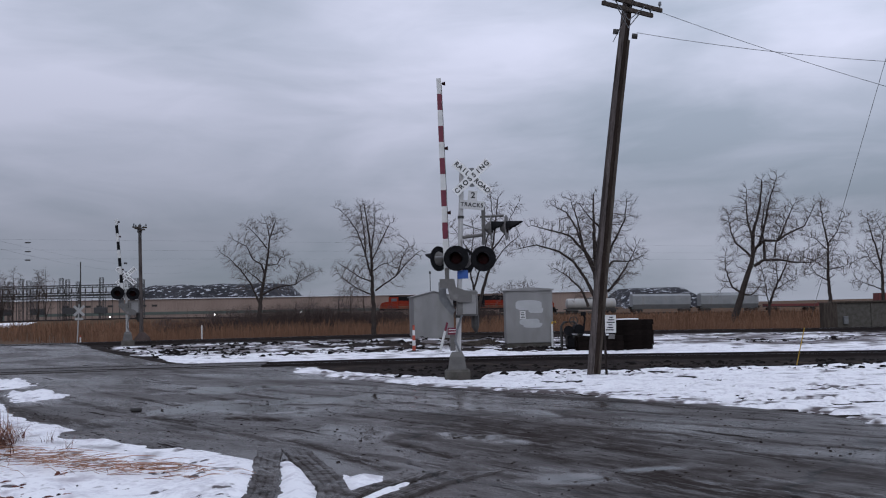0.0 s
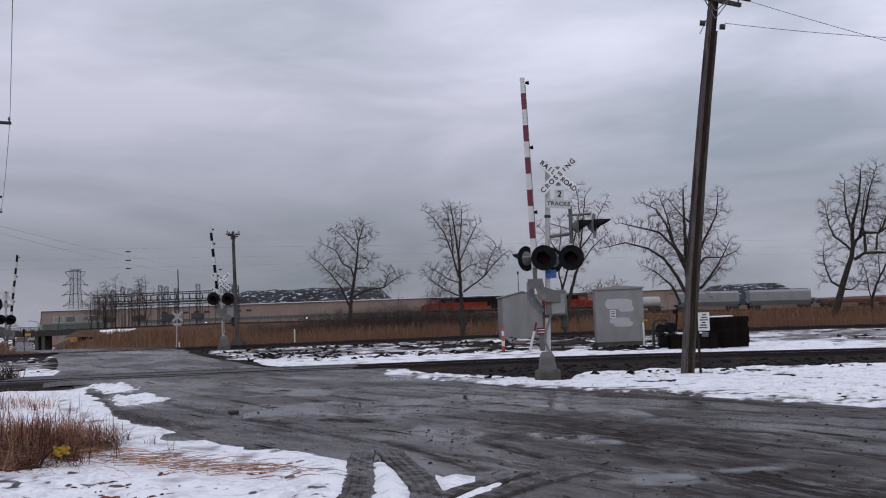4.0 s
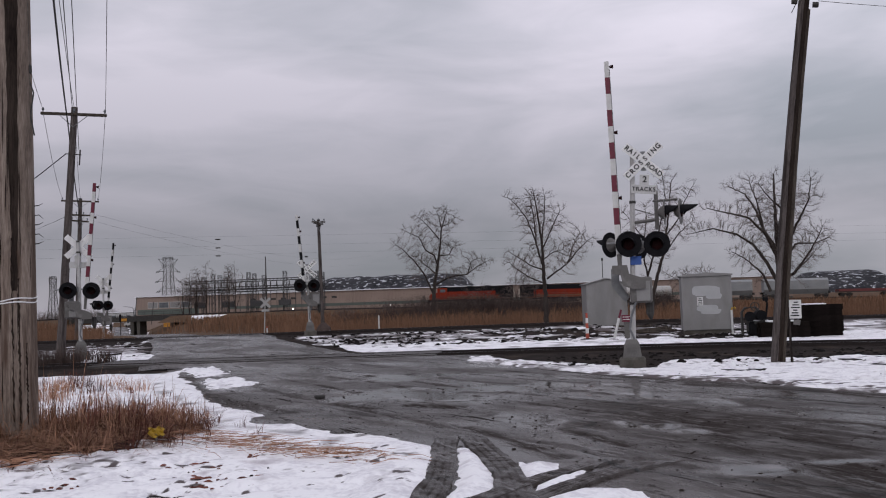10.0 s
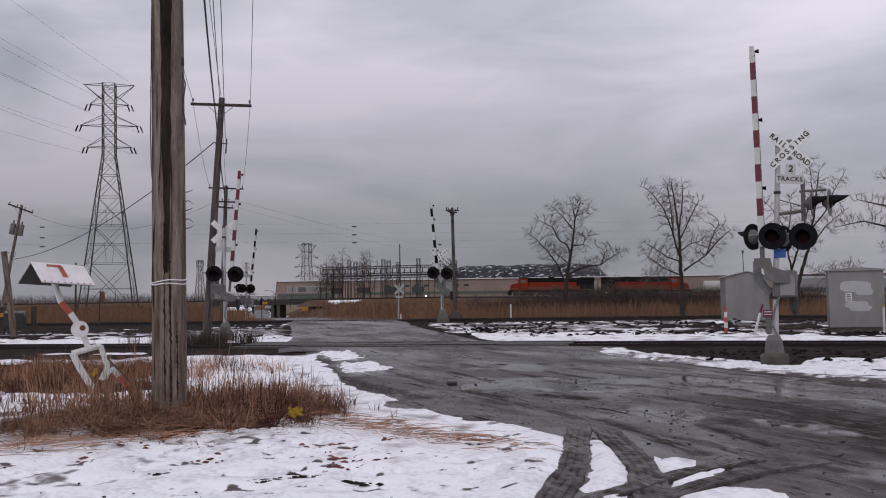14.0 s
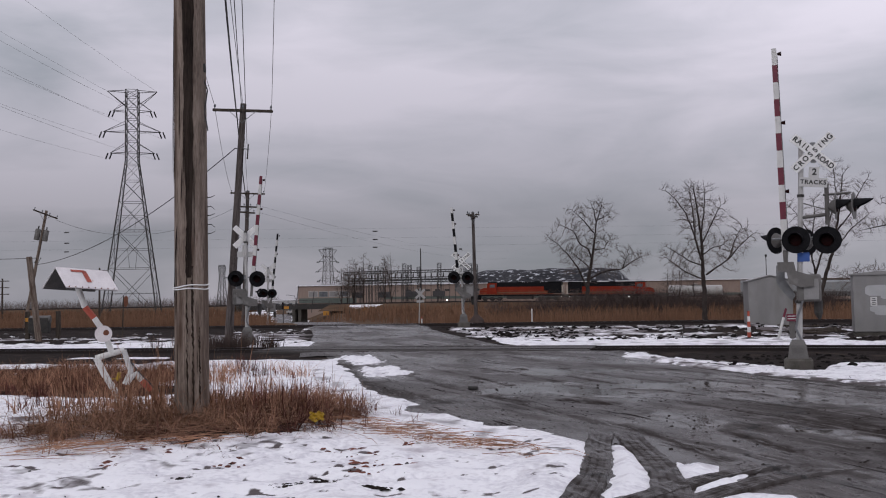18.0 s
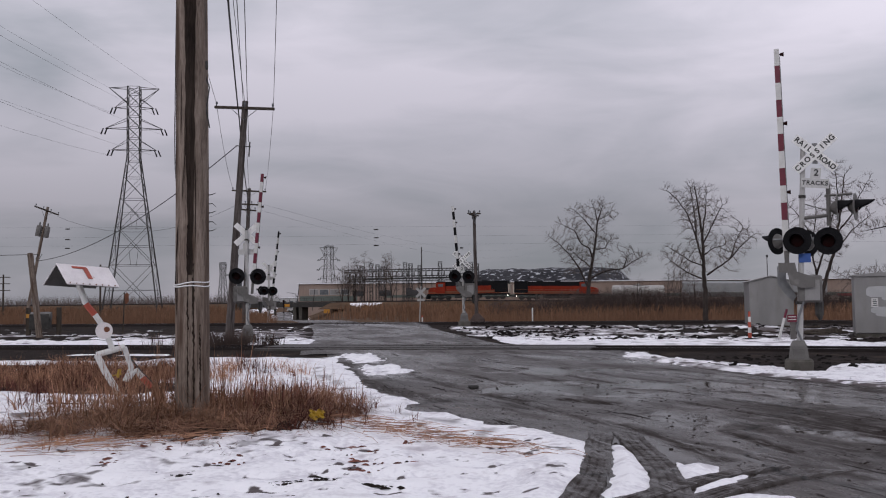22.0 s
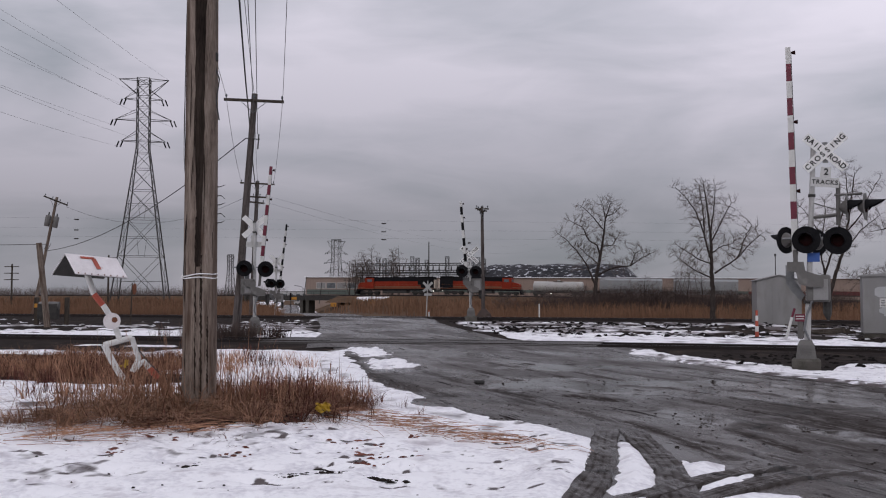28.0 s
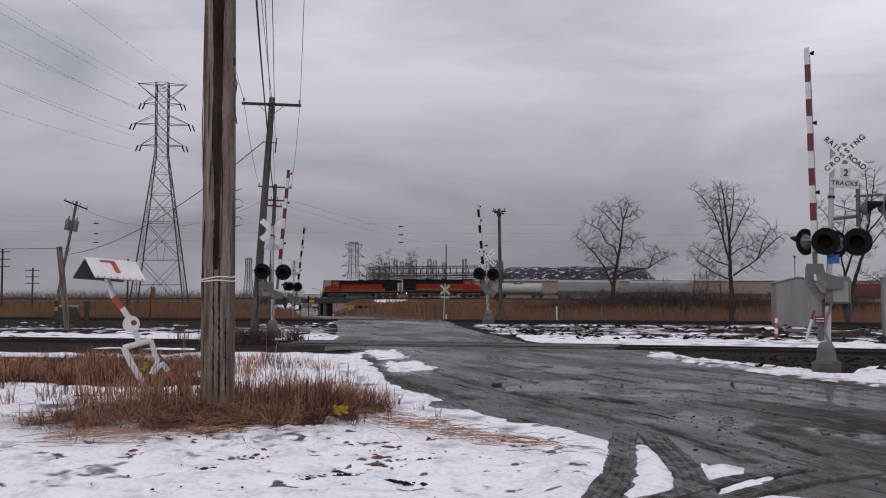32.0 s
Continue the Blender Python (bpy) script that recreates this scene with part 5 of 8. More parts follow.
debris = random.Random(8)
for k in range(9):
    u_, p_ = debris.uniform(3.5, 6.0), debris.uniform(40.5, 44.5)
    pl = thing("old_plank", stand(u_, p_, debris.uniform(-40, 40), 0.06), "rotten dark plank lying in snow by the cabinet", "plank", "scattered planks")
    part("board", Build().box((0, 0, 0.04), (debris.uniform(0.9, 2.0), 0.2, 0.08), pose(0, 0, 0, 0, debris.uniform(-4, 4), 0), bevel=0.012), "wood_dark", pl)

for u_, p_, h_ in ((1.62, 37.4, 1.0),):
    post = thing("marker_post", stand(u_, p_, 0), "orange and white striped flexible marker post on a black base", "marker post")
    part("base", Build().tube([(0, 0, 0), (0, 0, 0.07), (0, 0, 0.1)], [0.3, 0.28, 0.1], 14), "black_paint", post)
    for k in range(5):
        part("band", Build().tube([(0, 0, 0.09 + 0.2 * k), (0, 0, 0.288 + 0.2 * k)], 0.07 - 0.006 * k, 12), "orange_paint" if k % 2 == 0 else "white_paint", post)
ped = thing("marker_stake", stand(2.9, 37.8, 0), "white leaning stake with red top and small red notice", "marker stake")
part("stake", Build().tube([(-0.22, 0, 0), (0.0, 0, 0.82)], 0.05, 8), "white_paint", ped)
part("tip", Build().tube([(0.0, 0, 0.82), (0.1, 0, 1.15)], 0.045, 8), "red_paint", ped, "red painted top")
part("pedestal", Build().box((0.3, 0.1, 0.35), (0.2, 0.15, 0.7), bevel=0.02), "grey_paint", ped)
nb = part("notice", Build().box((0.28, 0.0, 0.80), (0.36, 0.02, 0.28)), "red_paint", ped, "red notice board")
for k in range(2):
    part("print_bar", Build().box((0.28, -0.012, 0.86 - 0.1 * k), (0.28, 0.004, 0.03)), "white_paint", nb)
yst = thing("snow_stake", stand(12.6, 27.4, 0, 0, 15), "thin yellow snow stake leaning beside the near track", "stake")
part("rod", Build().tube([(0, 0, 0), (0, 0, 1.15)], 0.015, 8), "yellow_paint", yst)

for u_, p_, h_, c in ((-10.3, 58.0, 0.9, "white_paint"), (-17.3, 57.5, 0.45, "white_paint")):
    mk = thing("milepost", stand(u_, p_, 0, 0.15), "short white post beside the far track", "post", "white trackside posts")
    part("post", Build().box((0, 0, h_ / 2), (0.08, 0.08, h_), bevel=0.015), c, mk)
    part("cap", Build().box((0, 0, h_ + 0.05), (0.08, 0.08, 0.1), bevel=0.015), "orange_paint" if h_ < 0.8 else c, mk)
sx_ = thing("crossbuck_sign", stand(-18.22, 60.2, 16), "lone small white crossbuck sign on a thin post", "crossbuck sign")
part("post", Build().tube([(-0.1, 0, 0), (0.03, 0, 2.85)], 0.035, 8), "white_old", sx_)
for a in (45, -45):
    bl = part("blade", Build().box((0, 0, 0), (0.86, 0.012, 0.16), bevel=0.004), "white_old", sx_, "white crossed board")
    bl.matrix_basis = pose(0.03, -0.06 - 0.013 * (a > 0), 2.45, 0, a, 0)
part("plate", Build().box((0.03, -0.06, 1.95), (0.5, 0.012, 0.15), bevel=0.003), "white_old", sx_)

# concrete dock wall at the far track
dock = thing("dock_wall", stand(28.4, 57.4, 0), "long grey concrete loading dock wall with a dark end post", "dock wall")
part("end_post", Build().box((0.2, 0, 0.9), (0.9, 0.6, 2.0), bevel=0.04), "wood_dark", dock, "dark timber end post")
for k in range(12):
    part("panel", Build().box((1.75 + 2.22 * k, 0, 0.85), (2.2, 0.4, 1.95), bevel=0.02), "concrete", dock)
part("coping", Build().box((14, -0.04, 1.88), (27.5, 0.55, 0.12), bevel=0.02), "wood_dark", dock)
part("fixture", Build().box((1.15, -0.3, 0.75), (0.3, 0.15, 0.5), bevel=0.03), "steel_grey", dock)

# ---- poles and wires ----


def crossarm(parent, z, half, y=0.0, turn=0.0, tilt=0.0, pins=3, mat="wood_dark", thick=0.11):
    arm = part("crossarm", Build().box((0, 0, 0), (2 * half, thick * 0.8, thick), bevel=0.01), mat, parent, "weathered timber crossarm")
    arm.matrix_basis = pose(0, y, z, 0, tilt, turn)
    for k in range(pins):
        x = -half + 0.08 + (2 * half - 0.16) * k / max(1, pins - 1)
        part("insulator", Build().tube([(x, 0, thick / 2), (x, 0, thick / 2 + 0.06), (x, 0, thick / 2 + 0.08), (x, 0, thick / 2 + 0.17)], [0.02, 0.02, 0.05, 0.035], 8), "glass_dark", arm)
    for sx in (-1, 1):
        part("brace", Build().tube([(sx * half * 0.45, -0.04, -0.03), (0, -0.06, -0.5)], 0.014, 6), "steel_grey", arm)
    return arm


def utility_pole(m, h, r0, r1, label, bend=0.0, mat="wood_pole"):
    g = thing("utility_pole", m, label, "utility pole", "utility poles")
    n = 7
    pts = [(bend * math.sin(math.pi * k / (n - 1)), 0, -0.3 + (h + 0.3) * k / (n - 1)) for k in range(n)]
    part("shaft", Build().tube(pts, [r0 + (r1 - r0) * k / (n - 1) for k in range(n)], 18), mat, g, "cracked weathered timber shaft", True)
    return g


# the pole in the weeds
px, py = -3.20, 12.5
pole_a = utility_pole(pose(px, py, ground(px, py) + 0.14, 0, -0.3, 12), 10.4, 0.226, 0.190, "thick cracked timber utility pole standing in dry weeds", 0.015)
for k, zz in enumerate((1.62, 1.655)):
    b = Build()
    ring = [(0.226 * math.cos(a), 0.226 * math.sin(a), zz + 0.02 * math.sin(a + k) + 0.012 * math.sin(3 * a)) for a in [2 * math.pi * i / 24 for i in range(25)]]
    b.tube(ring, 0.009, 6)
    part("tape", b, "tape", pole_a, "white plastic tape wound round the shaft")
crossarm(pole_a, 9.85, 1.25, -0.17)
for k in range(5):
    z_ = 2.33 + 0.12 * k
    part("steel_spike", Build().tube([(0.2, -0.04, z_), (0.27, -0.05, z_ + 0.01), (0.32, -0.05, z_ + 0.035 * (-1) ** k)], [0.008, 0.006, 0.003], 5), "steel_dark", pole_a)


def creosote_streak(pole, h, r0, r1, bend, mid, wide, foot=0.1, taper=1.0):
    """A dark stripe that runs down the shaft, 3 mm proud of it."""
    vs_, fs_ = [], []
    for k in range(37):
        z_ = foot + (h - 0.2 - foot) * k / 36
        rr_ = r0 + (r1 - r0) * (z_ + 0.3) / (h + 0.3) + 0.003
        for j in range(5):
            grow = taper + (1 - taper) * min(1.0, k / 22)
            a_ = radians(mid + wide * grow * (j / 4 - 0.5) + (2 * math.sin(2.7 * k + 1.3 * j) + 1.5 * math.sin(0.6 * k + j)) * (j in (0, 4)))
            vs_.append((rr_ * math.cos(a_) + bend * math.sin(math.pi * (z_ + 0.3) / (h + 0.3)), rr_ * math.sin(a_), z_))
    for k in range(36):
        for j in range(4):
            fs_.append((k * 5 + j, k * 5 + j + 1, k * 5 + j + 6, k * 5 + j + 5))
    part("creosote_streak", Build().add(vs_, fs_), "creosote", pole, "dark stripe down the shaft", True)


creosote_streak(pole_a, 10.4, 0.226, 0.190, 0.015, -95, 54, 1.75, 0.3)
for mid_, wide_, top_z in ((-103, 3, 2.6), (-84, 5, 2.1), (-62, 4, 1.3)):
    creosote_streak(pole_a, top_z, 0.226, 0.217, 0.004, mid_, wide_)
rc_ = random.Random(12)
for k in range(26):
    a_, z_, l_ = radians(rc_.uniform(-165, -15)), rc_.uniform(0.3, 4.2), rc_.uniform(0.3, 1.3)
    rr_ = 0.2255
    part("crack", Build().tube([((rr_ - 0.004 * t_ * 4) * math.cos(a_ + 0.02 * t_), (rr_ - 0.004 * t_ * 4) * math.sin(a_ + 0.02 * t_), z_ + l_ * t_) for t_ in (0, 0.3, 0.7, 1)], [0.001, 0.006, 0.005, 0.001], 4), "creosote", pole_a)
part("conduit", Build().tube([(0.19, -0.1, 3.6), (0.185, -0.1, 5.4)], 0.011, 6), "wire", pole_a)
part("cable_drop", Build().tube([(0.16, -0.08, 4.5), (0.24, -0.1, 4.25), (0.2, -0.1, 3.95), (0.24, -0.12, 3.7)], 0.010, 6), "wire", pole_a, "black cable end hanging from the shaft", True)
part("clamp", Build().box((0.2, -0.08, 4.55), (0.05, 0.07, 0.12), bevel=0.015), "steel_dark", pole_a)

pole_b = utility_pole(stand(-19.8, 36.8, 22, -0.15, 3.9) @ Matrix.Scale(1.08, 4), 9.85, 0.17, 0.12, "leaning timber utility pole with a single crossarm", 0.0, "wood_pole_grey")
crossarm(pole_b, 9.55, 1.22, -0.12, -8, -1.0)
part("bracket", Build().tube([(-0.25, -0.1, 8.0), (0.35, -0.1, 8.0)], 0.02, 6).tube([(0.3, -0.1, 7.6), (0.3, -0.1, 8.2)], 0.03, 6), "steel_dark", pole_b)
pole_c = utility_pole(stand(-31.2, 60.2, 22, 0, 2.2), 10.0, 0.17, 0.12, "timber utility pole beyond the far track", 0.0, "wood_pole_grey")
crossarm(pole_c, 9.8, 1.2, -0.1)
crossarm(pole_c, 8.85, 0.75, -0.1, 0, 0, 4)
crossarm(pole_c, 8.45, 0.6, -0.1, 30, 0, 3)
pole_d = utility_pole(stand(-13.55, 56.7, 10, 0, -0.6), 7.1, 0.125, 0.09, "lone timber pole with a cluster of brackets at its top", 0.0, "wood_pole_grey")
for t_ in (0, 50, 110):
    crossarm(pole_d, 6.95 - 0.002 * t_, 0.42, -0.05, t_, 3, 3, thick=0.08)
part("skirt", Build().tube([(0, 0, 0), (0.05, 0, 0.45), (0, 0, 0.75)], [0.6, 0.42, 0.15], 9), "brush", pole_d, "dark brush round the foot")

# the leaning pole by the near track, with its guard boards
pole_e = utility_pole(stand(5.69, 24.25, -9, 0, 7.3), 10.1, 0.155, 0.13, "leaning dark timber utility pole beside the near track", -0.075, "wood_pole_grey")
creosote_streak(pole_e, 10.1, 0.155, 0.13, -0.075, -58, 62)
part("conduit", Build().tube([(0.13, -0.05, 0.0), (0.09, -0.06, 2.5), (0.065, -0.06, 5.0), (0.075, -0.06, 7.2), (0.105, -0.06, 8.9)], [0.05, 0.05, 0.05, 0.045, 0.04], 8), "wood_dark", pole_e, "dark cable riser along the shaft", True)
part("guard_board", Build().box((0.23, -0.05, 0.85), (0.06, 0.05, 2.0), pose(0, 0, 0, 0, -8, 0), bevel=0.01), "wood_pole_dark", pole_e, "split timber guard board")
crossarm(pole_e, 9.88, 1.15, -0.2, 34, -2)
crossarm(pole_e, 9.68, 0.85, -0.2, 34, -2, 2)
for sx in (-1, 1):
    part("spool_insulator", Build().tube([(sx * 0.18, -0.1, 9.05 - 0.04 * sx), (sx * 0.32, -0.1, 9.05 - 0.04 * sx)], 0.07, 10), "steel_dark", pole_e)
sg = part("notice_board", Build().box((0.30, -0.20, 1.42), (0.28, 0.02, 0.46), pose(0, 0, 0, 0, -6, 0), bevel=0.004), "white_paint", pole_e, "white notice board with small dark print")
part("tag", Build().box((0.36, -0.20, 1.1), (0.16, 0.02, 0.12)), "grey_paint", pole_e)
for k in range(6):
    part("print_bar", Build().box((0.30, -0.214, 1.59 - 0.065 * k), (0.10 + 0.05 * ((k * 7) % 3), 0.004, 0.03), pose(0, 0, 0, 0, -6, 0)), "letter", sg)

# transformer pole and the stub beside it
pole_f = utility_pole(stand(-49.75, 60.5, 24, 0, 10.0), 9.6, 0.13, 0.10, "leaning timber pole with two grey transformers")
crossarm(pole_f, 9.3, 0.95, -0.12, 30, 10, 4)
for sx in (-1, 1):
    tr = part("transformer", Build().tube([(sx * 0.30, -0.1, 7.25), (sx * 0.30, -0.1, 8.05), (sx * 0.30, -0.1, 8.12)], [0.20, 0.20, 0.14], 14), "grey_paint", pole_f, "grey drum transformer", True)
    part("bushing", Build().tube([(sx * 0.30, -0.1, 8.12), (sx * 0.30, -0.1, 8.35)], 0.05, 8), "steel_dark", tr)
part("loop", Build().tube([(0.3, -0.2, 6.0), (0.2, -0.25, 5.6), (-0.1, -0.2, 5.5), (0, -0.1, 5.9)], 0.02, 6), "wire", pole_f)
utility_pole(stand(-31.95, 40.0, 25, 0, -6.5), 4.25, 0.16, 0.14, "cut-off timber pole stub beside the track")
relay = thing("relay_stand", stand(-32.9, 41.5, 24), "rusty relay boxes on timber legs beside the track", "relay stand")
for sx in (-0.75, 0.75):
    part("leg", Build().box((sx, 0, 0.6), (0.22, 0.2, 1.75), bevel=0.02), "wood_dark", relay)
part("box", Build().box((-0.15, -0.05, 0.75), (1.0, 0.5, 0.8), bevel=0.03), "steel_dark", relay)
part("tank", Build().tube([(-0.6, -0.1, 1.05), (0.4, -0.1, 1.05)], 0.2, 12), "grey_paint", relay)
part("label_plate", Build().box((-0.75, -0.12, 1.05), (0.16, 0.02, 0.2)), "amber_paint", relay)
leaf = thing("track_marker", stand(-28.9, 42.5, 20, 0, 2), "thin post with a bent rusty plate", "track marker")
part("post", Build().tube([(0, 0, 0), (0, 0, 2.2)], 0.035, 8), "wood_dark", leaf)
part("target", Build().prism([(0.06, 1.62), (0.16, 1.60), (0.24, 1.78), (0.22, 2.12), (0.12, 2.2), (0.02, 2.05)], -0.05, -0.025), "rust", leaf, "bent rusty plate")


def wire(pts, r=0.012, sag=0.0, label="thin dark overhead wire between poles", group="overhead wires"):
    """A wire from the first point to the last with an even sag."""
    a, b_ = Vector(pts[0]), Vector(pts[1])
    n = 14
    run = [a.lerp(b_, k / n) - Vector((0, 0, 4 * sag * (k / n) * (1 - k / n))) for k in range(n + 1)]
    g = thing("overhead_wire", Matrix.Translation(a), label, "wire", group)
    part("strand", Build().tube([p - a for p in run], r, 5), "wire", g, smooth=True)
    return g


def top_of(ob, x, z, y=-0.12):
    return ob.matrix_basis @ Vector((x, y, z))


for x_, zz, r_ in ((-1.14, 9.75, 0.010), (0.0, 9.8, 0.010), (1.14, 9.75, 0.010)):
    wire((top_of(pole_a, x_ + 0.14, zz + 0.25), top_of(pole_b, x_, zz - 0.03)), r_, 0.35)
    wire((top_of(pole_b, x_, zz - 0.03), top_of(pole_c, x_, 10.0)), r_, 0.45)
wire((top_of(pole_a, 0.20, 9.6), top_of(pole_b, -0.2, 9.2)), 0.028, 0.45, "thick black overhead cable between two poles")
wire((top_of(pole_b, -0.2, 9.2), top_of(pole_c, 0.1, 8.6)), 0.028, 0.6, "thick black overhead cable between two poles")
wire((top_of(pole_a, 0.42, 9.4), top_of(pole_b, 0.05, 9.0)), 0.012, 0.5)
wire((top_of(pole_a, 0.62, 9.7), top_of(pole_b, 0.25, 8.2)), 0.012, 0.2)
wire((top_of(pole_b, -0.2, 8.0), top_of(pole_f, 0.05, 5.4)), 0.022, 1.0, "sagging service cable to the transformer pole")
wire((top_of(pole_f, 0.0, 5.9), (-95, 60, 5.5)), 0.022, 0.4, "sagging service cable to the transformer pole")
wire((top_of(pole_f, 0.8, 9.0), top_of(pole_c, -0.6, 8.9)), 0.010, 1.6)
wire((top_of(pole_c, 1.0, 8.9), (30, 250, 17)), 0.006, 3.0)
wire((top_of(pole_c, 0.7, 8.5), (30, 251, 15)), 0.006, 3.0)
wire((top_of(pole_e, 0.9, 9.85, 0.35), (21.33, 18.14, 6.69)), 0.007, 0.1)
wire((top_of(pole_e, 0.3, 9.1), (21.37, 18.09, 7.81)), 0.007, 0.15)
wire((top_of(pole_e, -0.3, 8.8), (6, 2, 11.5)), 0.010, 0.2)
wire(((19.52, 18.66, 8.21), (22.57, 25.42, 1.20)), 0.007, 0.0, "thin steel guy wire down to the ground")
for z0_, z1_ in ((17.2, 18.1), (15.4, 15.8), (13.7, 13.9)):
    wire(((-170.0, 204.5, z1_ + 1.0), (160.0, 205.5, z0_ - 0.9)), 0.008, 0.0, "thin far conductor with dark markers on it", "far conductors")
    for x_, z_ in ((-12.5, z0_), (-79.5, z1_)):
        mk = thing("wire_marker", pose(x_, 205, z_ - 0.05), "small dark marker clamped on a far wire", "wire marker", "wire markers")
        part("body", Build().tube([(-0.55, 0, 0), (-0.4, 0, 0), (0.4, 0, 0), (0.55, 0, 0)], [0.05, 0.13, 0.13, 0.05], 8), "steel_dark", mk)


# ---- the bent sign in the weeds ----
bx_, by_ = -4.85, 14.3
bent = thing("bent_marker", pose(bx_, by_, ground(bx_, by_) + 0.36, 0, 0, 18), "bent white steel marker with a tent-shaped tin top leaning in weeds", "track marker")
tent = part("tin_top", Build().prism([(-0.29, 0.0), (0.0, 0.30), (0.29, 0.0), (0.285, -0.012), (0.0, 0.285), (-0.285, -0.012)], -0.45, 0.45, pose(0, 0, 0, 0, 0, 90)), "tin", bent, "folded white tin sheet with rust spots")
# added dark sheet: the shade inside the open tent is put into its colour
part("lining", Build().prism([(-0.28, -0.016), (0.0, 0.278), (0.28, -0.016), (0.27, -0.018), (0.0, 0.262), (-0.27, -0.018)], -0.44, 0.44, pose(0, 0, 0, 0, 0, 90)), "steel_dark", tent, "dark inner sheet standing in for the tent's inner shade")
tent.matrix_basis = pose(-0.45, 0, 1.50, 0, 3, 38)
stripe = Build()
for a0, a1, t0_, t1_ in ((-0.22, 0.02, 0.80, 0.90), (-0.04, 0.04, 0.30, 0.86)):
    vs = []
    for f_, a in ((t0_, a0), (t0_, a1), (t1_, a1), (t1_, a0)):
        y_, z_ = -0.29 * (1 - f_), 0.30 * f_
        vs += [(a, y_ - 0.004, z_ + 0.004), (a, y_ - 0.006, z_ + 0.006)]
    stripe.add(vs, [(0, 2, 4, 6), (1, 7, 5, 3), (0, 1, 3, 2), (2, 3, 5, 4), (4, 5, 7, 6), (6, 7, 1, 0)])
part("mark", stripe, "orange_paint", tent, "faded orange angular mark")
for k in range(8):
    part("nail", Build().tube([(-0.4 + 0.11 * k, -0.282, 0.006), (-0.4 + 0.11 * k, -0.294, 0.016)], 0.008, 6), "rust", tent)
part("post", Build().tube([(-0.50, 0, 1.55), (-0.39, 0, 1.22)], 0.045, 10), "white_paint", bent)
part("band", Build().tube([(-0.392, 0, 1.225), (-0.262, 0, 1.06)], 0.047, 10), "orange_paint", bent, "faded orange band")
part("post", Build().tube([(-0.264, 0, 1.062), (-0.12, 0, 0.84), (0.0, 0, 0.50)], 0.045, 10), "white_paint", bent)
pad = Build().tube([(0, -0.055, 0), (0, -0.035, 0)], 0.125, 18)
pd = part("paddle", pad, "tin", bent, "dented round plate with rust")
pd.matrix_basis = pose(-0.13, 0, 0.82, 0, 20, 0)
part("rust_spot", Build().tube([(0.03, -0.058, 0.03), (0.03, -0.054, 0.03)], 0.045, 7), "rust", pd)
part("bar", Build().tube([(-0.24, 0, 0.46), (0.17, 0, 0.57)], 0.045, 10), "white_paint", bent)
part("leg", Build().tube([(-0.23, 0, 0.46), (-0.12, 0, 0.22), (0.02, 0, -0.02), (0.10, 0, -0.22), (0.2, 0, -0.5)], 0.05, 10), "white_paint", bent)
part("leg", Build().tube([(0.16, 0, 0.56), (0.26, 0.05, 0.25), (0.17, 0.05, 0.05)], 0.04, 10), "white_paint", bent)
part("strap", Build().box((0.08, 0.03, 0.17), (0.05, 0.02, 0.13), pose(0, 0, 0, 0, 14, 0), bevel=0.006).tube([(-0.05, 0.03, 0.13), (0.12, 0.03, 0.16)], 0.012, 6), "yellow_paint", bent, "faded ochre strap hanging inside the frame")
stay = part("stay", Build().tube([(0.20, 0.05, 0.06), (0.27, 0.05, 0.17), (0.34, 0.06, 0.20), (0.42, 0.08, 0.10)], 0.048, 10), "white_paint", bent, "bent white pipe stay")
part("band", Build().tube([(0.42, 0.08, 0.10), (0.54, 0.10, -0.06)], 0.049, 10), "orange_paint", stay, "faded orange band")
part("band", Build().tube([(0.54, 0.10, -0.06), (0.80, 0.14, -0.45)], 0.044, 10), "rust", stay, "rusted foot of the stay")
part("wire", Build().tube([(0.24, 0.02, 0.40), (0.40, 0.02, 0.20), (0.62, 0.04, -0.04)], 0.012, 6), "wire", bent)

tag_ = thing("yellow_tag", pose(-1.5, 11.95, ground(-1.5, 11.95), 0, 0, 15), "small crumpled yellow plastic tag caught in dry grass", "plastic tag")
part("stake", Build().tube([(0, 0, 0), (0, 0, 0.2)], 0.012, 6), "steel_grey", tag_)
crumple = Build()
for back in (0, 1):
    grid_v = []
    for r_ in range(6):
        for c_ in range(8):
            ragged = 0.012 * math.sin(5.3 * c_ + 2.1 * r_)
            grid_v.append((-0.09 + 0.0255 * c_ + ragged, -0.02 + 0.016 * math.sin(1.9 * c_ + 1.3 * r_) + 0.01 * math.cos(3.1 * r_ - c_) + 0.006 * back, 0.16 + 0.022 * r_ + 0.012 * math.sin(1.7 * c_) + 0.006 * math.cos(4.0 * r_ + c_)))
    crumple.add(grid_v, [(r_ * 8 + c_, r_ * 8 + c_ + 1, r_ * 8 + c_ + 9, r_ * 8 + c_ + 8)[::-1 if back else 1] for r_ in range(5) for c_ in range(7)])
part("sheet", crumple, "yellow_paint", tag_, "creased yellow plastic sheet")
for x_, y_, a_, l_ in ((-5.95, 15.2, -12, 0.55), (-4.35, 14.6, 6, 0.4)):
    plank = thing("broken_plank", pose(x_, y_, ground(x_, y_) + 0.07, 0, 0, a_), "dark rotten board lying in the weeds", "plank", "rotten boards")
    part("board", Build().box((0, 0, 0), (l_, 0.16, 0.06), bevel=0.012), "tie_black", plank)
stn = thing("road_stone", pose(0.73, 18.36, ground(0.73, 18.36) + 0.065, 0, 0, 20), "dark broken block lying on the wet road", "stone")
part("block", Build().box((0, 0, 0.03), (0.19, 0.12, 0.075), bevel=0.02), "steel_dark", stn)

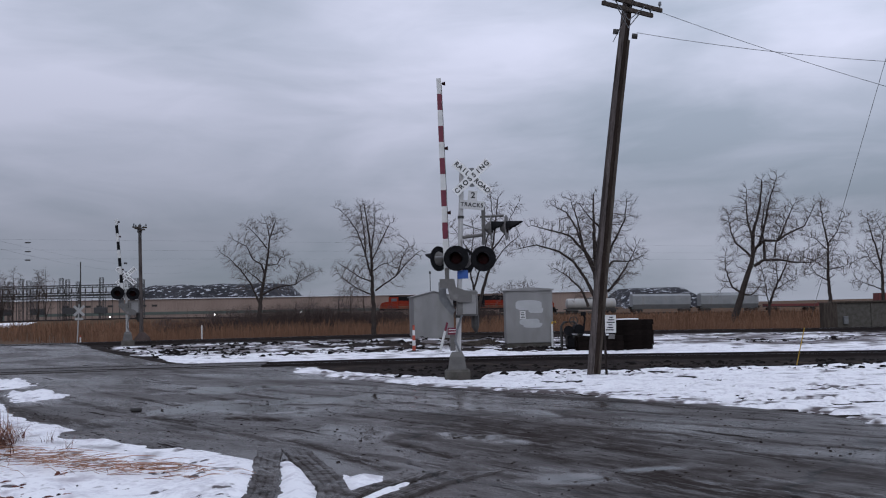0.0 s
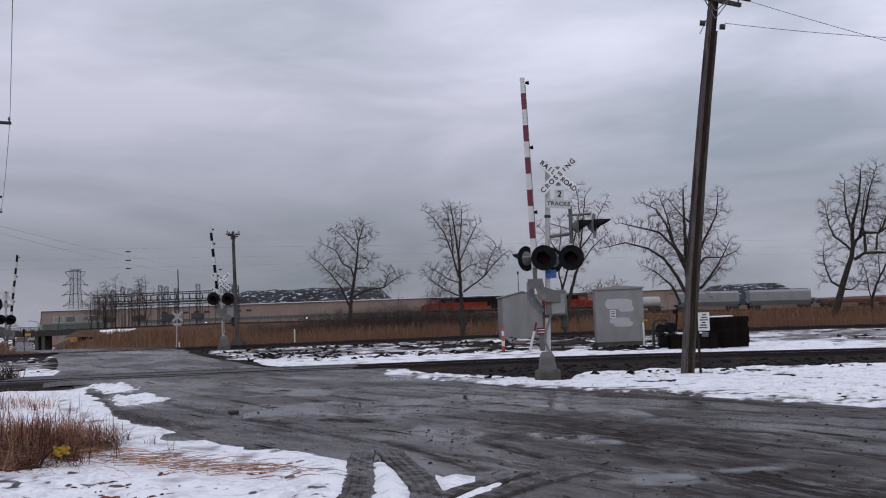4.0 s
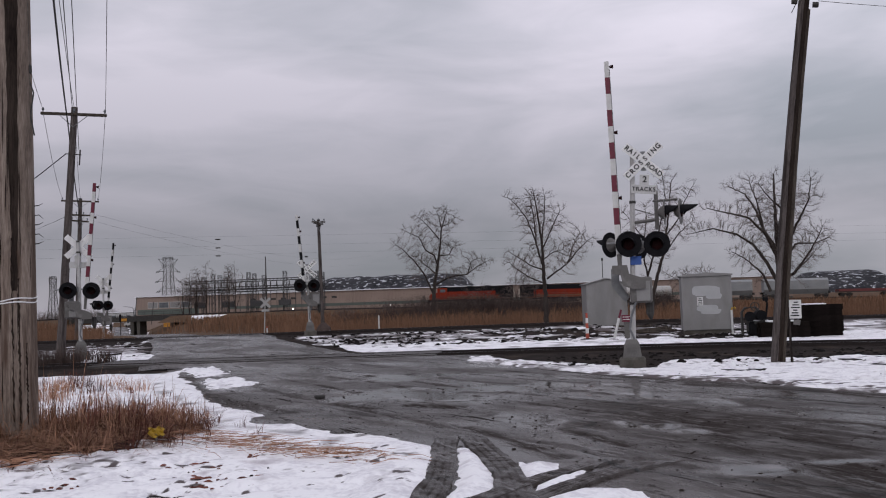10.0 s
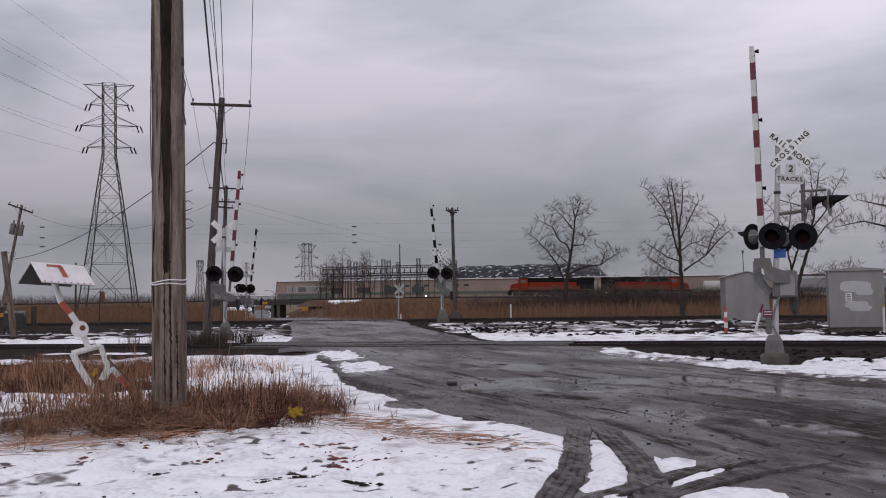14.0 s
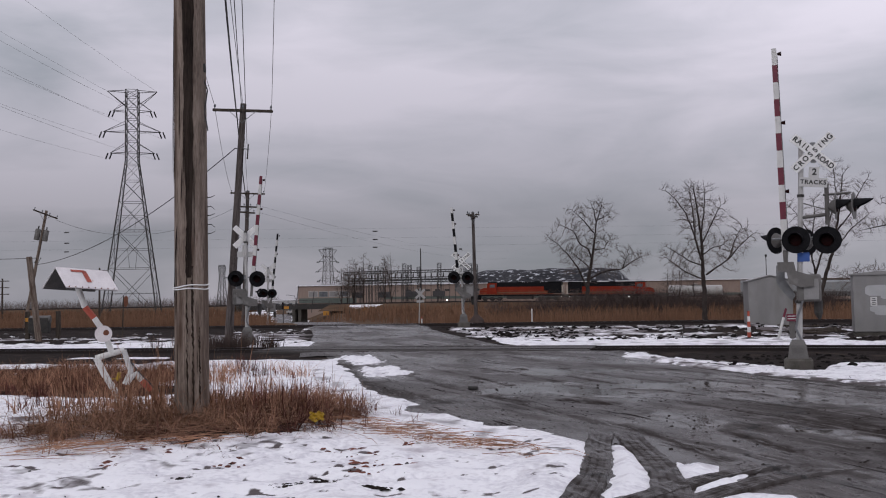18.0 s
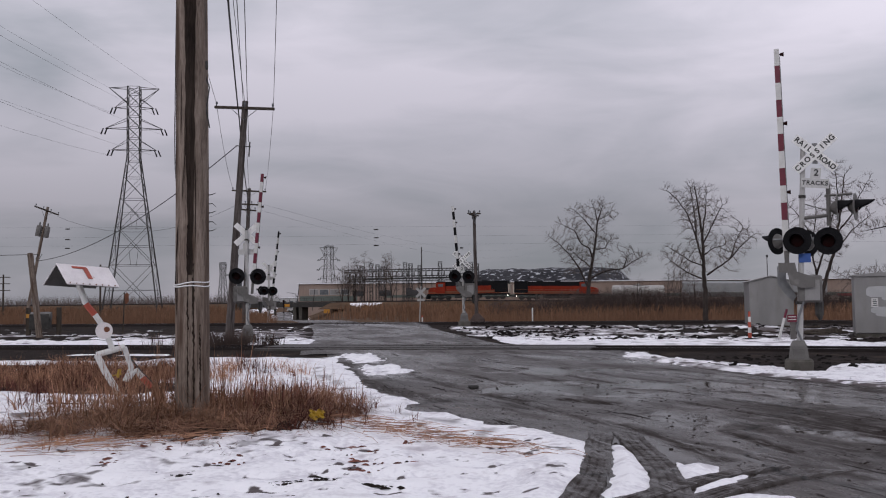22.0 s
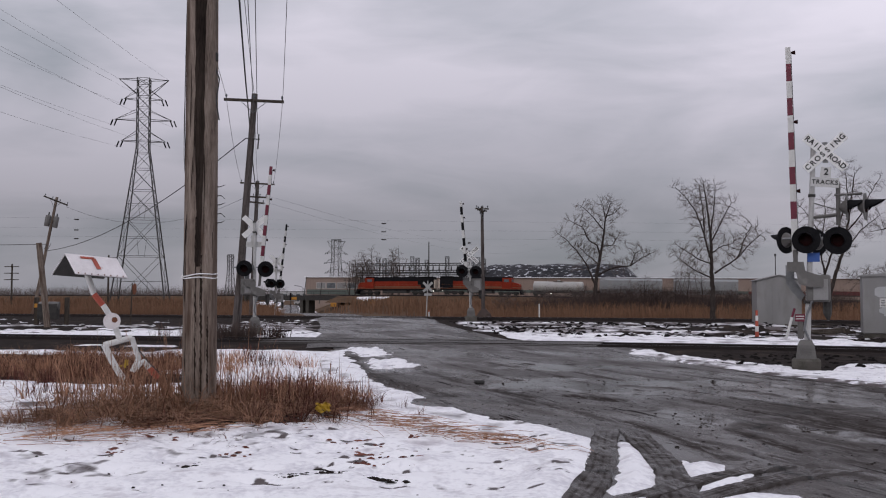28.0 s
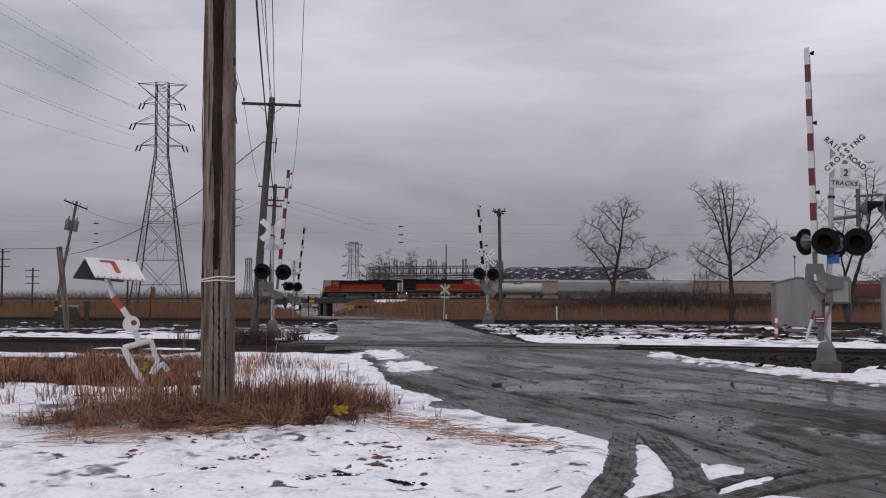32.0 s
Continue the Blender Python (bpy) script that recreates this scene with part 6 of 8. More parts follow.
# ---- train line: embankment, bridge ----
LINE_P, LINE_Z = 233.0, 1.42
FALL = 0.0155


def line_z(u):
    """The train line lies level as far as the bridge and falls gently past it."""
    return LINE_Z - FALL * min(max(0.0, u + 60), 190)


BR0, BR1 = -121.0, -94.0
emb = thing("embankment", Matrix(), "low railway embankment with dark cinder sides", "embankment", kind="structure")
prof = [(-12, -1.8), (12, -1.8), (3.2, -0.15), (-3.2, -0.15)]
for a, c in ((-900, BR0), (BR1, 900)):
    way = [(u_, LINE_P, line_z(u_)) for u_ in ((a, c) if c < 0 else (a, -60, 130, c))]
    part("bank", sweep(prof, way), "field", emb, "grassy brown bank")
    part("ballast", sweep([(-3.0, -0.3), (3.0, -0.3), (1.8, 0.0), (-1.8, 0.0)], way), "ballast", emb, "dark gravel ballast")
for side in (-0.755, 0.755):
    part("rail", sweep(RAIL, [(u_, LINE_P + side, line_z(u_)) for u_ in (-900, -60, 130, 900)]), "rail_steel", emb, "rust-brown steel rail")

bridge = thing("rail_bridge", pose(*xy((BR0 + BR1) / 2, LINE_P), LINE_Z, 0, 0, -SKEW), "dark steel girder railway bridge over the road", "bridge")
L_ = BR1 - BR0
part("deck", Build().box((0, 0, -0.2), (L_, 4.6, 0.3)), "steel_dark", bridge)
for sy in (-2.2, 2.2):
    gd = part("girder", Build().box((0, sy, -0.75), (L_, 0.25, 1.1)), "steel_dark", bridge, "dark plate girder")
    for k in range(15):
        part("stiffener", Build().box((-L_ / 2 + 0.9 + k * (L_ - 1.8) / 14, sy * 1.08, -0.75), (0.12, 0.1, 1.05)), "steel_dark", gd)
    rl = part("handrail", Build().tube([(-L_ / 2, sy, 1.1), (L_ / 2, sy, 1.1)], 0.05, 6), "steel_dark", bridge)
    for k in range(12):
        part("baluster", Build().tube([(-L_ / 2 + k * L_ / 11, sy, -0.1), (-L_ / 2 + k * L_ / 11, sy, 1.1)], 0.04, 6), "steel_dark", rl)
for x_ in (2.6, 4.3):
    part("pier", Build().box((x_, 0, -3.2), (0.9, 4.2, 4.2), bevel=0.05), "concrete", bridge, "dark concrete pier")
for x_ in (-L_ / 2 - 0.4, L_ / 2 + 0.4):
    part("abutment", Build().box((x_, 0, -2.8), (1.2, 7.0, 5.4), bevel=0.05), "concrete", bridge)
part("clearance_board", Build().box((L_ / 2 - 1.4, -2.45, -2.0), (1.9, 0.08, 1.9), bevel=0.02), "amber_paint", bridge, "weathered amber board")
part("height_board", Build().box((0.6, -2.45, -0.75), (1.6, 0.08, 0.7), bevel=0.02), "amber_paint", bridge, "small amber board on the girder")
ws = thing("warning_sign", stand(-75.2, 205.0, 0, -0.9), "amber diamond warning sign on a post by the road", "road sign")
part("post", Build().tube([(0, 0, 0), (0, 0, 2.3)], 0.08, 6), "steel_dark", ws)
part("plate", Build().box((0, -0.1, 1.4), (0.85, 0.04, 0.85), pose(0, 0, 0, 0, 45, 0)), "amber_paint", ws)
sgn = thing("railway_signal", stand(-105.6, 226, 0, 0.0), "dark railway signal mast with three red lenses", "railway signal")
part("mast", Build().tube([(0, 0, 0), (0, 0, 6.2)], 0.12, 8), "steel_dark", sgn)
part("head", Build().box((0, -0.2, 5.2), (0.5, 0.2, 1.9), bevel=0.05), "black_paint", sgn)
for z_ in (5.8, 4.7, 3.0):
    part("lens", Build().tube([(0, -0.3, z_), (0, -0.36, z_)], 0.17, 12), "lens_red", sgn)

# beyond the underpass: snowy ground, a pale low building, a street lamp and two parked vans
sheet("snow_cover", np.arange(-75, -25, 1.6), np.arange(262, 430, 2.4), lambda x, y: ground_np(x, y) + 0.05 + 0.25 * value_noise(x, y, 4.0, 81), "snow", kind="stuff", keep=lambda x, y: (np.abs(x * CS - y * SN - road_u(x * SN + y * CS)) > 4.6) & (x * CS - y * SN - road_u(x * SN + y * CS) < 7.5), label="snow on the ground beyond the underpass", category="snow")
hut = thing("low_building", pose(*xy(-172.0, 372), ground(*xy(-172.0, 372)), 0, 0, -SKEW), "pale low flat-roofed building beyond the underpass", "building")
part("wall", Build().box((0, 4, 1.9), (14, 8, 4.2), bevel=0.05), "white_old", hut)
part("roof", Build().box((0, 4, 4.1), (14.6, 8.6, 0.3)), "roof_snow", hut)
for k in range(4):
    part("window", Build().box((-4.8 + 3.2 * k, -0.03, 2.2), (1.7, 0.1, 1.3)), "glass_dark", hut)
lamp_post = thing("street_lamp", pose(*xy(-118.5, 262), ground(*xy(-118.5, 262)), 0, 0, -SKEW), "thin steel street lamp with a curved arm", "street lamp")
part("pole", Build().tube([(0, 0, 0), (0, 0, 7.6), (-0.4, 0, 8.1), (-2.2, 0, 8.4)], 0.09, 6), "steel_grey", lamp_post, smooth=True)
part("lamp_head", Build().box((-2.5, 0, 8.38), (0.9, 0.3, 0.16), bevel=0.04), "steel_grey", lamp_post)
for u_, p_, mat_, tone in ((-143.0, 318, "steel_dark", "dark"), (-150.0, 330, "tank_white", "white")):
    van = thing("parked_van", pose(*xy(u_, p_), ground(*xy(u_, p_)) + 0.05, 0, 0, -SKEW), tone + " delivery van parked on the snow beyond the underpass", "van", "parked vans")
    part("body", Build().prism([(-2.5, 0.4), (2.5, 0.4), (2.5, 2.1), (-1.0, 2.1), (-1.7, 1.4), (-2.5, 1.2)], -0.95, 0.95), mat_, van)
    part("side_window", Build().box((-0.9, -0.96, 1.6), (0.9, 0.03, 0.5)), "glass_dark", van)
    for x_ in (-1.6, 1.6):
        for y_ in (-0.9, 0.9):
            part("wheel", Build().tube([(x_, y_ - 0.1, 0.34), (x_, y_ + 0.1, 0.34)], 0.34, 12), "black_paint", van)

# yard lamps beyond the train line
for u_ in (-66.0, -40.0, -18.2):
    lp = thing("yard_lamp", pose(*xy(u_, 243), 0.2, 0, 0, -SKEW), "lit white yard lamp on a short post", "yard lamp", "yard lamps")
    part("post", Build().tube([(0, 0, -0.9), (0, 0, 1.6)], 0.06, 6), "steel_dark", lp)
    part("bulb", Build().tube([(0, -0.1, 1.55), (0.02, -0.16, 1.75)], [0.10, 0.17], 8), "lamp_white", lp, "glowing white lamp")

# ---- warehouse ----
wh = thing("warehouse", pose(*xy(-128.0, 285), 0.55, 0, 0.42, -SKEW), "long low tan warehouse with a green band and snowy roof edge", "warehouse")
WL = 200.0
bay = Build().box((0, 0, 1.35), (9.95, 30, 10.8)).mesh("wall_bay", M["warehouse"])
for k in range(int(WL / 10)):
    share("wall_bay", bay, wh, pose(5 + 10 * k, 15, 0))
part("green_band", Build().box((25 + WL / 2 - 20, -0.06, 2.6), (WL - 50, 0.1, 0.85)), "green_paint", wh, "dull green painted band")
part("roof", Build().box((WL / 2, 15, 6.85), (WL + 0.6, 31, 0.22)), "roof_snow", wh, "flat roof edge covered in snow")
part("plinth", Build().box((WL / 2, -0.05, 0.4), (WL, 0.12, 0.9)), "concrete", wh)
for k in range(4):
    wnd = part("window", Build().box((5.5 + 3.6 * k, -0.05, 4.1), (3.3, 0.12, 2.0)), "tank_white", wh, "pale window band")
    part("pane", Build().box((5.5 + 3.6 * k, -0.13, 4.1), (2.9, 0.05, 1.6)), "glass_dark" if k % 2 else "silver_paint", wnd)
part("green_base", Build().box((10.5, -0.07, 2.0), (20, 0.1, 1.6)), "green_paint", wh)
for k in range(9):
    part("dock_door", Build().box((38 + 3.2 * k, -0.08, 4.9), (1.6, 0.1, 0.6)), "steel_dark", wh, "dark vent opening")
for u_, h_ in ((-113, 9.5), (-108, 8)):
    ch = thing("lean_mast", pose(*xy(u_, 250), -0.7, 0, 8, -SKEW), "thin leaning mast beside the warehouse", "mast")
    part("mast", Build().tube([(0, 0, -0.3), (0, 0, h_ - 2)], 0.1, 6), "steel_dark", ch)

# ---- substation ----


def lattice(b, w, h, z0=0.0, n=6, r=0.05, top=None, x=0.0, y=0.0):
    """Four legs with diagonal bracing."""
    top = w if top is None else top
    def leg(i, t):
        k = w + (top - w) * t
        sx, sy = ((-1, -1), (1, -1), (1, 1), (-1, 1))[i % 4]
        return (x + sx * k / 2, y + sy * k / 2, z0 + h * t)
    for i in range(4):
        b.tube([leg(i, 0), leg(i, 1)], r, 4, False)
        for j in range(n):
            b.tube([leg(i, j / n), leg(i + 1, (j + 1) / n)], r * 0.6, 3, False)
            b.tube([leg(i, (j + 1) / n), leg(i + 1, (j + 1) / n)], r * 0.6, 3, False)
    return b


sub = thing("substation", pose(*xy(-75.0, 252), -0.7, 0, 0, -SKEW), "dark grey steel lattice substation gantries beyond the tracks", "substation")
for x_, h_ in ((-19.6, 11.0), (-17.6, 11.9), (-15.2, 11.4), (-13.0, 10.9), (-7.0, 11.9), (-4.8, 11.4), (-2.8, 10.9), (3.6, 11.8), (11.2, 11.9), (12.8, 11.4), (14.3, 11.0)):
    part("column", lattice(Build(), 0.9, h_ + 1.3, n=10, r=0.07), "gantry_steel", sub).matrix_basis = pose(x_, (x_ * 3.7) % 5, 0)
for z_, y_ in ((10.5, 0), (8.6, 0.5), (7.9, 4)):
    b = Build()
    for dz in (0, 0.55):
        b.tube([(-24, y_, z_ + dz), (15.5, y_, z_ + dz)], 0.13, 4)
    for k in range(40):
        b.tube([(-24 + k, y_, z_), (-23.4 + k, y_, z_ + 0.55)], 0.07, 3, False)
    part("beam", b, "gantry_steel", sub, "lattice steel beam")
for k in range(22):
    part("stand", Build().tube([(-23 + 1.75 * k, 2, 0), (-23 + 1.75 * k, 2, 7.9)], 0.09, 5), "gantry_steel", sub)
    part("insulator_stack", Build().tube([(-22.4 + 1.75 * k, 0.3, 8.9), (-22.4 + 1.75 * k, 0.3, 10.3)], [0.22, 0.14], 6), "steel_dark", sub)
for k in range(5):
    part("switchgear", Build().box((-20 + 8 * k, 1, 4.4), (3.2, 1.6, 1.6), bevel=0.1), "gantry_steel", sub)
tp = thing("substation_pole", pose(*xy(-74.0, 246), -0.7, 0, 0, -SKEW), "single tall dark pole by the substation", "pole")
part("shaft", Build().tube([(0, 0, -0.3), (0, 0, 16.8)], [0.22, 0.14], 7), "steel_dark", tp)


def pylon(m, h, base, waist, label, arms, r=0.09, mat="steel_dark", hang=1.2):
    """A lattice transmission tower: splayed body, straight neck, paired arms with insulators."""
    g = thing("pylon", m, label, "pylon", "lattice pylons")
    wz = 0.69 * h
    def w_at(z):
        return base + (waist - base) * min(1.0, z / wz)
    lev, z = [0.0], 0.0
    while z < h - 0.1:
        z = min(h, z + max(1.15, w_at(z) * 0.95))
        lev.append(z)
    def corner(i, z):
        k = w_at(z) / 2
        sx, sy = ((-1, -1), (1, -1), (1, 1), (-1, 1))[i % 4]
        return Vector((sx * k, sy * k, z))
    for i in range(4):
        part("leg", Build().tube([corner(i, 0), corner(i, wz), corner(i, h)], [r * 1.5, r * 1.2, r], 4), mat, g)
    b = Build()
    for z0, z1 in zip(lev, lev[1:]):
        for i in range(4):
            a, c, d, e_ = corner(i, z0), corner(i + 1, z0), corner(i, z1), corner(i + 1, z1)
            b.tube([a, e_], r * 0.55, 3, False).tube([c, d], r * 0.55, 3, False).tube([d, e_], r * 0.55, 3, False)
            if w_at(z0) > 5:
                b.tube([(a + c) / 2, (a + e_) / 2], r * 0.4, 3, False).tube([(a + d) / 2, (c + e_) / 2], r * 0.4, 3, False)
    part("bracing", b, mat, g, "crossed steel bracing", kind="stuff")
    for z, half, drop in arms:
        for sx in (-1, 1):
            a = Build()
            k = waist / 2
            if drop:
                tipp = Vector((sx * half, 0, z))
                for y_ in (-k, k):
                    a.tube([(sx * k, y_, z), tipp], r * 0.7, 4).tube([(sx * k, y_, z + 1.9), tipp], r * 0.55, 4)
                arm = part("arm", a, mat, g, "tapered lattice arm")
                for q in (-0.35, 0.35):
                    part("insulator", Build().tube([tipp + Vector((q, 0, 0)), tipp + Vector((q + 0.45 * sx, 0, -hang))], 0.14, 6), "black_paint", arm)
            else:
                tipp = Vector((sx * half, 0, z))
                for y_ in (-k, k):
                    a.tube([(sx * k, y_, z), tipp], r * 0.7, 4).tube([(sx * k, y_, z - 3.0), tipp], r * 0.7, 4)
                part("arm", a, mat, g, "raised top arm")
    return g


tower = pylon(pose(*xy(-106.5, 160), -0.6, 0, 0, 10), 44.6, 10.2, 2.3, "tall grey steel lattice pylon with three pairs of arms", ((44.4, 4.7, 0), (40.5, 3.7, 1), (36.4, 5.4, 1), (32.2, 4.2, 1)))
pylon(pose(*xy(-131.6, 320), -0.7, 0, 0, 30), 22.5, 4.5, 2.6, "short dense lattice pylon behind the warehouse", ((21.8, 3.6, 0), (17.5, 3.6, 1), (14.0, 4.0, 1), (10.5, 3.6, 1)), mat="steel_dark", hang=0.5)
pylon(pose(-72.0, 322, -0.7, 0, 0, 40), 16, 3.0, 1.5, "distant lattice pylon on the horizon", ((15.5, 1.4, 0),), mat="steel_dark")
for (z, half, drop), s_ in zip(((44.4, 4.7, 0), (40.5, 3.7, 1), (36.4, 5.4, 1), (32.2, 4.2, 1)), (5, 7, 7, 7)):
    for sx in (-1, 1):
        st = tower.matrix_basis @ Vector((sx * half, 0, z - 1.2 * drop))
        wire((st, st + Vector((9.0 + sx, -310, 3))), 0.015, s_, "high voltage conductor strung from the pylon", "pylon conductors")
for k, (x_, h_) in enumerate(((-58.5, 5.5), (-62.0, 9.0), (-48.0, 8.0), (-66, 7.0))):
    y_ = 118 + 9 * k
    ps_ = thing("distant_pole", pose(x_, y_, ground(x_, y_)), "distant dark timber pole beyond the tracks", "utility pole", "distant poles")
    part("shaft", Build().tube([(0, 0, -0.2), (0, 0, h_)], [0.16, 0.12], 7), "wood_dark", ps_)
    if k != 0:
        for z_ in (h_ - 0.4, h_ - 1.4, h_ - 2.4):
            part("crossarm", Build().box((0, -0.12, z_), (2.2, 0.1, 0.12)), "wood_dark", ps_)

# ---- slag heaps ----


def heap(name, u0, u1, p, h, steep, seed, label):
    n, mrow = 46, 14
    v, f = [], []
    for j in range(mrow + 1):
        s = j / mrow
        for i in range(n + 1):
            t = i / n
            u = u0 + (u1 - u0) * t
            edge = min(1.0, min(t, 1 - t) / steep)
            z = h * min(1.0, edge) * math.sin(min(1.0, s * 1.6) * math.pi / 2)
            z *= 1 + 0.07 * noise.noise(Vector((u * 0.06, s * 3, seed)))
            z += 0.8 * noise.noise(Vector((u * 0.15, s * 6, seed + 5)))
            x, y = xy(u, p + 70 * s + 6 * noise.noise(Vector((u * 0.05, s, seed))))
            v.append((x, y, z + 0.3 if j else -1))
    w = n + 1
    for j in range(mrow):
        for i in range(n):
            f.append((j * w + i, j * w + i + 1, (j + 1) * w + i + 1, (j + 1) * w + i))
    b = Build()
    b.v, b.f = v, f
    ob = new(name, b.mesh(name, M["slag"], True))
    return tagged(ob, label, "slag heap")


heap("spoil_mound", -160, -34, 560, 20.5, 0.16, 2.0, "flat-topped dark slag heap streaked with snow")
heap("spoil_mound", 151, 214, 560, 11.8, 0.22, 7.0, "smaller dark slag heap with a dusting of snow")
heap("spoil_mound", 230, 275, 700, 6.5, 0.45, 9.0, "low distant dark slag heap")

# ---- trees ----


def tree(m, limbs, seed, label, r0=0.22, spread=0.62, per=34, tip=0.009, category="tree", group="bare trees"):
    """A bare tree: main limbs given in metres (x, z), the first its trunk; finer branches grow from them towards scattered
    points, thicken by the number of tips that they carry, and end in short twigs."""
    rnd = np.random.RandomState(seed)
    g = thing("bare_tree", m, label, category, group)
    height = max(z for limb in limbs for _, z in limb)
    pos, aims = [], []
    trunk, wood = Build(), Build()
    for i, limb in enumerate(limbs):
        a = np.array(limb, float)
        way = np.concatenate([[0], np.cumsum(np.hypot(*np.diff(a, axis=0).T))])
        k = np.linspace(0, way[-1], max(4, int(way[-1] / 0.25) + 1))
        x, z = np.interp(k, way, a[:, 0]), np.interp(k, way, a[:, 1])
        depth = 0.0 if i == 0 else rnd.uniform(-0.45, 0.45) * way[-1]
        t = k / way[-1]
        x = x + 0.05 * np.sin(5.1 * t + seed + i) * t + rnd.normal(0, 0.018, len(k))
        z = z + 0.05 * np.sin(7.3 * t + 2 * i) * t
        y = depth * t + 0.06 * np.sin(6 * t + i)
        pts = np.stack([x, y, z], -1)
        big = r0 if i == 0 else r0 * min(0.42, 0.13 + 0.045 * way[-1])
        rad = big * (1 - 0.9 * t ** 0.9) + 0.012
        if i == 0:
            rad[0] *= 1.35
        (trunk if i == 0 else wood).tube([Vector(p) for p in pts], list(rad), 8, False)
        pos.append(pts)
        live = pts[(z > 0.42 * height) & (t > 0.45)] if i == 0 else pts[t > 0.22]
        n = int(per * 0.25 * len(live))
        if n:
            pick = rnd.randint(0, len(live), n)
            room = (1.2 - 0.8 * pick / len(live))[:, None]
            aims.append(live[pick] + rnd.normal(0, spread, (n, 3)) * (1, 1, 0.8) * room + (0, 0, 0.15 * spread))
    pos = np.concatenate(pos)
    base_n = len(pos)
    parent = [-1] * base_n
    aims = np.concatenate(aims)
    aims = aims[aims[:, 2] > 0.22 * height]
    reach, step, kill = 2.6 * spread, 0.26 * spread, 0.36 * spread
    d = np.linalg.norm(aims[:, None] - pos[None], axis=2)
    near, dist = d.argmin(1), d.min(1)
    born = {}
    for _ in range(22):
        live = (dist > kill) & (dist < reach)
        if not live.any():
            break
        grown, origin = [], []
        for k in np.unique(near[live]):
            born[k] = born.get(k, 0) + 1
            if born[k] > 2:
                continue
            way = aims[live & (near == k)] - pos[k]
            v = (way / np.linalg.norm(way, axis=1)[:, None]).mean(0)
            v /= np.linalg.norm(v) + 1e-9
            if parent[k] >= 0:
                back = pos[k] - pos[parent[k]]
                v += 0.9 * back / np.linalg.norm(back)
            v += rnd.normal(0, 0.09, 3) + (0, 0, 0.30)
            v /= np.linalg.norm(v) + 1e-9
            grown.append(pos[k] + v * step)
            origin.append(int(k))
        if not grown:
            break
        fresh = np.array(grown)
        start = len(pos)
        pos = np.concatenate([pos, fresh])
        parent += origin
        d = np.linalg.norm(aims[:, None] - fresh[None], axis=2)
        better = d.min(1) < dist
        near = np.where(better, start + d.argmin(1), near)
        dist = np.minimum(dist, d.min(1))
    kids = [[] for _ in range(len(pos))]
    load = np.full(len(pos), tip ** 2.3)
    for k in range(len(pos) - 1, base_n - 1, -1):
        kids[parent[k]].append(k)
        if parent[k] >= base_n:
            load[parent[k]] += load[k]
    rad = np.minimum(load ** (1 / 2.3), 0.3 * r0)
    fine = Build()
    for k in range(base_n, len(pos)):
        first = parent[k] < base_n or max(kids[parent[k]], key=lambda c: load[c]) != k
        if first:
            chain = [parent[k], k]
            while kids[chain[-1]]:
                chain.append(max(kids[chain[-1]], key=lambda c: load[c]))
            fine.tube([Vector(pos[c]) for c in chain], [rad[k]] + [rad[c] for c in chain[1:-1]] + [tip * 0.5], 3, False)
        if len(kids[k]) < 2:
            along = pos[k] - pos[parent[k]]
            along /= np.linalg.norm(along) + 1e-9
            for _ in range(5):
                v = along + rnd.normal(0, 0.36, 3) + (0, 0, 0.45)
                v *= spread * rnd.uniform(0.4, 1.15) / np.linalg.norm(v)
                fine.tube([Vector(pos[k]), Vector(pos[k] + v)], [tip * 0.5, tip * 0.22], 3, False)
    part("trunk", trunk, "bark", g, "dark rough trunk", True)
    if wood.v:
        part("branchwork", wood, "bark", g, "dark spreading limbs", True)
    part("crown", fine, "twig", g, "fine grey-brown bare twigs", kind="stuff")
    return g


T_A = [[(0, 0), (0, 2.3), (0.2, 4.5), (0.8, 7.7), (1.2, 10.7), (1.9, 12.6)], [(0.4, 4.5), (1.5, 5.1), (2.5, 5.4), (3.9, 5.5), (4.9, 6.2), (6.3, 6.9)], [(3.9, 5.5), (4.4, 6.8), (5.2, 7.3)], [(0, 3.5), (-0.8, 5.5), (-1.9, 7.2), (-3.1, 8.5), (-4.2, 9.2)], [(0.5, 5.5), (-0.3, 6.4), (-1.1, 7), (-1.9, 7.8)], [(0.6, 6.8), (0.3, 7.8), (-0.6, 8.3), (-1.3, 9.7), (-2.7, 10.5)], [(0.9, 9.6), (0.1, 10.6), (-0.8, 11.6), (-1.6, 12.2)], [(1.2, 10.7), (1, 12), (0.7, 12.8)], [(0.8, 7.7), (2, 7.8), (2.7, 8.9)], [(1.3, 11), (2.2, 11.3), (2.7, 11.8)]]
T_B = [[(0.1, 0), (0.1, 2.5), (0, 4.5), (0, 6.7), (-0.1, 9.5), (-0.5, 12.4)], [(0.3, 4.3), (1.3, 5), (2.3, 5.7), (3.4, 6.8), (4.5, 7.8)], [(2.3, 5.7), (2.9, 7.1), (3.6, 8.7)], [(0, 3.9), (-1.3, 4.5), (-2.3, 5.3), (-3.3, 6)], [(-0.1, 5.7), (-0.5, 7.7), (-1.2, 9.8), (-2.2, 11.2), (-3.1, 12.1)], [(0, 7.1), (0.8, 8.7), (1.8, 10.7)], [(0, 8.1), (0.3, 10.2), (0.5, 12)], [(-0.5, 7.7), (-0.7, 10.2), (-0.9, 12.6)], [(0.1, 5.1), (-1.3, 5.7), (-2.9, 6.9)], [(0, 6.1), (1.1, 6.8), (2, 7)]]
